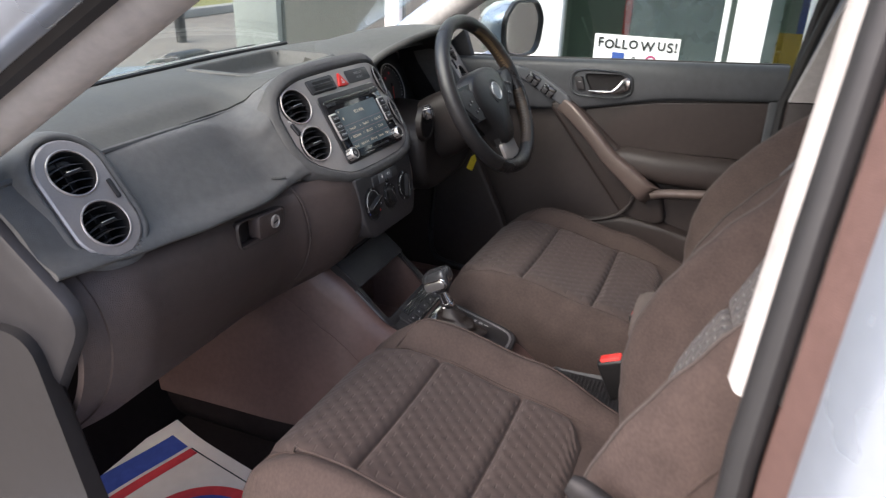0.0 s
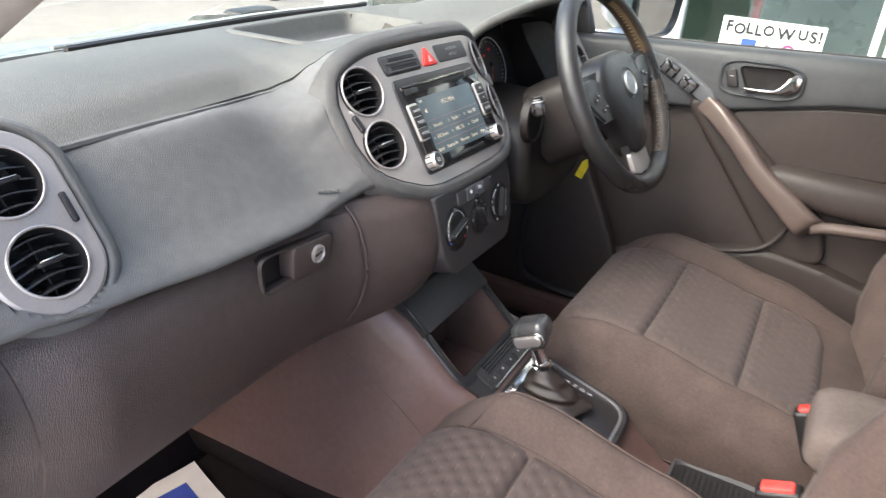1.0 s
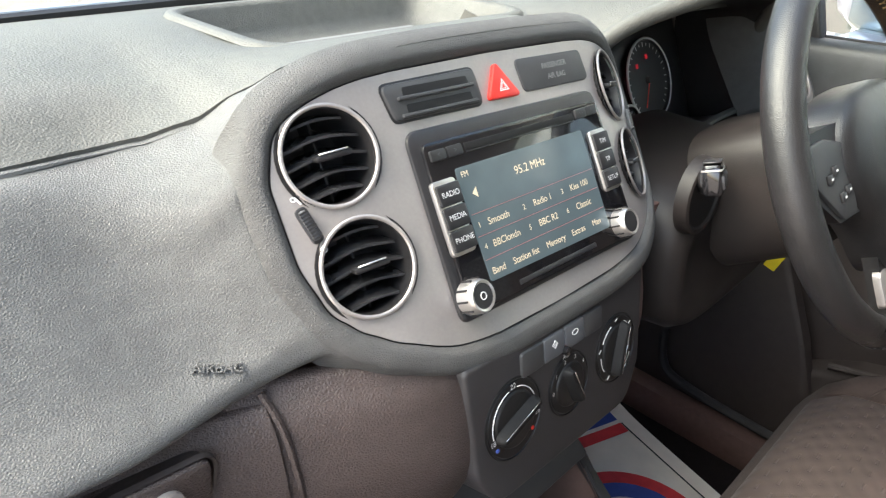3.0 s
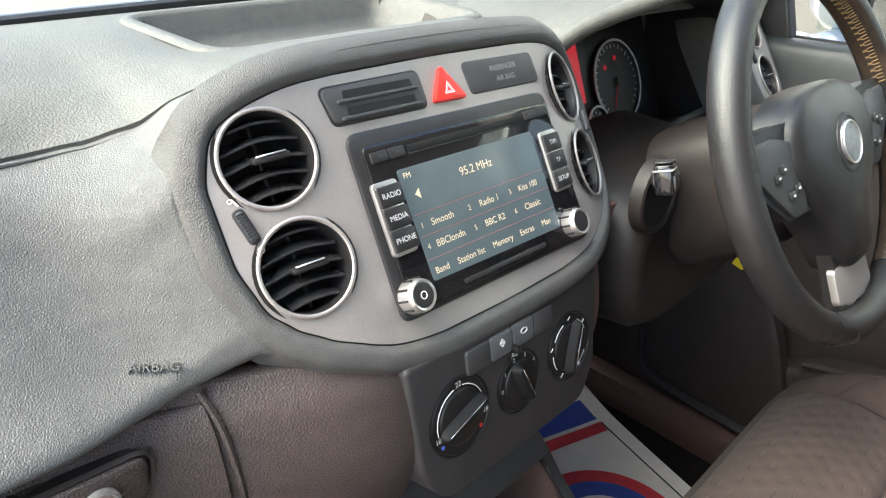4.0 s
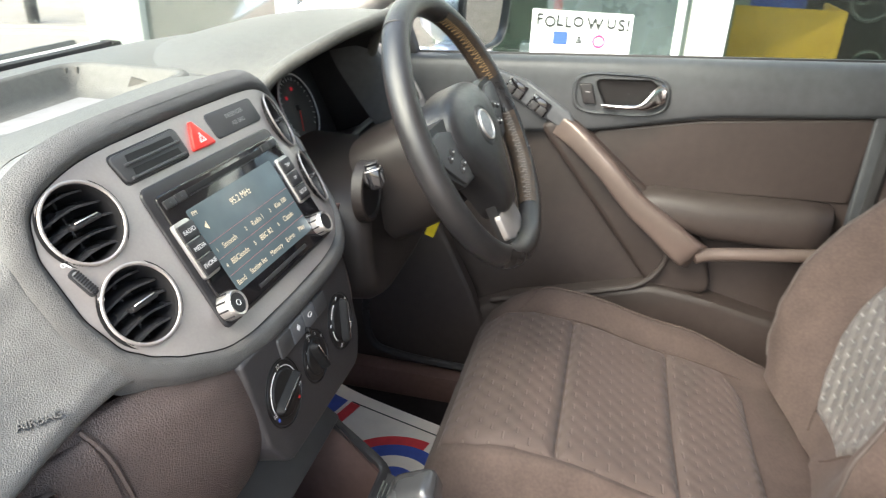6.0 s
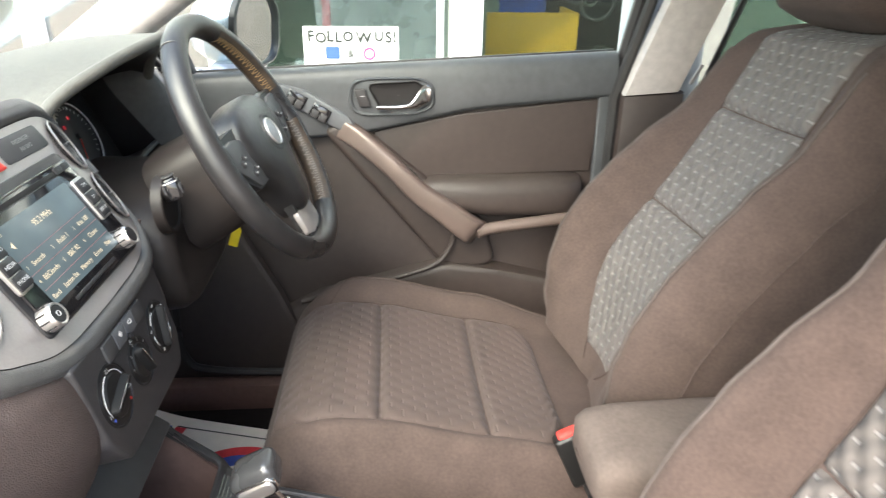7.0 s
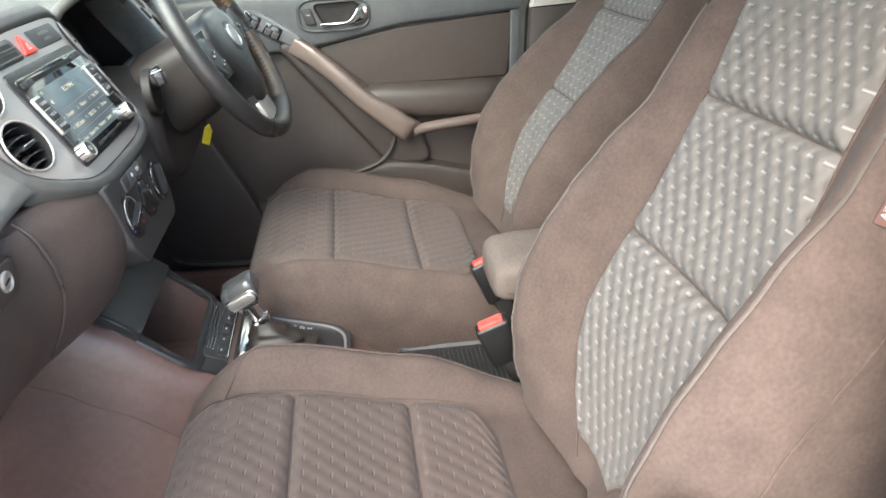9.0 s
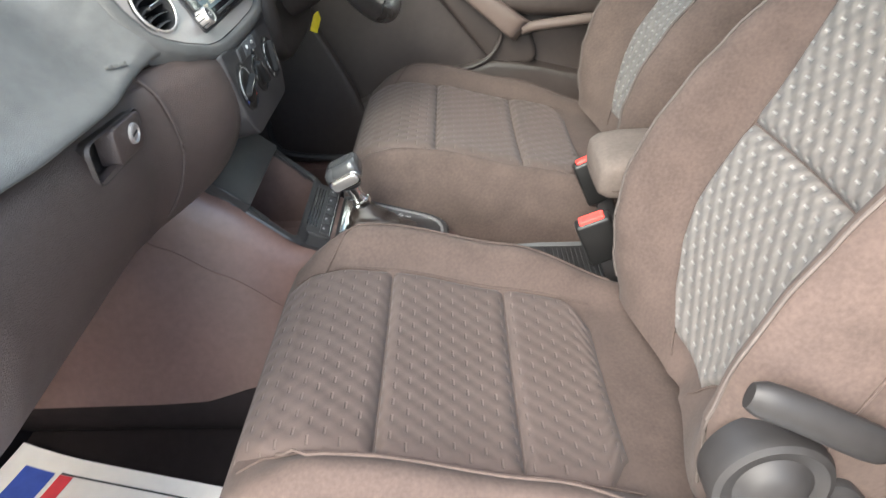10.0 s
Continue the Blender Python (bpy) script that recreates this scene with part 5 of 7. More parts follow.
part("bin_floor", box_at(BIN[0] + 0.003, BIN[1] - 0.003, BIN[2] + 0.003, BIN[3] - 0.003, 0.615, 0.629, 0), M_LOW, console)
for k in range(9):
    part("bin_rib", box_at(BIN[0] + 0.004, BIN[1] - 0.004, BIN[2] + 0.004 + k * 0.0035, BIN[2] + 0.0055 + k * 0.0035, 0.629, 0.631, 0), M_LOW, console)
# sliding lid over the far half of the bin
LIDM = axes((0.010, 0.791, 0.797), (1, 0, 0), (0, 0.78, 0.626), (0, -0.626, 0.78))
part("bin_lid", plate(fillet([(-0.104, -0.036), (0.104, -0.036), (0.104, 0.040), (-0.104, 0.040)], 0.005), 0.010, LIDM @ pose(0, 0, -0.004), 0.002), material("lid_plastic", (0.034, 0.033, 0.033), 0.45, bump=0.2), console, "smooth dark grey bin lid")
part("lid_slot", rbox((0.15, 0.004, 0.003), 0.001, 1, LIDM @ pose(0, 0.033, 0.0055)), M_GLOSS, console)
part("lid_end", rbox((0.005, 0.076, 0.018), 0.0015, 1, LIDM @ pose(-0.107, 0.002, -0.002)), M_BLACK, console)
# switch strip with ribs
SWM = axes((0.026, 0.676, con_top(0.676) + 0.001), (1, 0, 0), (0, 0.90, 0.436), (0, -0.436, 0.9))
strip = part("switch_strip", plate(fillet([(-0.082, -0.022), (0.080, -0.022), (0.080, 0.022), (-0.082, 0.022)], 0.004), 0.006, SWM @ pose(0, 0, -0.003), 0.0015), M_BLACK, console, "black strip of rocker switches")
for k in range(4):
    part("groove", rbox((0.125, 0.0022, 0.001), 0.0004, 1, SWM @ pose(0.0, 0.019 - k * 0.0052, 0.0034)), M_GLOSS, strip)
for k in range(5):
    b = part("switch", rbox((0.026, 0.014, 0.004), 0.0012, 2, SWM @ pose(-0.062 + k * 0.031, -0.011, 0.0035)), M_BLACK, strip)
    part("mark", rbox((0.005, 0.0035, 0.0004), 0.0002, 1, SWM @ pose(-0.062 + k * 0.031, -0.009, 0.0057)), M_MARK, strip)
part("bright_edge", rbox((0.150, 0.0022, 0.003), 0.0008, 1, SWM @ pose(0.0, -0.0205, 0.0030)), M_CHROME, strip, "thin chrome edge")
# gear gate
M_GATE = material("gate_satin", (0.30, 0.30, 0.305), 0.34, metal=0.7, var=0.05)
GZ = 0.690
GT = pose(0, 0.645, 0.687, 14) @ Matrix.Translation((0, -0.645, -GZ))     # the gate slopes down towards the seats
gate = part("gear_gate", plate(fillet([(-0.070, 0.455), (0.072, 0.455), (0.080, 0.645), (-0.074, 0.645)], [0.045, 0.045, 0.012, 0.012]), 0.012, GT @ pose(CX, 0, GZ - 0.010), 0.004), M_BLACK, console, "black gear gate with position letters")
part("gate_frame", loft([[GT @ Vector((CX + p[0] * s, 0.55 + (p[1] - 0.55) * s, z)) for p in fillet([(-0.070, 0.455), (0.072, 0.455), (0.080, 0.645), (-0.074, 0.645)], [0.045, 0.045, 0.012, 0.012])] for s, z in ((1.02, GZ - 0.004), (1.02, GZ + 0.002), (0.98, GZ + 0.0045), (0.92, GZ + 0.0030))], caps=False), M_BLACK, console, "black gate frame")
part("gate_line", loft([[GT @ Vector((CX + p[0] * s, 0.55 + (p[1] - 0.55) * s, z)) for p in fillet([(-0.070, 0.455), (0.072, 0.455), (0.080, 0.645), (-0.074, 0.645)], [0.045, 0.045, 0.012, 0.012])] for s, z in ((0.915, GZ + 0.002), (0.91, GZ + 0.0042), (0.87, GZ + 0.0042), (0.865, GZ + 0.002))], caps=False), M_GATE, console, "satin silver line round the gate")
part("gate_strip", plate(fillet([(-0.060, 0.628), (0.064, 0.628), (0.064, 0.642), (-0.060, 0.642)], 0.003), 0.003, GT @ pose(CX, 0, GZ + 0.002), 0.001), M_CHROME, console)
for k, ch in enumerate("PRNDS"):
    lettering(ch, 0.0110, GT @ pose(CX + 0.050, 0.582 - k * 0.0135, GZ + 0.0028), M_WHITE, gate)
for k, ch in ((0, "+"), (1, "-")):
    lettering(ch, 0.011, GT @ pose(CX + 0.036, 0.556 - k * 0.014, GZ + 0.0028), M_WHITE, gate)
M_GAITER = material("gaiter_leather", (0.018, 0.0135, 0.0115), 0.34, bump=0.35, bump_scale=500, voronoi=True)
M_KNOB = material("knob_lacquer", (0.060, 0.062, 0.064), 0.26, metal=0.35, coat=0.3)
lever = thing("gear_lever", (CX - 0.015, 0.60, GZ), "automatic gear lever with chrome-trimmed black knob and leather gaiter", "gear lever")
base = Vector((CX - 0.006, 0.578, GZ - 0.018))
neck = Vector((CX - 0.002, 0.604, GZ + 0.034))
gait = []
for v in np.linspace(0, 1, 18):
    c = base.lerp(neck, v)
    hw = 0.024 * (1 - v) ** 1.0 + 0.0125
    hl = 0.044 * (1 - v) ** 1.1 + 0.0125
    fold = 1 + 0.11 * math.sin(v * 21 + 1) * (1 - v)
    gait.append([c + Vector((hw * fold * math.copysign(abs(math.cos(a)) ** 0.8, math.cos(a)), hl * fold * (1 + 0.09 * math.sin(4 * a + v * 11)) * math.copysign(abs(math.sin(a)) ** 0.8, math.sin(a)), 0)) for a in np.linspace(0, 2 * math.pi, 29)[:-1]])
part("gaiter", loft(gait), M_GAITER, lever, "creased black leather gaiter", sharp=70)
AX = Vector((-0.06, 0.45, 0.89)).normalized()
KY = AX.cross(Vector((1, 0, 0))).normalized()
KM = axes(neck, KY.cross(AX), KY, AX)
part("collar", lathe([(0.0150, -0.006), (0.0162, -0.002), (0.0155, 0.004), (0.012, 0.006)], KM, 24), M_CHROME, lever, "chrome collar")
part("neck", lathe([(0.0125, 0.004), (0.0108, 0.022), (0.0120, 0.042)], KM, 20), M_CHROME, lever, "chrome neck")
def knob_ring(v, w, l, oy, e=0.36):
    return [KM @ Vector((w * math.copysign(abs(math.cos(a)) ** e, math.cos(a)), oy + l * math.copysign(abs(math.sin(a)) ** e, math.sin(a)), v)) for a in np.linspace(0, 2 * math.pi, 41)[:-1]]


part("knob", loft([knob_ring(*k) for k in ((0.034, 0.0115, 0.0125, -0.006), (0.041, 0.0148, 0.0175, -0.006), (0.048, 0.0190, 0.0250, -0.005), (0.056, 0.0225, 0.0295, -0.005), (0.068, 0.0235, 0.0300, -0.005), (0.076, 0.0225, 0.0285, -0.006), (0.0815, 0.0185, 0.0240, -0.007), (0.0835, 0.012, 0.016, -0.007))]), M_KNOB, lever, "dark grey glossy boxy knob", sharp=50)
part("knob_trim", loft([knob_ring(*k) for k in ((0.0335, 0.0119, 0.0129, -0.006), (0.041, 0.0152, 0.0179, -0.006), (0.0465, 0.0184, 0.0242, -0.0055), (0.0475, 0.0180, 0.0236, -0.0055))], caps=False), M_BLACK, lever, "black lower shell")
BF = axes(KM @ Vector((-0.0208, -0.005, 0.0565)), KY, AX, -(KY.cross(AX)))
part("button_frame", plate(fillet([(-0.027, -0.0125), (0.027, -0.0125), (0.027, 0.0125), (-0.027, 0.0125)], 0.011, 6), 0.005, BF, 0.0018, 3), M_CHROME, lever, "chrome button frame")
part("release_button", plate(fillet([(-0.0235, -0.0092), (0.0235, -0.0092), (0.0235, 0.0092), (-0.0235, 0.0092)], 0.0085, 6), 0.006, BF @ pose(0, 0, 0.002), 0.0025, 3), M_VRING, lever, "satin silver release button")
# ribbed tray between the seats
rib = part("ribbed_tray", box_at(CX - 0.070, CX + 0.070, 0.02, 0.375, 0.570, 0.582, 0.004), M_BLACK, console, "black ribbed tray")
for k in range(39):
    part("rib", box_at(CX - 0.058, CX + 0.058, 0.045 + k * 0.0084, 0.049 + k * 0.0084, 0.581, 0.5845, 0.0008, 1), M_BLACK, rib)
part("tray_edge", loft([[Vector((p[0], p[1], z)) for p in rounded_rect(CX - 0.072, CX + 0.072, 0.02, 0.377, 0.02, g)] for g, z in ((0.002, 0.572), (0.002, 0.586), (-0.002, 0.588), (-0.006, 0.582))], caps=False), M_SLOT, console, "thin dark tray edge")
# armrest
arm = thing("armrest", (CX, 0.05, 0.68), "grey-brown cloth armrest between the front seats", "armrest")
ar = []
for y, w, h, zc in ((0.222, 0.050, 0.020, 0.782), (0.218, 0.062, 0.029, 0.783), (0.205, 0.069, 0.036, 0.784), (0.17, 0.073, 0.040, 0.785), (0.05, 0.075, 0.041, 0.787), (-0.10, 0.075, 0.040, 0.789), (-0.20, 0.072, 0.036, 0.789), (-0.215, 0.06, 0.028, 0.789)):
    ar.append([Vector((CX + w * math.copysign(abs(math.cos(a)) ** 0.5, math.cos(a)), y, zc + h * math.copysign(abs(math.sin(a)) ** 0.55, math.sin(a)))) for a in np.linspace(0, 2 * math.pi, 41)[:-1]])
part("pad", loft(ar), M_ARM, arm, "grey-brown cloth pad", sharp=60)
part("seam", tube([Vector((CX - 0.0752, y, 0.772)) for y in np.linspace(-0.2, 0.16, 10)] + [Vector((CX - 0.070, 0.20, 0.772)), Vector((CX - 0.05, 0.219, 0.772)), Vector((CX + 0.03, 0.222, 0.772))], 0.0012, 6), M_CLOTH, arm)
part("support", box_at(CX - 0.035, CX + 0.035, -0.12, 0.10, 0.575, 0.755, 0.01), M_BLACK, arm)
part("hinge", box_at(CX - 0.055, CX + 0.055, -0.24, -0.18, 0.575, 0.80, 0.015), M_BLACK, arm)


# ---- seat-belt buckles ----
def buckle(x, y, z, lean):
    th = thing("seat_belt_buckle", (x, y, z - 0.09), "black seat-belt buckle with red release button", "buckle", "buckles beside the seats")
    m = pose(x, y, z, -24, lean, 0)
    part("housing", rbox((0.026, 0.056, 0.085), 0.006, 3, m @ pose(0, 0, -0.043)), M_DIAL, th)
    part("release_button", rbox((0.018, 0.040, 0.010), 0.003, 2, m @ pose(0, 0.0, -0.001)), M_REDSOFT, th, "red release button")
    part("button_dip", rbox((0.010, 0.030, 0.0016), 0.0006, 2, m @ pose(-0.001, 0.0, 0.0040)), M_RED, th)
    # near-black bar for the shade in the slot
    part("tongue_slot", rbox((0.0040, 0.034, 0.003), 0.0008, 1, m @ pose(0.0105, 0.0, -0.0008)), M_HOLESHADE, th, "near-black bar for the shaded tongue slot")
    for k in range(3):
        part("moulded_mark", rbox((0.0006, 0.022, 0.0012), 0, 1, m @ pose(-0.0124, 0, -0.03 - k * 0.007)), M_GREYBTN, th)
    part("stalk", rbox((0.010, 0.030, 0.08), 0.004, 2, m @ pose(0, 0, -0.115)), M_BLACK, th)


buckle(-0.103, 0.240, 0.750, -6)
buckle(0.103, 0.212, 0.748, 6)


# ---- steering wheel ----
SWC = Vector((0.352, 0.650, 1.107))
tilt = radians(29)
SN = Vector((0, -math.cos(tilt), math.sin(tilt)))
SU = Vector((0, math.sin(tilt), math.cos(tilt)))
SN = (SN + Vector((-0.06, 0, 0))).normalized()
SX = SU.cross(SN).normalized()
SU = SN.cross(SX)
SM = axes(SWC, SX, SU, SN)
wheel = thing("steering_wheel", tuple(SWC), "black leather three-spoke steering wheel with worn stitching", "steering wheel")
WR = 0.180
part("rim", ring_geo(WR, 0.0162, SM @ pose(0, 0, 0.0), 96, 16, 1.1), M_LEATHER, wheel, "black leather rim")
for a in (118, 62, 242, 298):
    am = radians(a)
    part("rim_seam", ring_geo(0.0166, 0.0008, SM @ axes((WR * math.cos(am), WR * math.sin(am), 0), (math.cos(am), math.sin(am), 0), (0, 0, 1), (-math.sin(am), math.cos(am), 0)), 24, 5, 1.0), M_BLACK, wheel)


def rim_patch(a0, a1, b0, b1, grow):
    """A patch of the rim between two angles round the wheel and two round the rim."""
    P = []
    for a in np.linspace(radians(a0), radians(a1), 40):
        row = []
        for b in np.linspace(radians(b0), radians(b1), 8):
            q = WR + (0.0162 + grow) * math.cos(b)
            row.append(SM @ Vector((q * math.cos(a), q * math.sin(a), (0.0178 + grow) * math.sin(b))))
        P.append(row)
    return P


for a0, a1 in ((12, 62), (-62, -8)):
    part("worn_leather", slab(rim_patch(a0, a1, 120, 215, 0.0006), SM.to_3x3() @ Vector((0, 0, -0.0005))), M_WORN, wheel, "scuffed brown worn leather")
    for k in range(34):
        a = radians(a0 + (a1 - a0) * (k + 0.5) / 34)
        pts = []
        for b in (radians(150), radians(166), radians(182)):
            q = WR + 0.0173 * math.cos(b)
            aa = a + (0.02 if k % 2 else -0.02) * (1 if b > 2.9 else 0)
            pts.append(SM @ Vector((q * math.cos(aa), q * math.sin(aa), 0.0190 * math.sin(b))))
        part("stitch", tube(pts, 0.0006, 5), M_THREAD if a0 > 0 else M_THREADGREY, wheel)
# hub cover
def hub_pt(a):
    c, q = math.cos(a), math.sin(a)
    y = (0.064 if q > 0 else 0.124) * math.copysign(abs(q) ** 0.85, q)
    return 0.094 * math.copysign(abs(c) ** 0.72, c) * (1 - 0.46 * smooth(0.0, -0.09, y)), y


hubp = [hub_pt(a) for a in np.linspace(0, 2 * math.pi, 57)[:-1]]
hub = part("hub_cover", loft([[SM @ Vector((p[0] * s, p[1] * s, d)) for p in hubp] for s, d in ((1.0, -0.030), (1.0, -0.004), (0.985, 0.004), (0.94, 0.0105), (0.84, 0.016), (0.55, 0.021), (0.25, 0.0225))]), M_LEATHER, wheel, "grained black hub cover", sharp=60)
bm_ = SM @ pose(0, 0.000, 0.0222)
part("badge_recess", lathe([(0.030, -0.003), (0.029, 0.0008), (0.0265, 0.001), (0.026, -0.001), (0, -0.001)], bm_, 40, False), M_BLACK, hub)
part("badge", lathe([(0.0215, 0.0), (0.0205, 0.0022), (0.019, 0.0024), (0.0, 0.0024)], bm_, 40, False), M_BADGE, hub, "plain round silver-grey badge")
part("badge_ring", ring_geo(0.0205, 0.0013, bm_ @ pose(0, 0, 0.0024), 40, 6), M_VRING, hub)
part("outer_ring", ring_geo(0.0265, 0.0007, bm_ @ pose(0, 0, 0.0005), 40, 6), M_SLOT, hub)
for s in (-1, 1):
    sp = [(s * 0.060, 0.040), (s * 0.060, -0.046), (s * 0.114, -0.044), (s * 0.168, 0.002), (s * 0.168, 0.042), (s * 0.110, 0.042)]
    part("spoke", loft([[SM @ Vector((p[0], p[1], d)) for p in fillet(sp, 0.008)] for d in (-0.020, 0.000, 0.003)]), M_LEATHER, wheel)
    pod = part("button_pod", plate(fillet([(s * 0.080, -0.043), (s * 0.078, 0.022), (s * 0.120, 0.034), (s * 0.158, 0.034), (s * 0.158, 0.004), (s * 0.112, -0.041)][::s], 0.010), 0.006, SM @ pose(0, 0, 0.001), 0.002), M_SLOT, wheel, "pod of round steering-wheel buttons")
    for bx, by in ((0.127, -0.001), (0.114, 0.004), (0.108, -0.022), (0.095, -0.018)):
        part("button", rbox((0.0105, 0.0095, 0.004), 0.003, 2, SM @ pose(s * bx, by, 0.0080)), M_BLACK, pod)
        part("button_mark", rbox((0.0035, 0.0018, 0.0004), 0, 1, SM @ pose(s * bx, by, 0.0102)), M_WHITE, pod)
for s in (-1, 1):
    lo = [(s * 0.004, -0.070), (s * 0.034, -0.070), (s * 0.036, -0.112), (s * 0.042, -0.170), (s * 0.004, -0.176), (s * 0.004, -0.112)]
    part("lower_spoke", loft([[SM @ Vector((p[0], p[1], d)) for p in fillet(lo, 0.005)] for d in (-0.018, -0.006, -0.003)]), M_LEATHER, wheel)
part("spoke_trim", plate(fillet([(-0.040, -0.116), (0.040, -0.116), (0.043, -0.154), (0.020, -0.160), (-0.020, -0.160), (-0.043, -0.154)], 0.008), 0.008, SM @ pose(0, 0, -0.010), 0.003), M_SILVER, wheel, "satin silver lower spoke trim")
column = thing("steering_column", (0.366, 0.75, 1.03), "dark plastic steering column shroud with stalks", "steering column")
def pw(c):
    return math.copysign(abs(c) ** 0.55, c)


cr = []
for v, w, hu, hd in ((0.0, 0.055, 0.045, 0.055), (0.012, 0.078, 0.056, 0.078), (0.05, 0.086, 0.060, 0.090), (0.12, 0.090, 0.062, 0.095)):
    c = SWC - SN * (0.030 + v) - SU * 0.005
    cr.append([c + Vector((w * pw(math.cos(a)), 0, 0)) + SU * ((hu if math.sin(a) > 0 else hd) * pw(math.sin(a))) for a in np.linspace(0, 2 * math.pi, 41)[:-1]])
part("shroud", loft(cr), M_COWL, column)
cw = []
for y, g in ((0.752, -0.030), (0.748, -0.018), (0.752, -0.008), (0.765, 0.0), (0.80, 0.004), (0.92, 0.006)):
    cw.append([Vector((0.352 + (0.158 + g) * pw(math.cos(a)), y + 0.10 * (z - 1.0), z)) for a in np.linspace(0, 2 * math.pi, 49)[:-1] for z in [0.966 + (0.084 + g) * pw(math.sin(a))]])
part("column_cowl", loft(cw), M_COWL, column, "dark column cowl", sharp=50)
OPEN = axes((0.226, 0.7535, 1.052), (1, 0, 0), (0, 0.1, 1), (0, -1, 0.1))
part("stalk_opening", lathe([(0.040, -0.01), (0.0385, 0.0025), (0.036, 0.0040), (0.033, 0.0030), (0.032, 0.0)], OPEN, 28, False), M_COWL, column)
# shallow near-black dish in place of a deep shaded hole
part("stalk_recess", lathe([(0.0325, 0.0026), (0.031, 0.0012), (0.0, 0.0010)], OPEN, 28, False), M_HOLESHADE, column, "near-black dish for the shaded hole round the stalk")
st = [Vector((0.235, 0.765, 1.064)), Vector((0.222, 0.752, 1.070)), Vector((0.207, 0.742, 1.080)), Vector((0.197, 0.737, 1.085))]
part("indicator_stalk", tube(spline(st, 10), [0.011] * 5 + [0.012, 0.013, 0.013, 0.013, 0.012], 12, flat=1.2), M_BLACK, column)
EM = pose(0.192, 0.735, 1.086, -18, 8, 14)
send = part("stalk_end", rbox((0.021, 0.018, 0.030), 0.004, 2, EM), M_GLOSS, column, "square glossy stalk end")
part("end_plate", rbox((0.016, 0.004, 0.014), 0.002, 2, EM @ pose(0, -0.009, -0.003)), M_SLAT, send)
part("end_ring", rbox((0.022, 0.019, 0.0022), 0.0008, 1, EM @ pose(0, 0, 0.009)), M_VRING, send, "thin bright ring")
part("end_ring", rbox((0.019, 0.016, 0.0018), 0.0008, 1, EM @ pose(0, 0, 0.0165)), M_SLAT, send)
part("wiper_stalk", tube(spline([SWC - SN * 0.07 + Vector((0.07, 0, 0)), SWC - SN * 0.066 + Vector((0.12, 0, 0.0)), SWC - SN * 0.06 + Vector((0.17, 0, -0.01))], 10), 0.011, 12, flat=1.2), M_BLACK, column)
part("adjust_lever", rbox((0.060, 0.020, 0.012), 0.005, 2, pose(0.315, 0.770, 0.893, 0, 12, 0)), M_BLACK, column)
tag = thing("key_tag", (0.50, 0.745, 0.90), "bright yellow plastic key tag hanging from the ignition", "key tag")
part("tag", plate(fillet([(-0.016, -0.035), (0.012, -0.042), (0.018, 0.010), (0.004, 0.036), (-0.010, 0.020)], 0.003), 0.002, pose(0.527, 0.742, 0.882, 90, 0, -62) @ Matrix.Scale(0.62, 4) @ pose(0, 0, 0, 0, 0, -14), 0.0006), M_YELLOW, tag)
part("string", tube([(0.527, 0.742, 0.900), (0.50, 0.75, 0.96), (0.47, 0.755, 0.99)], 0.0016, 6), M_BLACK, tag)


M_TAG = material("woven_tag", (0.075, 0.038, 0.032), 0.9, bump=0.4, bump_scale=1800)


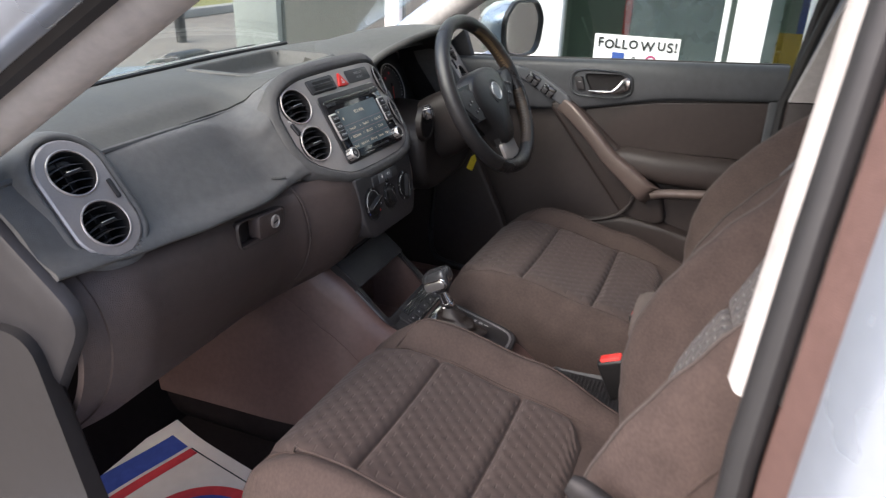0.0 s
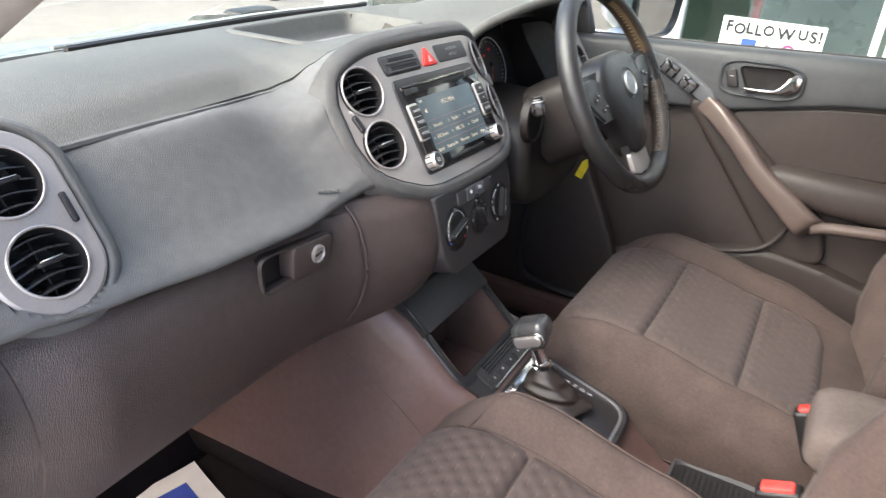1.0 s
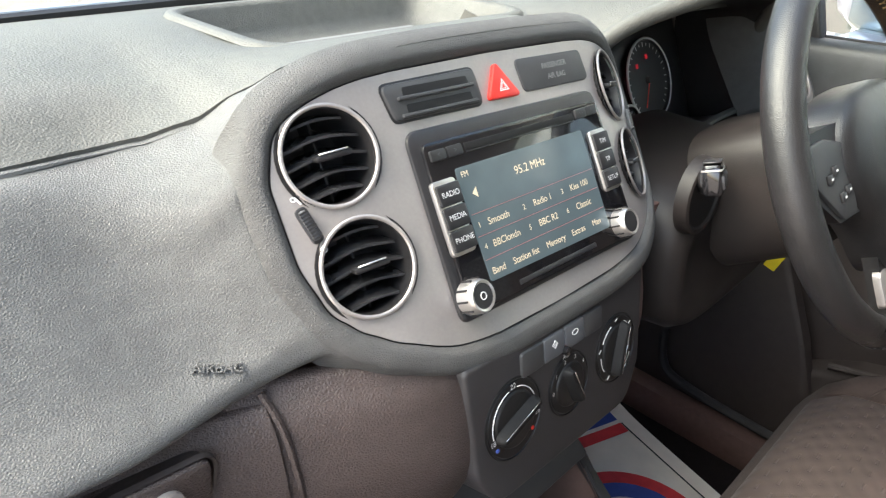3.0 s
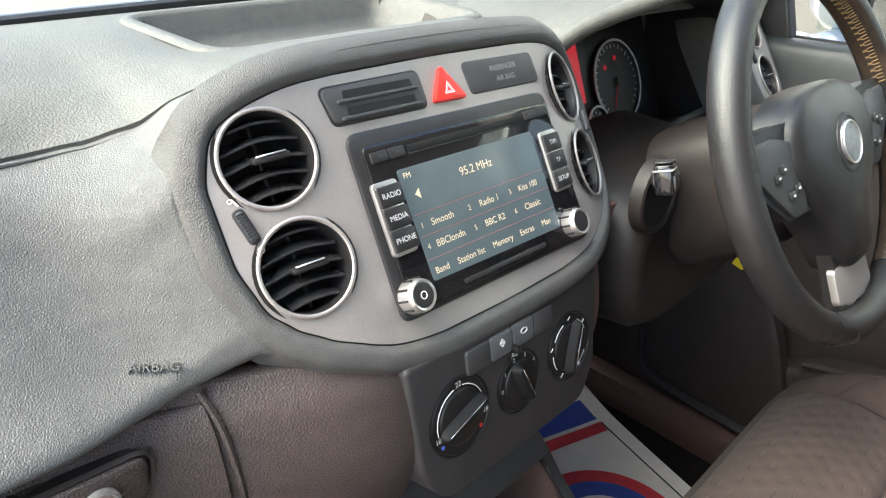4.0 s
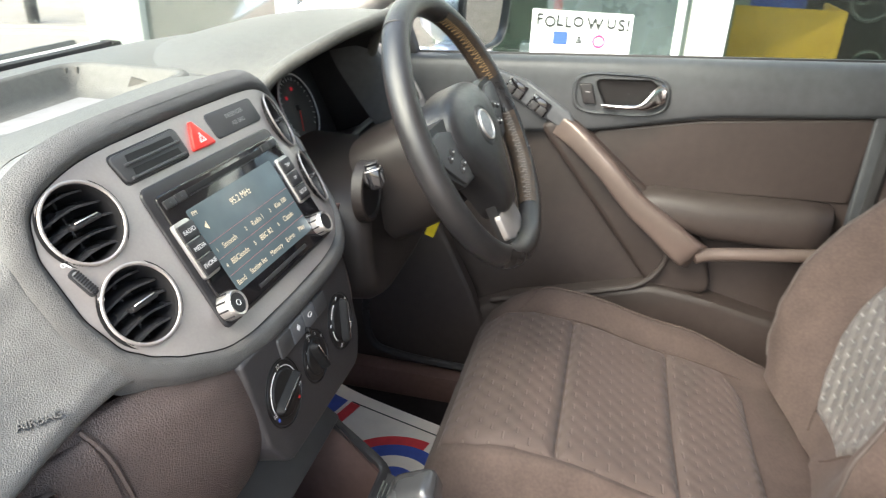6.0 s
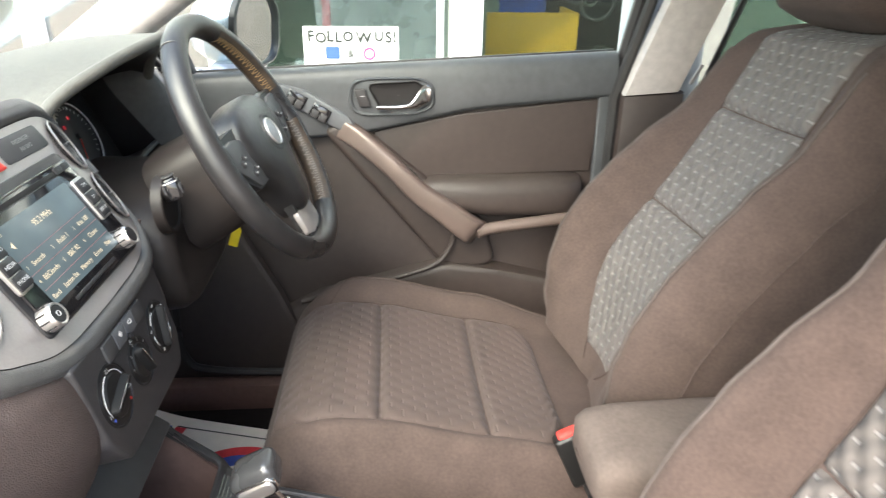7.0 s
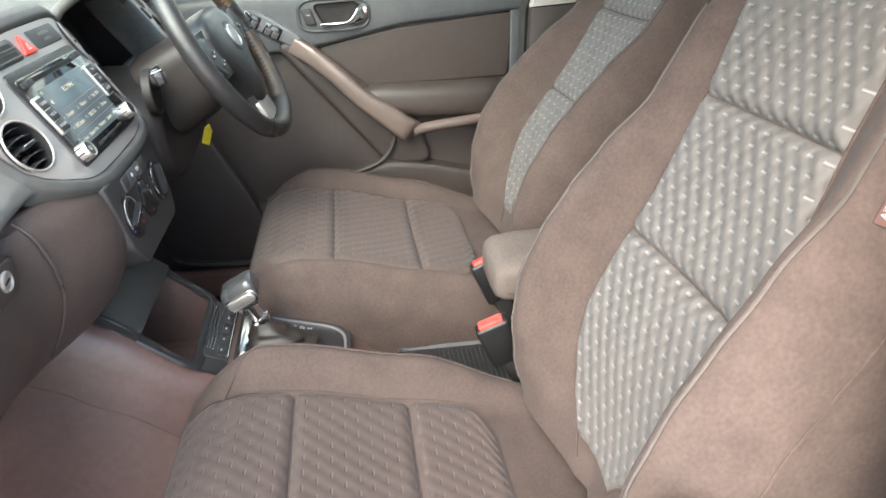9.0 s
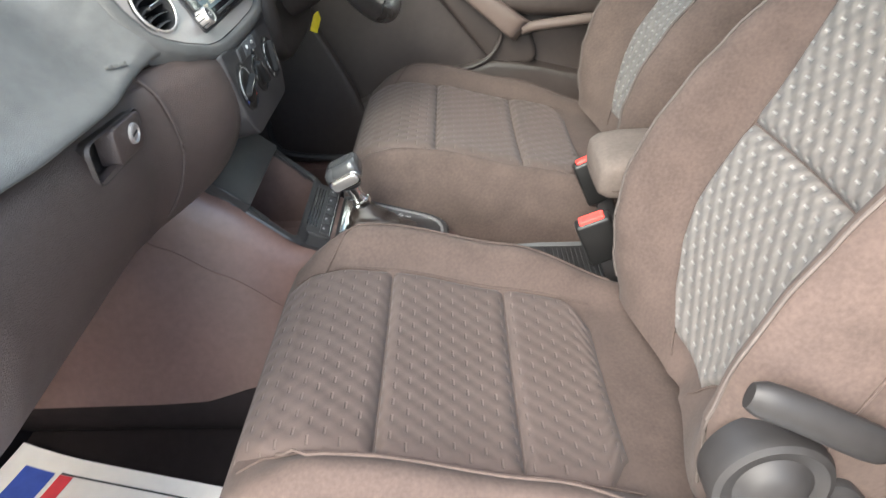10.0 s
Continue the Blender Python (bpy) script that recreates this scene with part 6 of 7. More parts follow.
# ---- seats ----
def front_seat(cx, y0, z0, s, recline, lean, label):
    """A front seat whose front cushion seam lies at (cx, y0, z0); s is the side of the near door, -1 or 1."""
    th = thing("front_seat", (cx, y0 - 0.2, z0), label, "car seat", "front seats")
    O = Vector((cx, y0, z0))
    INS = 0.178

    def bol(x, y):
        """How far the side bolster stands up."""
        a = abs(x)
        if s > 0 and x < 0:
            return 0.010 * smooth(0.19, 0.22, a) * (1 - smooth(0.222, 0.245, a)) * smooth(0.175, 0.03, y)
        k = smooth(INS - 0.008, INS + 0.038, a) - 0.75 * smooth(INS + 0.045, 0.262, a)
        return (0.056 if x * s < 0 else 0.036) * k * smooth(0.175, 0.03, y) * (1 - 0.6 * smooth(-0.18, -0.36, y))

    def zc(x, y):
        base = lerp_list([(-0.44, -0.105), (-0.36, -0.078), (-0.162, -0.036), (0.0, 0.0), (0.07, 0.006), (0.115, -0.002), (0.15, -0.022), (0.172, -0.055), (0.178, -0.09)], y)
        return base + bol(x, y) - 0.010 * max(0, 1 - (x / INS) ** 2) * smooth(0.15, -0.1, y)

    def half_w(y):
        return lerp_list([(-0.36, 0.255), (-0.1, 0.262), (0.08, 0.258), (0.14, 0.248), (0.17, 0.228), (0.179, 0.215)], y)
    rings = []
    for y in list(np.linspace(-0.44, 0.10, 28)) + [0.12, 0.137, 0.15, 0.16, 0.168, 0.174, 0.178]:
        W, ring = half_w(y), []
        bot = -0.228 + 0.07 * smooth(0.10, 0.178, y)
        for u in np.linspace(-1, 1, 49):
            Wi = W - 0.014 if s > 0 and u < 0 else W
            xx = math.copysign(abs(u) ** 0.9, u) * Wi
            drop = 0.05 * max(0, (abs(xx) - (Wi - 0.03)) / 0.03) ** 2
            ring.append((xx, zc(xx, y) - drop))
        walls = []
        for q, zt in ((-1, ring[0][1]), (1, ring[-1][1])):
            Wi = W - 0.014 if s > 0 and q < 0 else W
            walls.append([(q * Wi * k, zt + (bot - zt) * f) for k, f in ((1.015, 0.12), (1.02, 0.3), (1.015, 0.60), (1.005, 0.70), (1.012, 0.74), (0.995, 1.0))])
        full = walls[0][::-1] + ring + walls[1]
        rings.append([O + Vector((x, y, z)) for x, z in full])
    part("cushion", loft(rings), M_CLOTH, th, "dark grey-brown cloth cushion", sharp=65)
    # piping along the bolsters
    for q in ((1,) if s > 0 else (-1, 1)):
        xs = INS + 0.030
        part("bolster_seam", tube([O + Vector((q * (xs + 0.018 - 0.10 * smooth(0.05, 0.15, y)), y, zc(xs + 0.018 - 0.10 * smooth(0.05, 0.15, y), y) + 0.0005)) for y in np.linspace(-0.33, 0.135, 30)], 0.0018, 6), M_CLOTH, th)
        part("insert_seam", tube([O + Vector((q * (INS + 0.001), y, zc(INS + 0.001, y) + 0.001)) for y in np.linspace(-0.29, 0.145, 30)], 0.0016, 6), M_CLOTH, th)

    if s > 0:
        part("skirt_seam", tube([O + Vector((-(half_w(y) - 0.014) * 1.016, y, -0.180 + 0.02 * smooth(0.1, 0.17, y))) for y in np.linspace(-0.34, 0.165, 30)], 0.0020, 6), M_CLOTH, th)

    def panel(name, fn, nrm, us, vs, edge, puff, uvs):
        P, UV, k = [], [], 0
        for v in vs:
            row = []
            for u in us:
                ue = min(u - us[0], us[-1] - u) / edge
                ve = min(v - vs[0], vs[-1] - v) / edge
                h = puff * (1 - max(0, 1 - ue) ** 2.2) * (1 - max(0, 1 - ve) ** 2.2) - 0.0012 * max(max(0, 1 - ue * 3), max(0, 1 - ve * 3))
                row.append(fn(u, v) + nrm * h)
                UV.append((u, v + uvs))
            P.append(row)
        return slab(P, nrm * -0.006), UV + UV
    up = Vector((0, 0.12, 0.99))
    for vs in (np.linspace(0.0015, 0.158, 44), np.linspace(-0.160, -0.0005, 44), np.linspace(-0.285, -0.162, 36)):
        rear = vs[0] < -0.2

        def fn(u, v, rear=rear):
            x = u
            if rear:
                lim = INS - 0.05 * smooth(-0.24, -0.285, v) ** 2
                x = u * lim / INS
            if s > 0 and u < 0:
                x *= 1.14
            if v > 0.10:
                x = x * (1 - 0.10 * smooth(0.10, 0.16, v))
            return O + Vector((x, v, zc(x, v) + 0.001))
        g, UV = panel("insert_panel", fn, up, np.linspace(-INS + 0.001, INS - 0.001, 60), vs, 0.018, 0.0095, 0.0)
        part("insert_panel", g, M_QUILTSEAT, th, "quilted brown-grey cloth insert", uv=UV, sharp=75)
    # backrest, in its own frame: h up the back, d forward
    B0 = O + Vector((0, -0.377 + lean, -0.066))
    ang = radians(recline)
    BH, BD = Vector((0, -math.sin(ang), math.cos(ang))), Vector((0, math.cos(ang), math.sin(ang)))

    def bw(h):
        return lerp_list([(0.0, 0.225), (0.06, 0.246), (0.20, 0.258), (0.34, 0.252), (0.48, 0.236), (0.56, 0.229), (0.62, 0.222), (0.655, 0.210), (0.68, 0.186), (0.695, 0.145), (0.70, 0.11)], h)

    def iw(h):
        return lerp_list([(0.0, 0.020), (0.05, 0.060), (0.10, 0.108), (0.15, 0.138), (0.20, 0.150), (0.30, 0.147), (0.40, 0.138), (0.52, 0.130), (0.64, 0.132), (0.70, 0.105)], h)

    def crest(h):
        return lerp_list([(0.0, 0.035), (0.07, 0.072), (0.12, 0.093), (0.19, 0.106), (0.26, 0.102), (0.33, 0.088), (0.40, 0.068), (0.49, 0.034), (0.60, 0.022), (0.64, 0.008), (0.70, -0.05)], h)

    def dfr(x, h):
        a, i, W = abs(x), iw(h), bw(h)
        xc = 0.81 * W
        lum = 0.018 * math.exp(-((h - 0.20) / 0.13) ** 2) - 0.055 * smooth(0.625, 0.70, h) ** 1.5 - 0.010 * max(0, 1 - (x / i) ** 2)
        k = smooth(i - 0.003, max(xc, i + 0.02), a)
        return lum + (crest(h) - lum) * k - 0.030 * smooth(xc, W, a)
    rings = []
    for h in list(np.linspace(0.0, 0.60, 32)) + [0.62, 0.64, 0.655, 0.67, 0.682, 0.690, 0.696, 0.70]:
        W, front = bw(h), []
        back = -0.165 + 0.06 * smooth(0.60, 0.70, h)
        for u in np.linspace(-1, 1, 49):
            xx = math.copysign(abs(u) ** 0.9, u) * W
            drop = 0.045 * max(0, (abs(xx) - (W - 0.028)) / 0.028) ** 2
            front.append((xx, dfr(xx, h) - drop))
        dz = front[-1][1]
        side = [(W * k, dz + (back - dz) * f) for k, f in ((1.012, 0.15), (1.015, 0.4), (0.99, 0.8), (0.93, 1.0))]
        full = [(-x, d) for x, d in reversed(side)] + front + side
        rings.append([B0 + Vector((x, 0, 0)) + BH * h + BD * d for x, d in full])
    part("backrest", loft(rings), M_CLOTH, th, "dark grey-brown cloth backrest with bolsters", sharp=65)
    for q in (-1, 1):
        part("backrest_seam", tube([B0 + Vector((q * (iw(h) + 0.001), 0, 0)) + BH * h + BD * (dfr(q * iw(h), h) + 0.001) for h in np.linspace(0.02, 0.60, 40)], 0.0016, 6), M_CLOTH, th)
        part("bolster_piping", tube([B0 + Vector((q * 0.83 * bw(h), 0, 0)) + BH * h + BD * (dfr(0.83 * bw(h), h) + 0.0005) for h in np.linspace(0.03, 0.61, 40)], 0.0022, 6), M_PIPING, th)
        part("side_seam", tube([B0 + Vector((q * bw(h) * 1.010, 0, 0)) + BH * h + BD * (dfr(bw(h), h) - 0.058) for h in np.linspace(0.08, 0.56, 36)], 0.0016, 6), M_CLOTH, th)
    for vs in (np.linspace(0.045, 0.317, 56), np.linspace(0.319, 0.510, 44), np.linspace(0.512, 0.694, 46)):
        def fb(u, v):
            x = u * iw(v)
            return B0 + Vector((x, 0, 0)) + BH * v + BD * (dfr(x, v) + 0.001)
        P, UV = [], []
        for v in vs:
            row = []
            for u in np.linspace(-0.985, 0.985, 54):
                ue = (1 - abs(u)) * iw(v) / 0.018
                ve = min(v - vs[0], (vs[-1] - v) if vs[-1] < 0.6 else 1) / 0.018
                hgt = 0.0095 * (1 - max(0, 1 - ue) ** 2.2) * (1 - max(0, 1 - ve) ** 2.2) - 0.0012 * max(max(0, 1 - ue * 3), max(0, 1 - ve * 3))
                row.append(fb(u, v) + BD * hgt)
                UV.append((u * iw(v), v))
            P.append(row)
        part("insert_panel", slab(P, BD * -0.006), M_QUILT_SKYLIT, th, "quilted cloth insert, greyed and its dashes paled for sky light", uv=UV + UV, sharp=75)
    # headrest
    hr = []
    for h, w, d0, d1 in ((0.672, 0.095, -0.080, -0.020), (0.677, 0.124, -0.092, -0.002), (0.692, 0.141, -0.10, 0.010), (0.745, 0.148, -0.105, 0.018), (0.810, 0.145, -0.10, 0.012), (0.848, 0.130, -0.092, -0.004), (0.862, 0.098, -0.078, -0.024), (0.866, 0.055, -0.062, -0.038)):
        c, r = (d0 + d1) / 2, (d1 - d0) / 2
        hr.append([B0 + BH * 0.010 + BD * 0.045 + Vector((w * math.copysign(abs(math.cos(a)) ** 0.6, math.cos(a)), 0, 0)) + BH * h + BD * (c + r * math.copysign(abs(math.sin(a)) ** 0.7, math.sin(a))) for a in np.linspace(0, 2 * math.pi, 41)[:-1]])
    hd = part("headrest", loft(hr), M_CLOTH, th, "dark cloth headrest", sharp=65)
    for q in (-1, 1):
        part("post", tube([B0 + Vector((q * 0.055, 0, 0)) + BH * h + BD * -0.070 for h in (0.62, 0.68, 0.74)], 0.006, 10), M_CHROME, hd, "chrome post")
        part("guide", rbox((0.035, 0.022, 0.008), 0.003, 2, axes(B0 + Vector((q * 0.055, 0, 0)) + BH * 0.694 + BD * -0.070, (1, 0, 0), BD, BH)), M_BLACK, hd)
    # airbag tag on the outer bolster
    tz = (Vector((s * 0.80, 0, 0)) + BD * 0.60).normalized()
    if s < 0:
        ta, tb = (B0 - Vector((x, 0, 0)) + BH * 0.495 + BD * dfr(x, 0.495) for x in (0.212, 0.224))
        tz = (ta - tb).normalized().cross(BH).normalized()
        tz = tz if tz.x < 0 else -tz
        tc = (ta + tb) / 2 + tz * 0.002
    else:
        tc = B0 + Vector((s * 0.247, 0, 0)) + BH * 0.545 + BD * 0.020
    tg = axes(tc, BH, tz.cross(BH), tz)
    t_ = part("airbag_tag", rbox((0.040, 0.011, 0.002), 0.0006, 1, tg), M_TAG if s < 0 else M_MARK, th, "small woven tag")
    lettering("AIRBAG", 0.0082, tg @ pose(0, 0, 0.0013), M_MARK if s < 0 else M_SLOT, t_)
    # recliner wheel and height lever on the outer side
    if s < 0:
        side = part("side_trim", plate(fillet([(-0.46, -0.19), (0.10, -0.19), (0.12, -0.15), (-0.16, -0.13), (-0.30, -0.05), (-0.36, 0.05), (-0.44, 0.05), (-0.50, -0.02)], 0.03), 0.026, axes(O + Vector((s * 0.240, 0, 0)), (0, 1, 0), (0, 0, 1), (s, 0, 0)), 0.008), M_BLACK, th, "dark plastic seat side trim")
    rm = axes(O + Vector((s * 0.250, -0.368, 0.050)), (0, -s, 0), (0, 0, 1), (s, 0, 0))
    if s < 0:
        part("recliner_wheel", lathe([(0.056, -0.02), (0.057, 0.010), (0.054, 0.018), (0.048, 0.021), (0.036, 0.017), (0.033, 0.019), (0.028, 0.026), (0.017, 0.031), (0.0, 0.032)], rm, 40, False), M_RECL, th, "large dark grey recliner wheel")
    LV = spline([O + Vector((s * 0.272, -0.322, 0.166)), O + Vector((s * 0.279, -0.357, 0.155)), O + Vector((s * 0.281, -0.407, 0.130)), O + Vector((s * 0.277, -0.452, 0.104))], 12)
    if s < 0:
        part("folding_lever", tube(LV, [0.009, 0.0125, 0.013, 0.013, 0.013, 0.013, 0.013, 0.013, 0.013, 0.013, 0.012, 0.008], 14, flat=1.35), M_RECL, th, "dark grey plastic lever")
    part("base_trim", box_at(cx - 0.235, cx + 0.235, y0 - 0.36, y0 + 0.10, z0 - 0.26, z0 - 0.17, 0.02), M_CLOTH, th)
    for q in (-1, 1):
        part("rail", box_at(cx + q * 0.19 - 0.02, cx + q * 0.19 + 0.02, y0 - 0.40, y0 + 0.14, 0.38, z0 - 0.24, 0.006), M_BLACK, th)
    th.rotation_euler = (0, radians(3.0), 0)
    return th


front_seat(-0.360, 0.540, 0.718, -1, 19.5, 0.006, "dark grey-brown cloth passenger seat with quilted inserts")
front_seat(0.338, 0.480, 0.742, 1, 28.0, 0.022, "dark grey-brown cloth driver's seat behind the steering wheel")

# ---- driver's door ----
door = thing("driver_door", (0.80, 0.4, 0.45), "closed driver's door with dark panel, armrest and pull handle", "car door")
DM = axes((0.80, 0, 0), (0, 1, 0), (0, 0, 1), (-1, 0, 0))     # a door plane: along the car, up, inwards


def on_door(poly, x_out, x_in, bev=0.006, seg=3):
    return plate(poly, x_out - x_in, axes((x_out, 0, 0), (0, 1, 0), (0, 0, 1), (-1, 0, 0)), bev, seg)


part("outer_skin", on_door(fillet([(-0.01, 0.36), (0.98, 0.36), (1.02, 0.95), (0.95, 1.12), (-0.01, 1.13)], 0.03), 0.87, 0.80, 0.01), M_BODY, door, "silver-blue door skin")
part("base_panel", on_door(fillet([(-0.008, 0.44), (0.80, 0.44), (0.95, 1.05), (-0.008, 1.12)], 0.03), 0.80, 0.775, 0.006), M_DOORLOW, door)
cap_pts = []
for y in np.linspace(-0.012, 0.92, 30):
    zt = 1.168 - 0.052 * y
    zl = 1.081 - 0.085 * y - 0.03 * smooth(0.25, 0.55, y)
    cap_pts.append(spline([(0.80, y, zt - 0.012), (0.790, y, zt), (0.768, y, zt - 0.002), (0.756, y, zt - 0.018), (0.752, y, (zt + zl) / 2), (0.754, y, zl + 0.008), (0.762, y, zl), (0.785, y, zl)], 22))
part("upper_trim", slab(cap_pts, (0.006, 0, -0.004)), M_DOORTOP, door, "dark soft-touch upper trim", sharp=60)
part("window_seal", tube([Vector((0.795, y, 1.168 - 0.052 * y - 0.002)) for y in np.linspace(-0.01, 0.9, 20)], 0.006, 6), M_RUBBER, door)
part("cloth_insert", on_door(fillet([(0.022, 0.915), (0.40, 0.905), (0.50, 1.005), (0.30, 1.045), (0.012, 1.075)], 0.012), 0.776, 0.767, 0.005), M_DOORLOW, door, "dark leathercloth insert")
# armrest
ap = []
for y, w, h in ((0.045, 0.03, 0.038), (0.05, 0.045, 0.042), (0.09, 0.055, 0.046), (0.25, 0.058, 0.044), (0.36, 0.056, 0.034), (0.40, 0.045, 0.022), (0.412, 0.02, 0.010)):
    zc_ = 0.868 + 0.012 * (y > 0.3)
    ap.append([Vector((0.772 - max(0, w * math.copysign(abs(math.cos(a)) ** 0.6, math.cos(a))) + (0.004 if math.cos(a) <= 0 else 0), y, zc_ + h * math.copysign(abs(math.sin(a)) ** 0.7, math.sin(a)))) for a in np.linspace(-math.pi, math.pi, 33)[:-1]])
part("armrest_pad", loft(ap), M_DOORLOW, door, "padded armrest", sharp=60)
part("armrest_trim", tube(spline([(0.722, 0.045, 0.828), (0.716, 0.15, 0.818), (0.712, 0.24, 0.808), (0.705, 0.275, 0.800)], 14), 0.013, 10, flat=1.0), M_PULL, door, "satin lacquered strip")
# diagonal pull handle
ph = spline([(0.752, 0.560, 1.030), (0.735, 0.520, 1.012), (0.718, 0.46, 0.965), (0.710, 0.40, 0.905), (0.706, 0.34, 0.860), (0.706, 0.292, 0.822), (0.722, 0.270, 0.806)], 30)
pr = []
for i, p in enumerate(ph):
    v = i / 29
    d = (ph[min(i + 1, 29)] - ph[max(i - 1, 0)]).normalized()
    wide = 0.020 + 0.009 * smooth(0.35, 0.9, v)
    side_ = d.cross(Vector((-1, 0, 0))).normalized()
    thick = 0.008 + 0.010 * smooth(0.0, 0.2, v) * (1 - smooth(0.85, 1, v))
    p = p + Vector((0, 0, -0.012))
    pr.append([p + side_ * (wide * math.copysign(abs(math.cos(a)) ** 0.45, math.cos(a))) + Vector((-1, 0, 0)) * (thick * math.copysign(abs(math.sin(a)) ** 0.45, math.sin(a))) for a in np.linspace(0, 2 * math.pi, 25)[:-1]])
part("pull_handle", loft(pr), M_PULL, door, "satin bronze-grey pull handle", sharp=60)
part("pull_backing", on_door(fillet([(0.60, 1.02), (0.53, 1.035), (0.25, 0.80), (0.22, 0.70), (0.34, 0.70)], 0.03), 0.778, 0.745, 0.012), M_DOORLOW, door)
# lower pocket
part("lower_pocket", on_door(fillet([(0.06, 0.46), (0.74, 0.46), (0.70, 0.60), (0.62, 0.640), (0.34, 0.715), (0.22, 0.70), (0.06, 0.66)], 0.03), 0.778, 0.725, 0.014), M_DOORLOW, door)
part("pocket_lip", tube(spline([(0.728, 0.66, 0.632), (0.726, 0.55, 0.660), (0.726, 0.44, 0.690), (0.728, 0.365, 0.716), (0.733, 0.330, 0.755), (0.740, 0.318, 0.800)], 20), 0.006, 8), M_DOORLOW, door)
part("rear_edge", on_door([(-0.008, 0.46), (0.012, 0.46), (0.020, 1.08), (-0.006, 1.085)], 0.778, 0.762, 0.004), M_DOORTOP, door)
part("weatherstrip", tube(spline([(0.705, 0.915, 0.80), (0.702, 0.922, 0.70), (0.700, 0.930, 0.58), (0.700, 0.918, 0.505), (0.700, 0.870, 0.478), (0.700, 0.70, 0.466), (0.700, 0.20, 0.460)], 40), 0.009, 8), M_RUBBER, door, "black rubber door seal")
# door handle
hb = []
for k in range(48):
    c, q = math.cos(k * math.pi / 24), math.sin(k * math.pi / 24)
    e = 0.62 if c < 0 else 0.42
    hb.append((0.4515 + 0.0840 * math.copysign(abs(c) ** e, c) + 0.10 * 0.036 * q, 1.0835 + 0.0365 * math.copysign(abs(q) ** 0.62, q) - 0.004 * c))
hc = Vector((0, 0.450, 1.083))
part("handle_bezel", loft([[Vector((x, hc.y + (p[0] - hc.y) * s_, hc.z + (p[1] - hc.z) * s_ * (1 if s_ > 0.95 else s_))) for p in hb] for s_, x in ((1.05, 0.757), (1.035, 0.749), (1.00, 0.7465), (0.96, 0.7475), (0.945, 0.752))], caps=False), M_DOORTOP, door, "dark raised handle surround")
part("handle_plate", on_door([(hc.y + (p[0] - hc.y) * 0.95, hc.z + (p[1] - hc.z) * 0.92) for p in hb], 0.757, 0.7515, 0.001), M_DOORTOP, door)
# the cup is shallow; its near-black colour stands in for shade
cup = fillet([(0.384, 1.064), (0.474, 1.058), (0.500, 1.108), (0.402, 1.113), (0.384, 1.100)], 0.010)
cc = Vector((0, 0.438, 1.086))
part("handle_cup", loft([[Vector((x, cc.y + (p[0] - cc.y) * s_, cc.z + (p[1] - cc.z) * s_)) for p in cup] for s_, x in ((1.05, 0.7495), (1.02, 0.7480), (0.98, 0.7500), (0.90, 0.7508), (0.4, 0.7509), (0.02, 0.7509))], caps=False), M_DIAL, door, "shallow recess behind the lever, near-black for its shade")
lv = []
for v in np.linspace(0, 1, 22):
    c = Vector((0.742 - 0.016 * math.sin(math.pi * min(1, v * 1.1)), 0.482 - 0.108 * v, 1.063 + 0.010 * v + 0.018 * smooth(0.60, 0.95, v)))
    hh = 0.0042 + 0.0160 * smooth(0.55, 0.90, v) - 0.006 * smooth(0.92, 1.0, v)
    lv.append([c + Vector((-0.0045 * math.cos(a), 0, hh * math.sin(a))) for a in np.linspace(0, 2 * math.pi, 15)[:-1]])
part("door_lever", loft(lv), M_CHROME, door, "satin chrome release lever", sharp=60)
part("lock_switch", on_door(fillet([(0.493, 1.063), (0.516, 1.062), (0.528, 1.098), (0.505, 1.100)], 0.004), 0.755, 0.7455, 0.002), M_BLACK, door)
part("lock_mark", on_door([(0.506, 1.084), (0.514, 1.084), (0.515, 1.086), (0.507, 1.086)], 0.7460, 0.7450, 0), M_MARK, door)
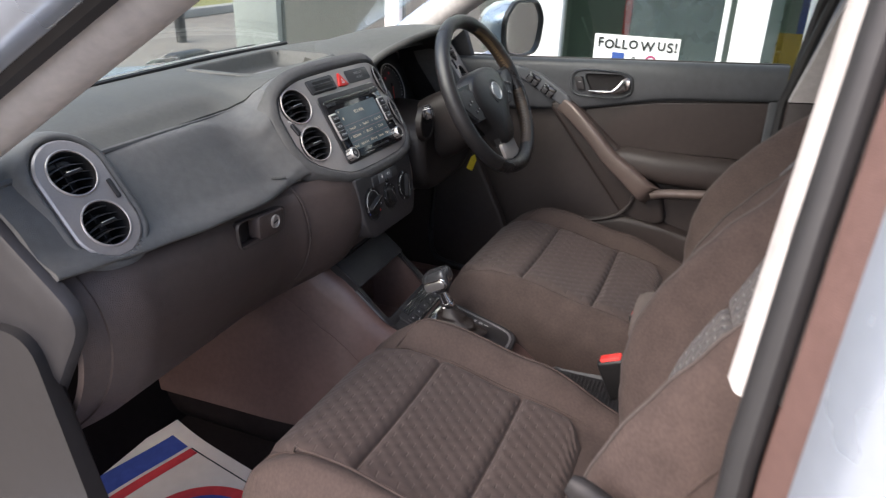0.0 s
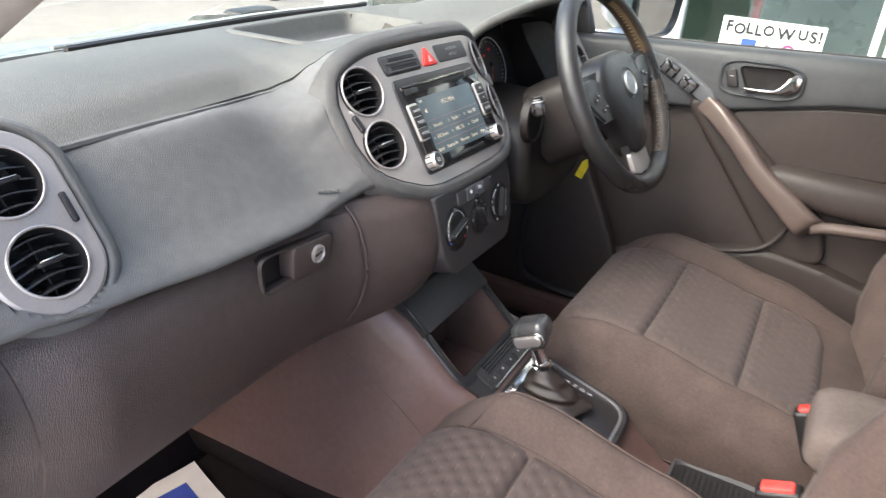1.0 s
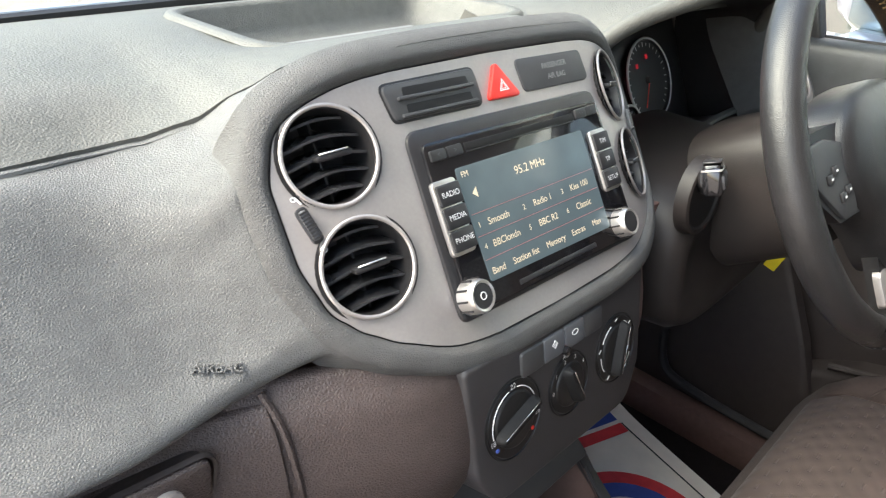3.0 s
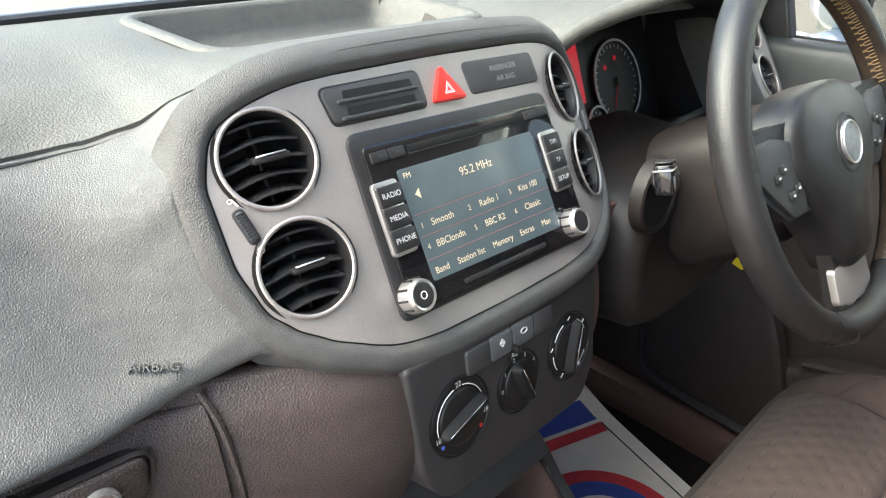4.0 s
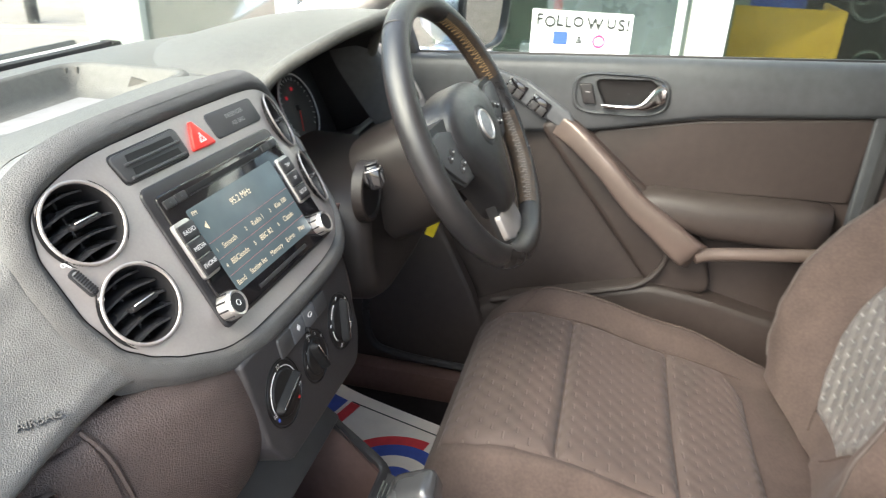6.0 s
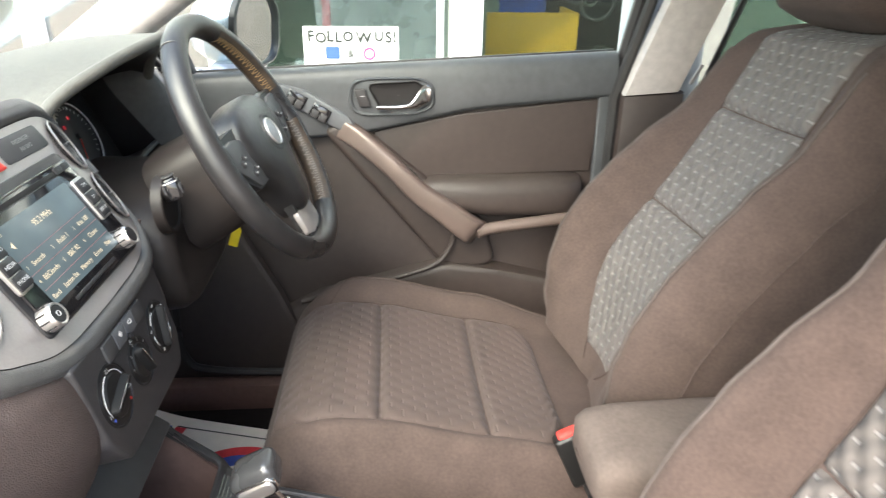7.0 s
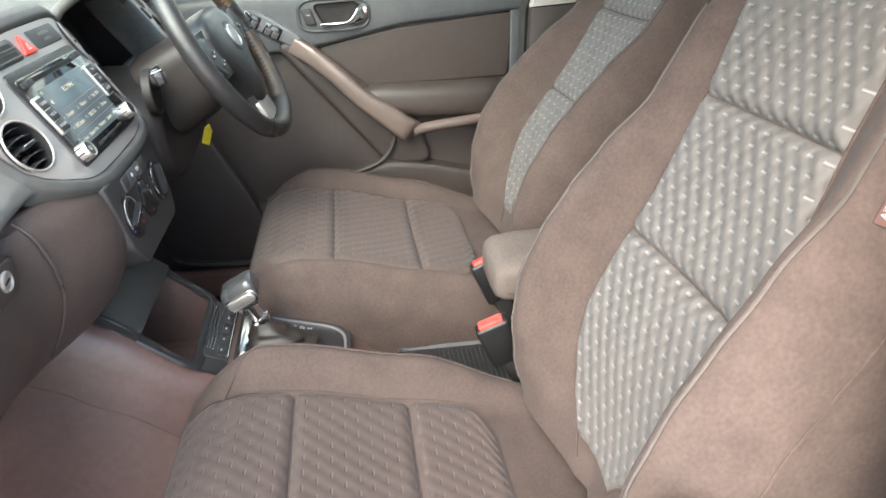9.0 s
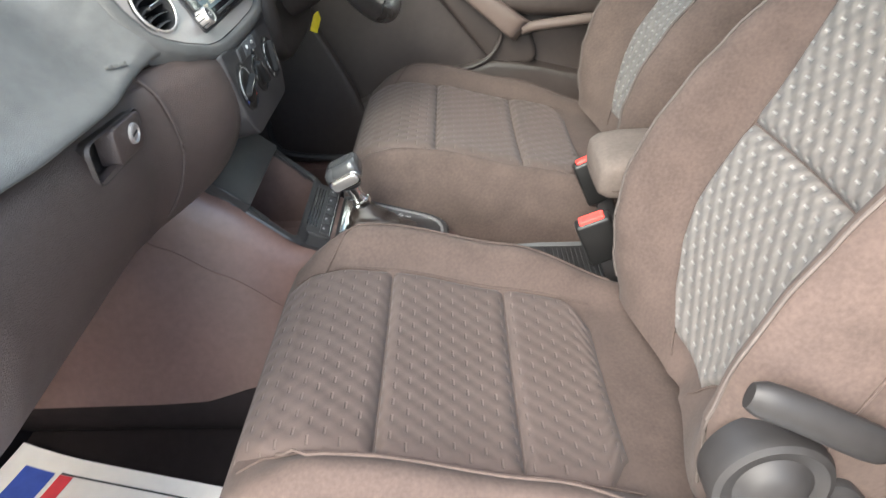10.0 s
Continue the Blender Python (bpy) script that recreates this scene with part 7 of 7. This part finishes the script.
# window switches on a sloping pod
sw = part("switch_pod", on_door(fillet([(0.525, 1.022), (0.545, 1.008), (0.70, 1.090), (0.705, 1.118), (0.62, 1.096), (0.54, 1.045)], 0.010), 0.775, 0.742, 0.006), M_POD, door, "grey window switch pod")
for k in range(2):
    pm = axes((0.741, 0.596 + k * 0.046, 1.053 + k * 0.028), (0, 0.854, 0.52), (0.10, -0.517, 0.850), (-0.995, -0.052, 0.085))
    part("switch_well", rbox((0.040, 0.028, 0.004), 0.002, 2, pm), M_GLOSS, sw)
    for j in (-1, 1):
        part("window_switch", rbox((0.015, 0.016, 0.006), 0.002, 2, pm @ pose(j * 0.009, -0.006, 0.002, 8)), M_SLOT, sw)
dg = part("side_glass", slab([[(0.800 - 0.15 * v, y, 1.14 + 0.46 * v) for v in np.linspace(0, 1, 4)] for y in np.linspace(-0.03, 0.82, 6)], (0.004, 0, 0.0)), M_GLASS, door)
dg.visible_shadow = False
part("window_frame", tube([(0.80, -0.03, 1.12), (0.74, -0.05, 1.32), (0.655, -0.09, 1.585)], 0.016, 8), M_RUBBER, door)
part("mirror_sail", on_door([(0.83, 1.09), (0.98, 1.05), (0.96, 1.12), (0.87, 1.20)], 0.80, 0.775, 0.006), M_BLACK, door)
# door mirror
mir = thing("door_mirror", (0.95, 0.80, 1.13), "silver-blue door mirror with dark rim", "door mirror")
MM = axes((1.00, 0.757, 1.183), (0.96, -0.28, 0), (0, 0, 1), (-0.28, -0.96, 0))
mo = fillet([(-0.118, -0.062), (-0.02, -0.080), (0.085, -0.075), (0.105, 0.030), (0.060, 0.085), (-0.07, 0.088), (-0.122, 0.040)], 0.06, 6)
part("shell", loft([[MM @ Vector((p[0] * s_, p[1] * s_, d)) for p in mo] for s_, d in ((0.35, -0.125), (0.70, -0.11), (0.92, -0.07), (1.03, -0.02), (1.04, 0.004))]), M_BODY, mir, "silver-blue painted shell")
part("rim", loft([[MM @ Vector((p[0] * s_, p[1] * s_, d)) for p in mo] for s_, d in ((1.04, 0.003), (1.03, 0.016), (0.96, 0.018), (0.92, 0.006))], caps=False), M_BLACK, mir)
part("mirror_glass", plate([(p[0] * 0.95, p[1] * 0.95) for p in mo], 0.003, MM @ pose(0, 0, 0.005), 0), M_MIRROR, mir)
part("stem", box_at(0.82, 0.94, 0.77, 0.84, 1.08, 1.13, 0.02), M_BODY, mir)
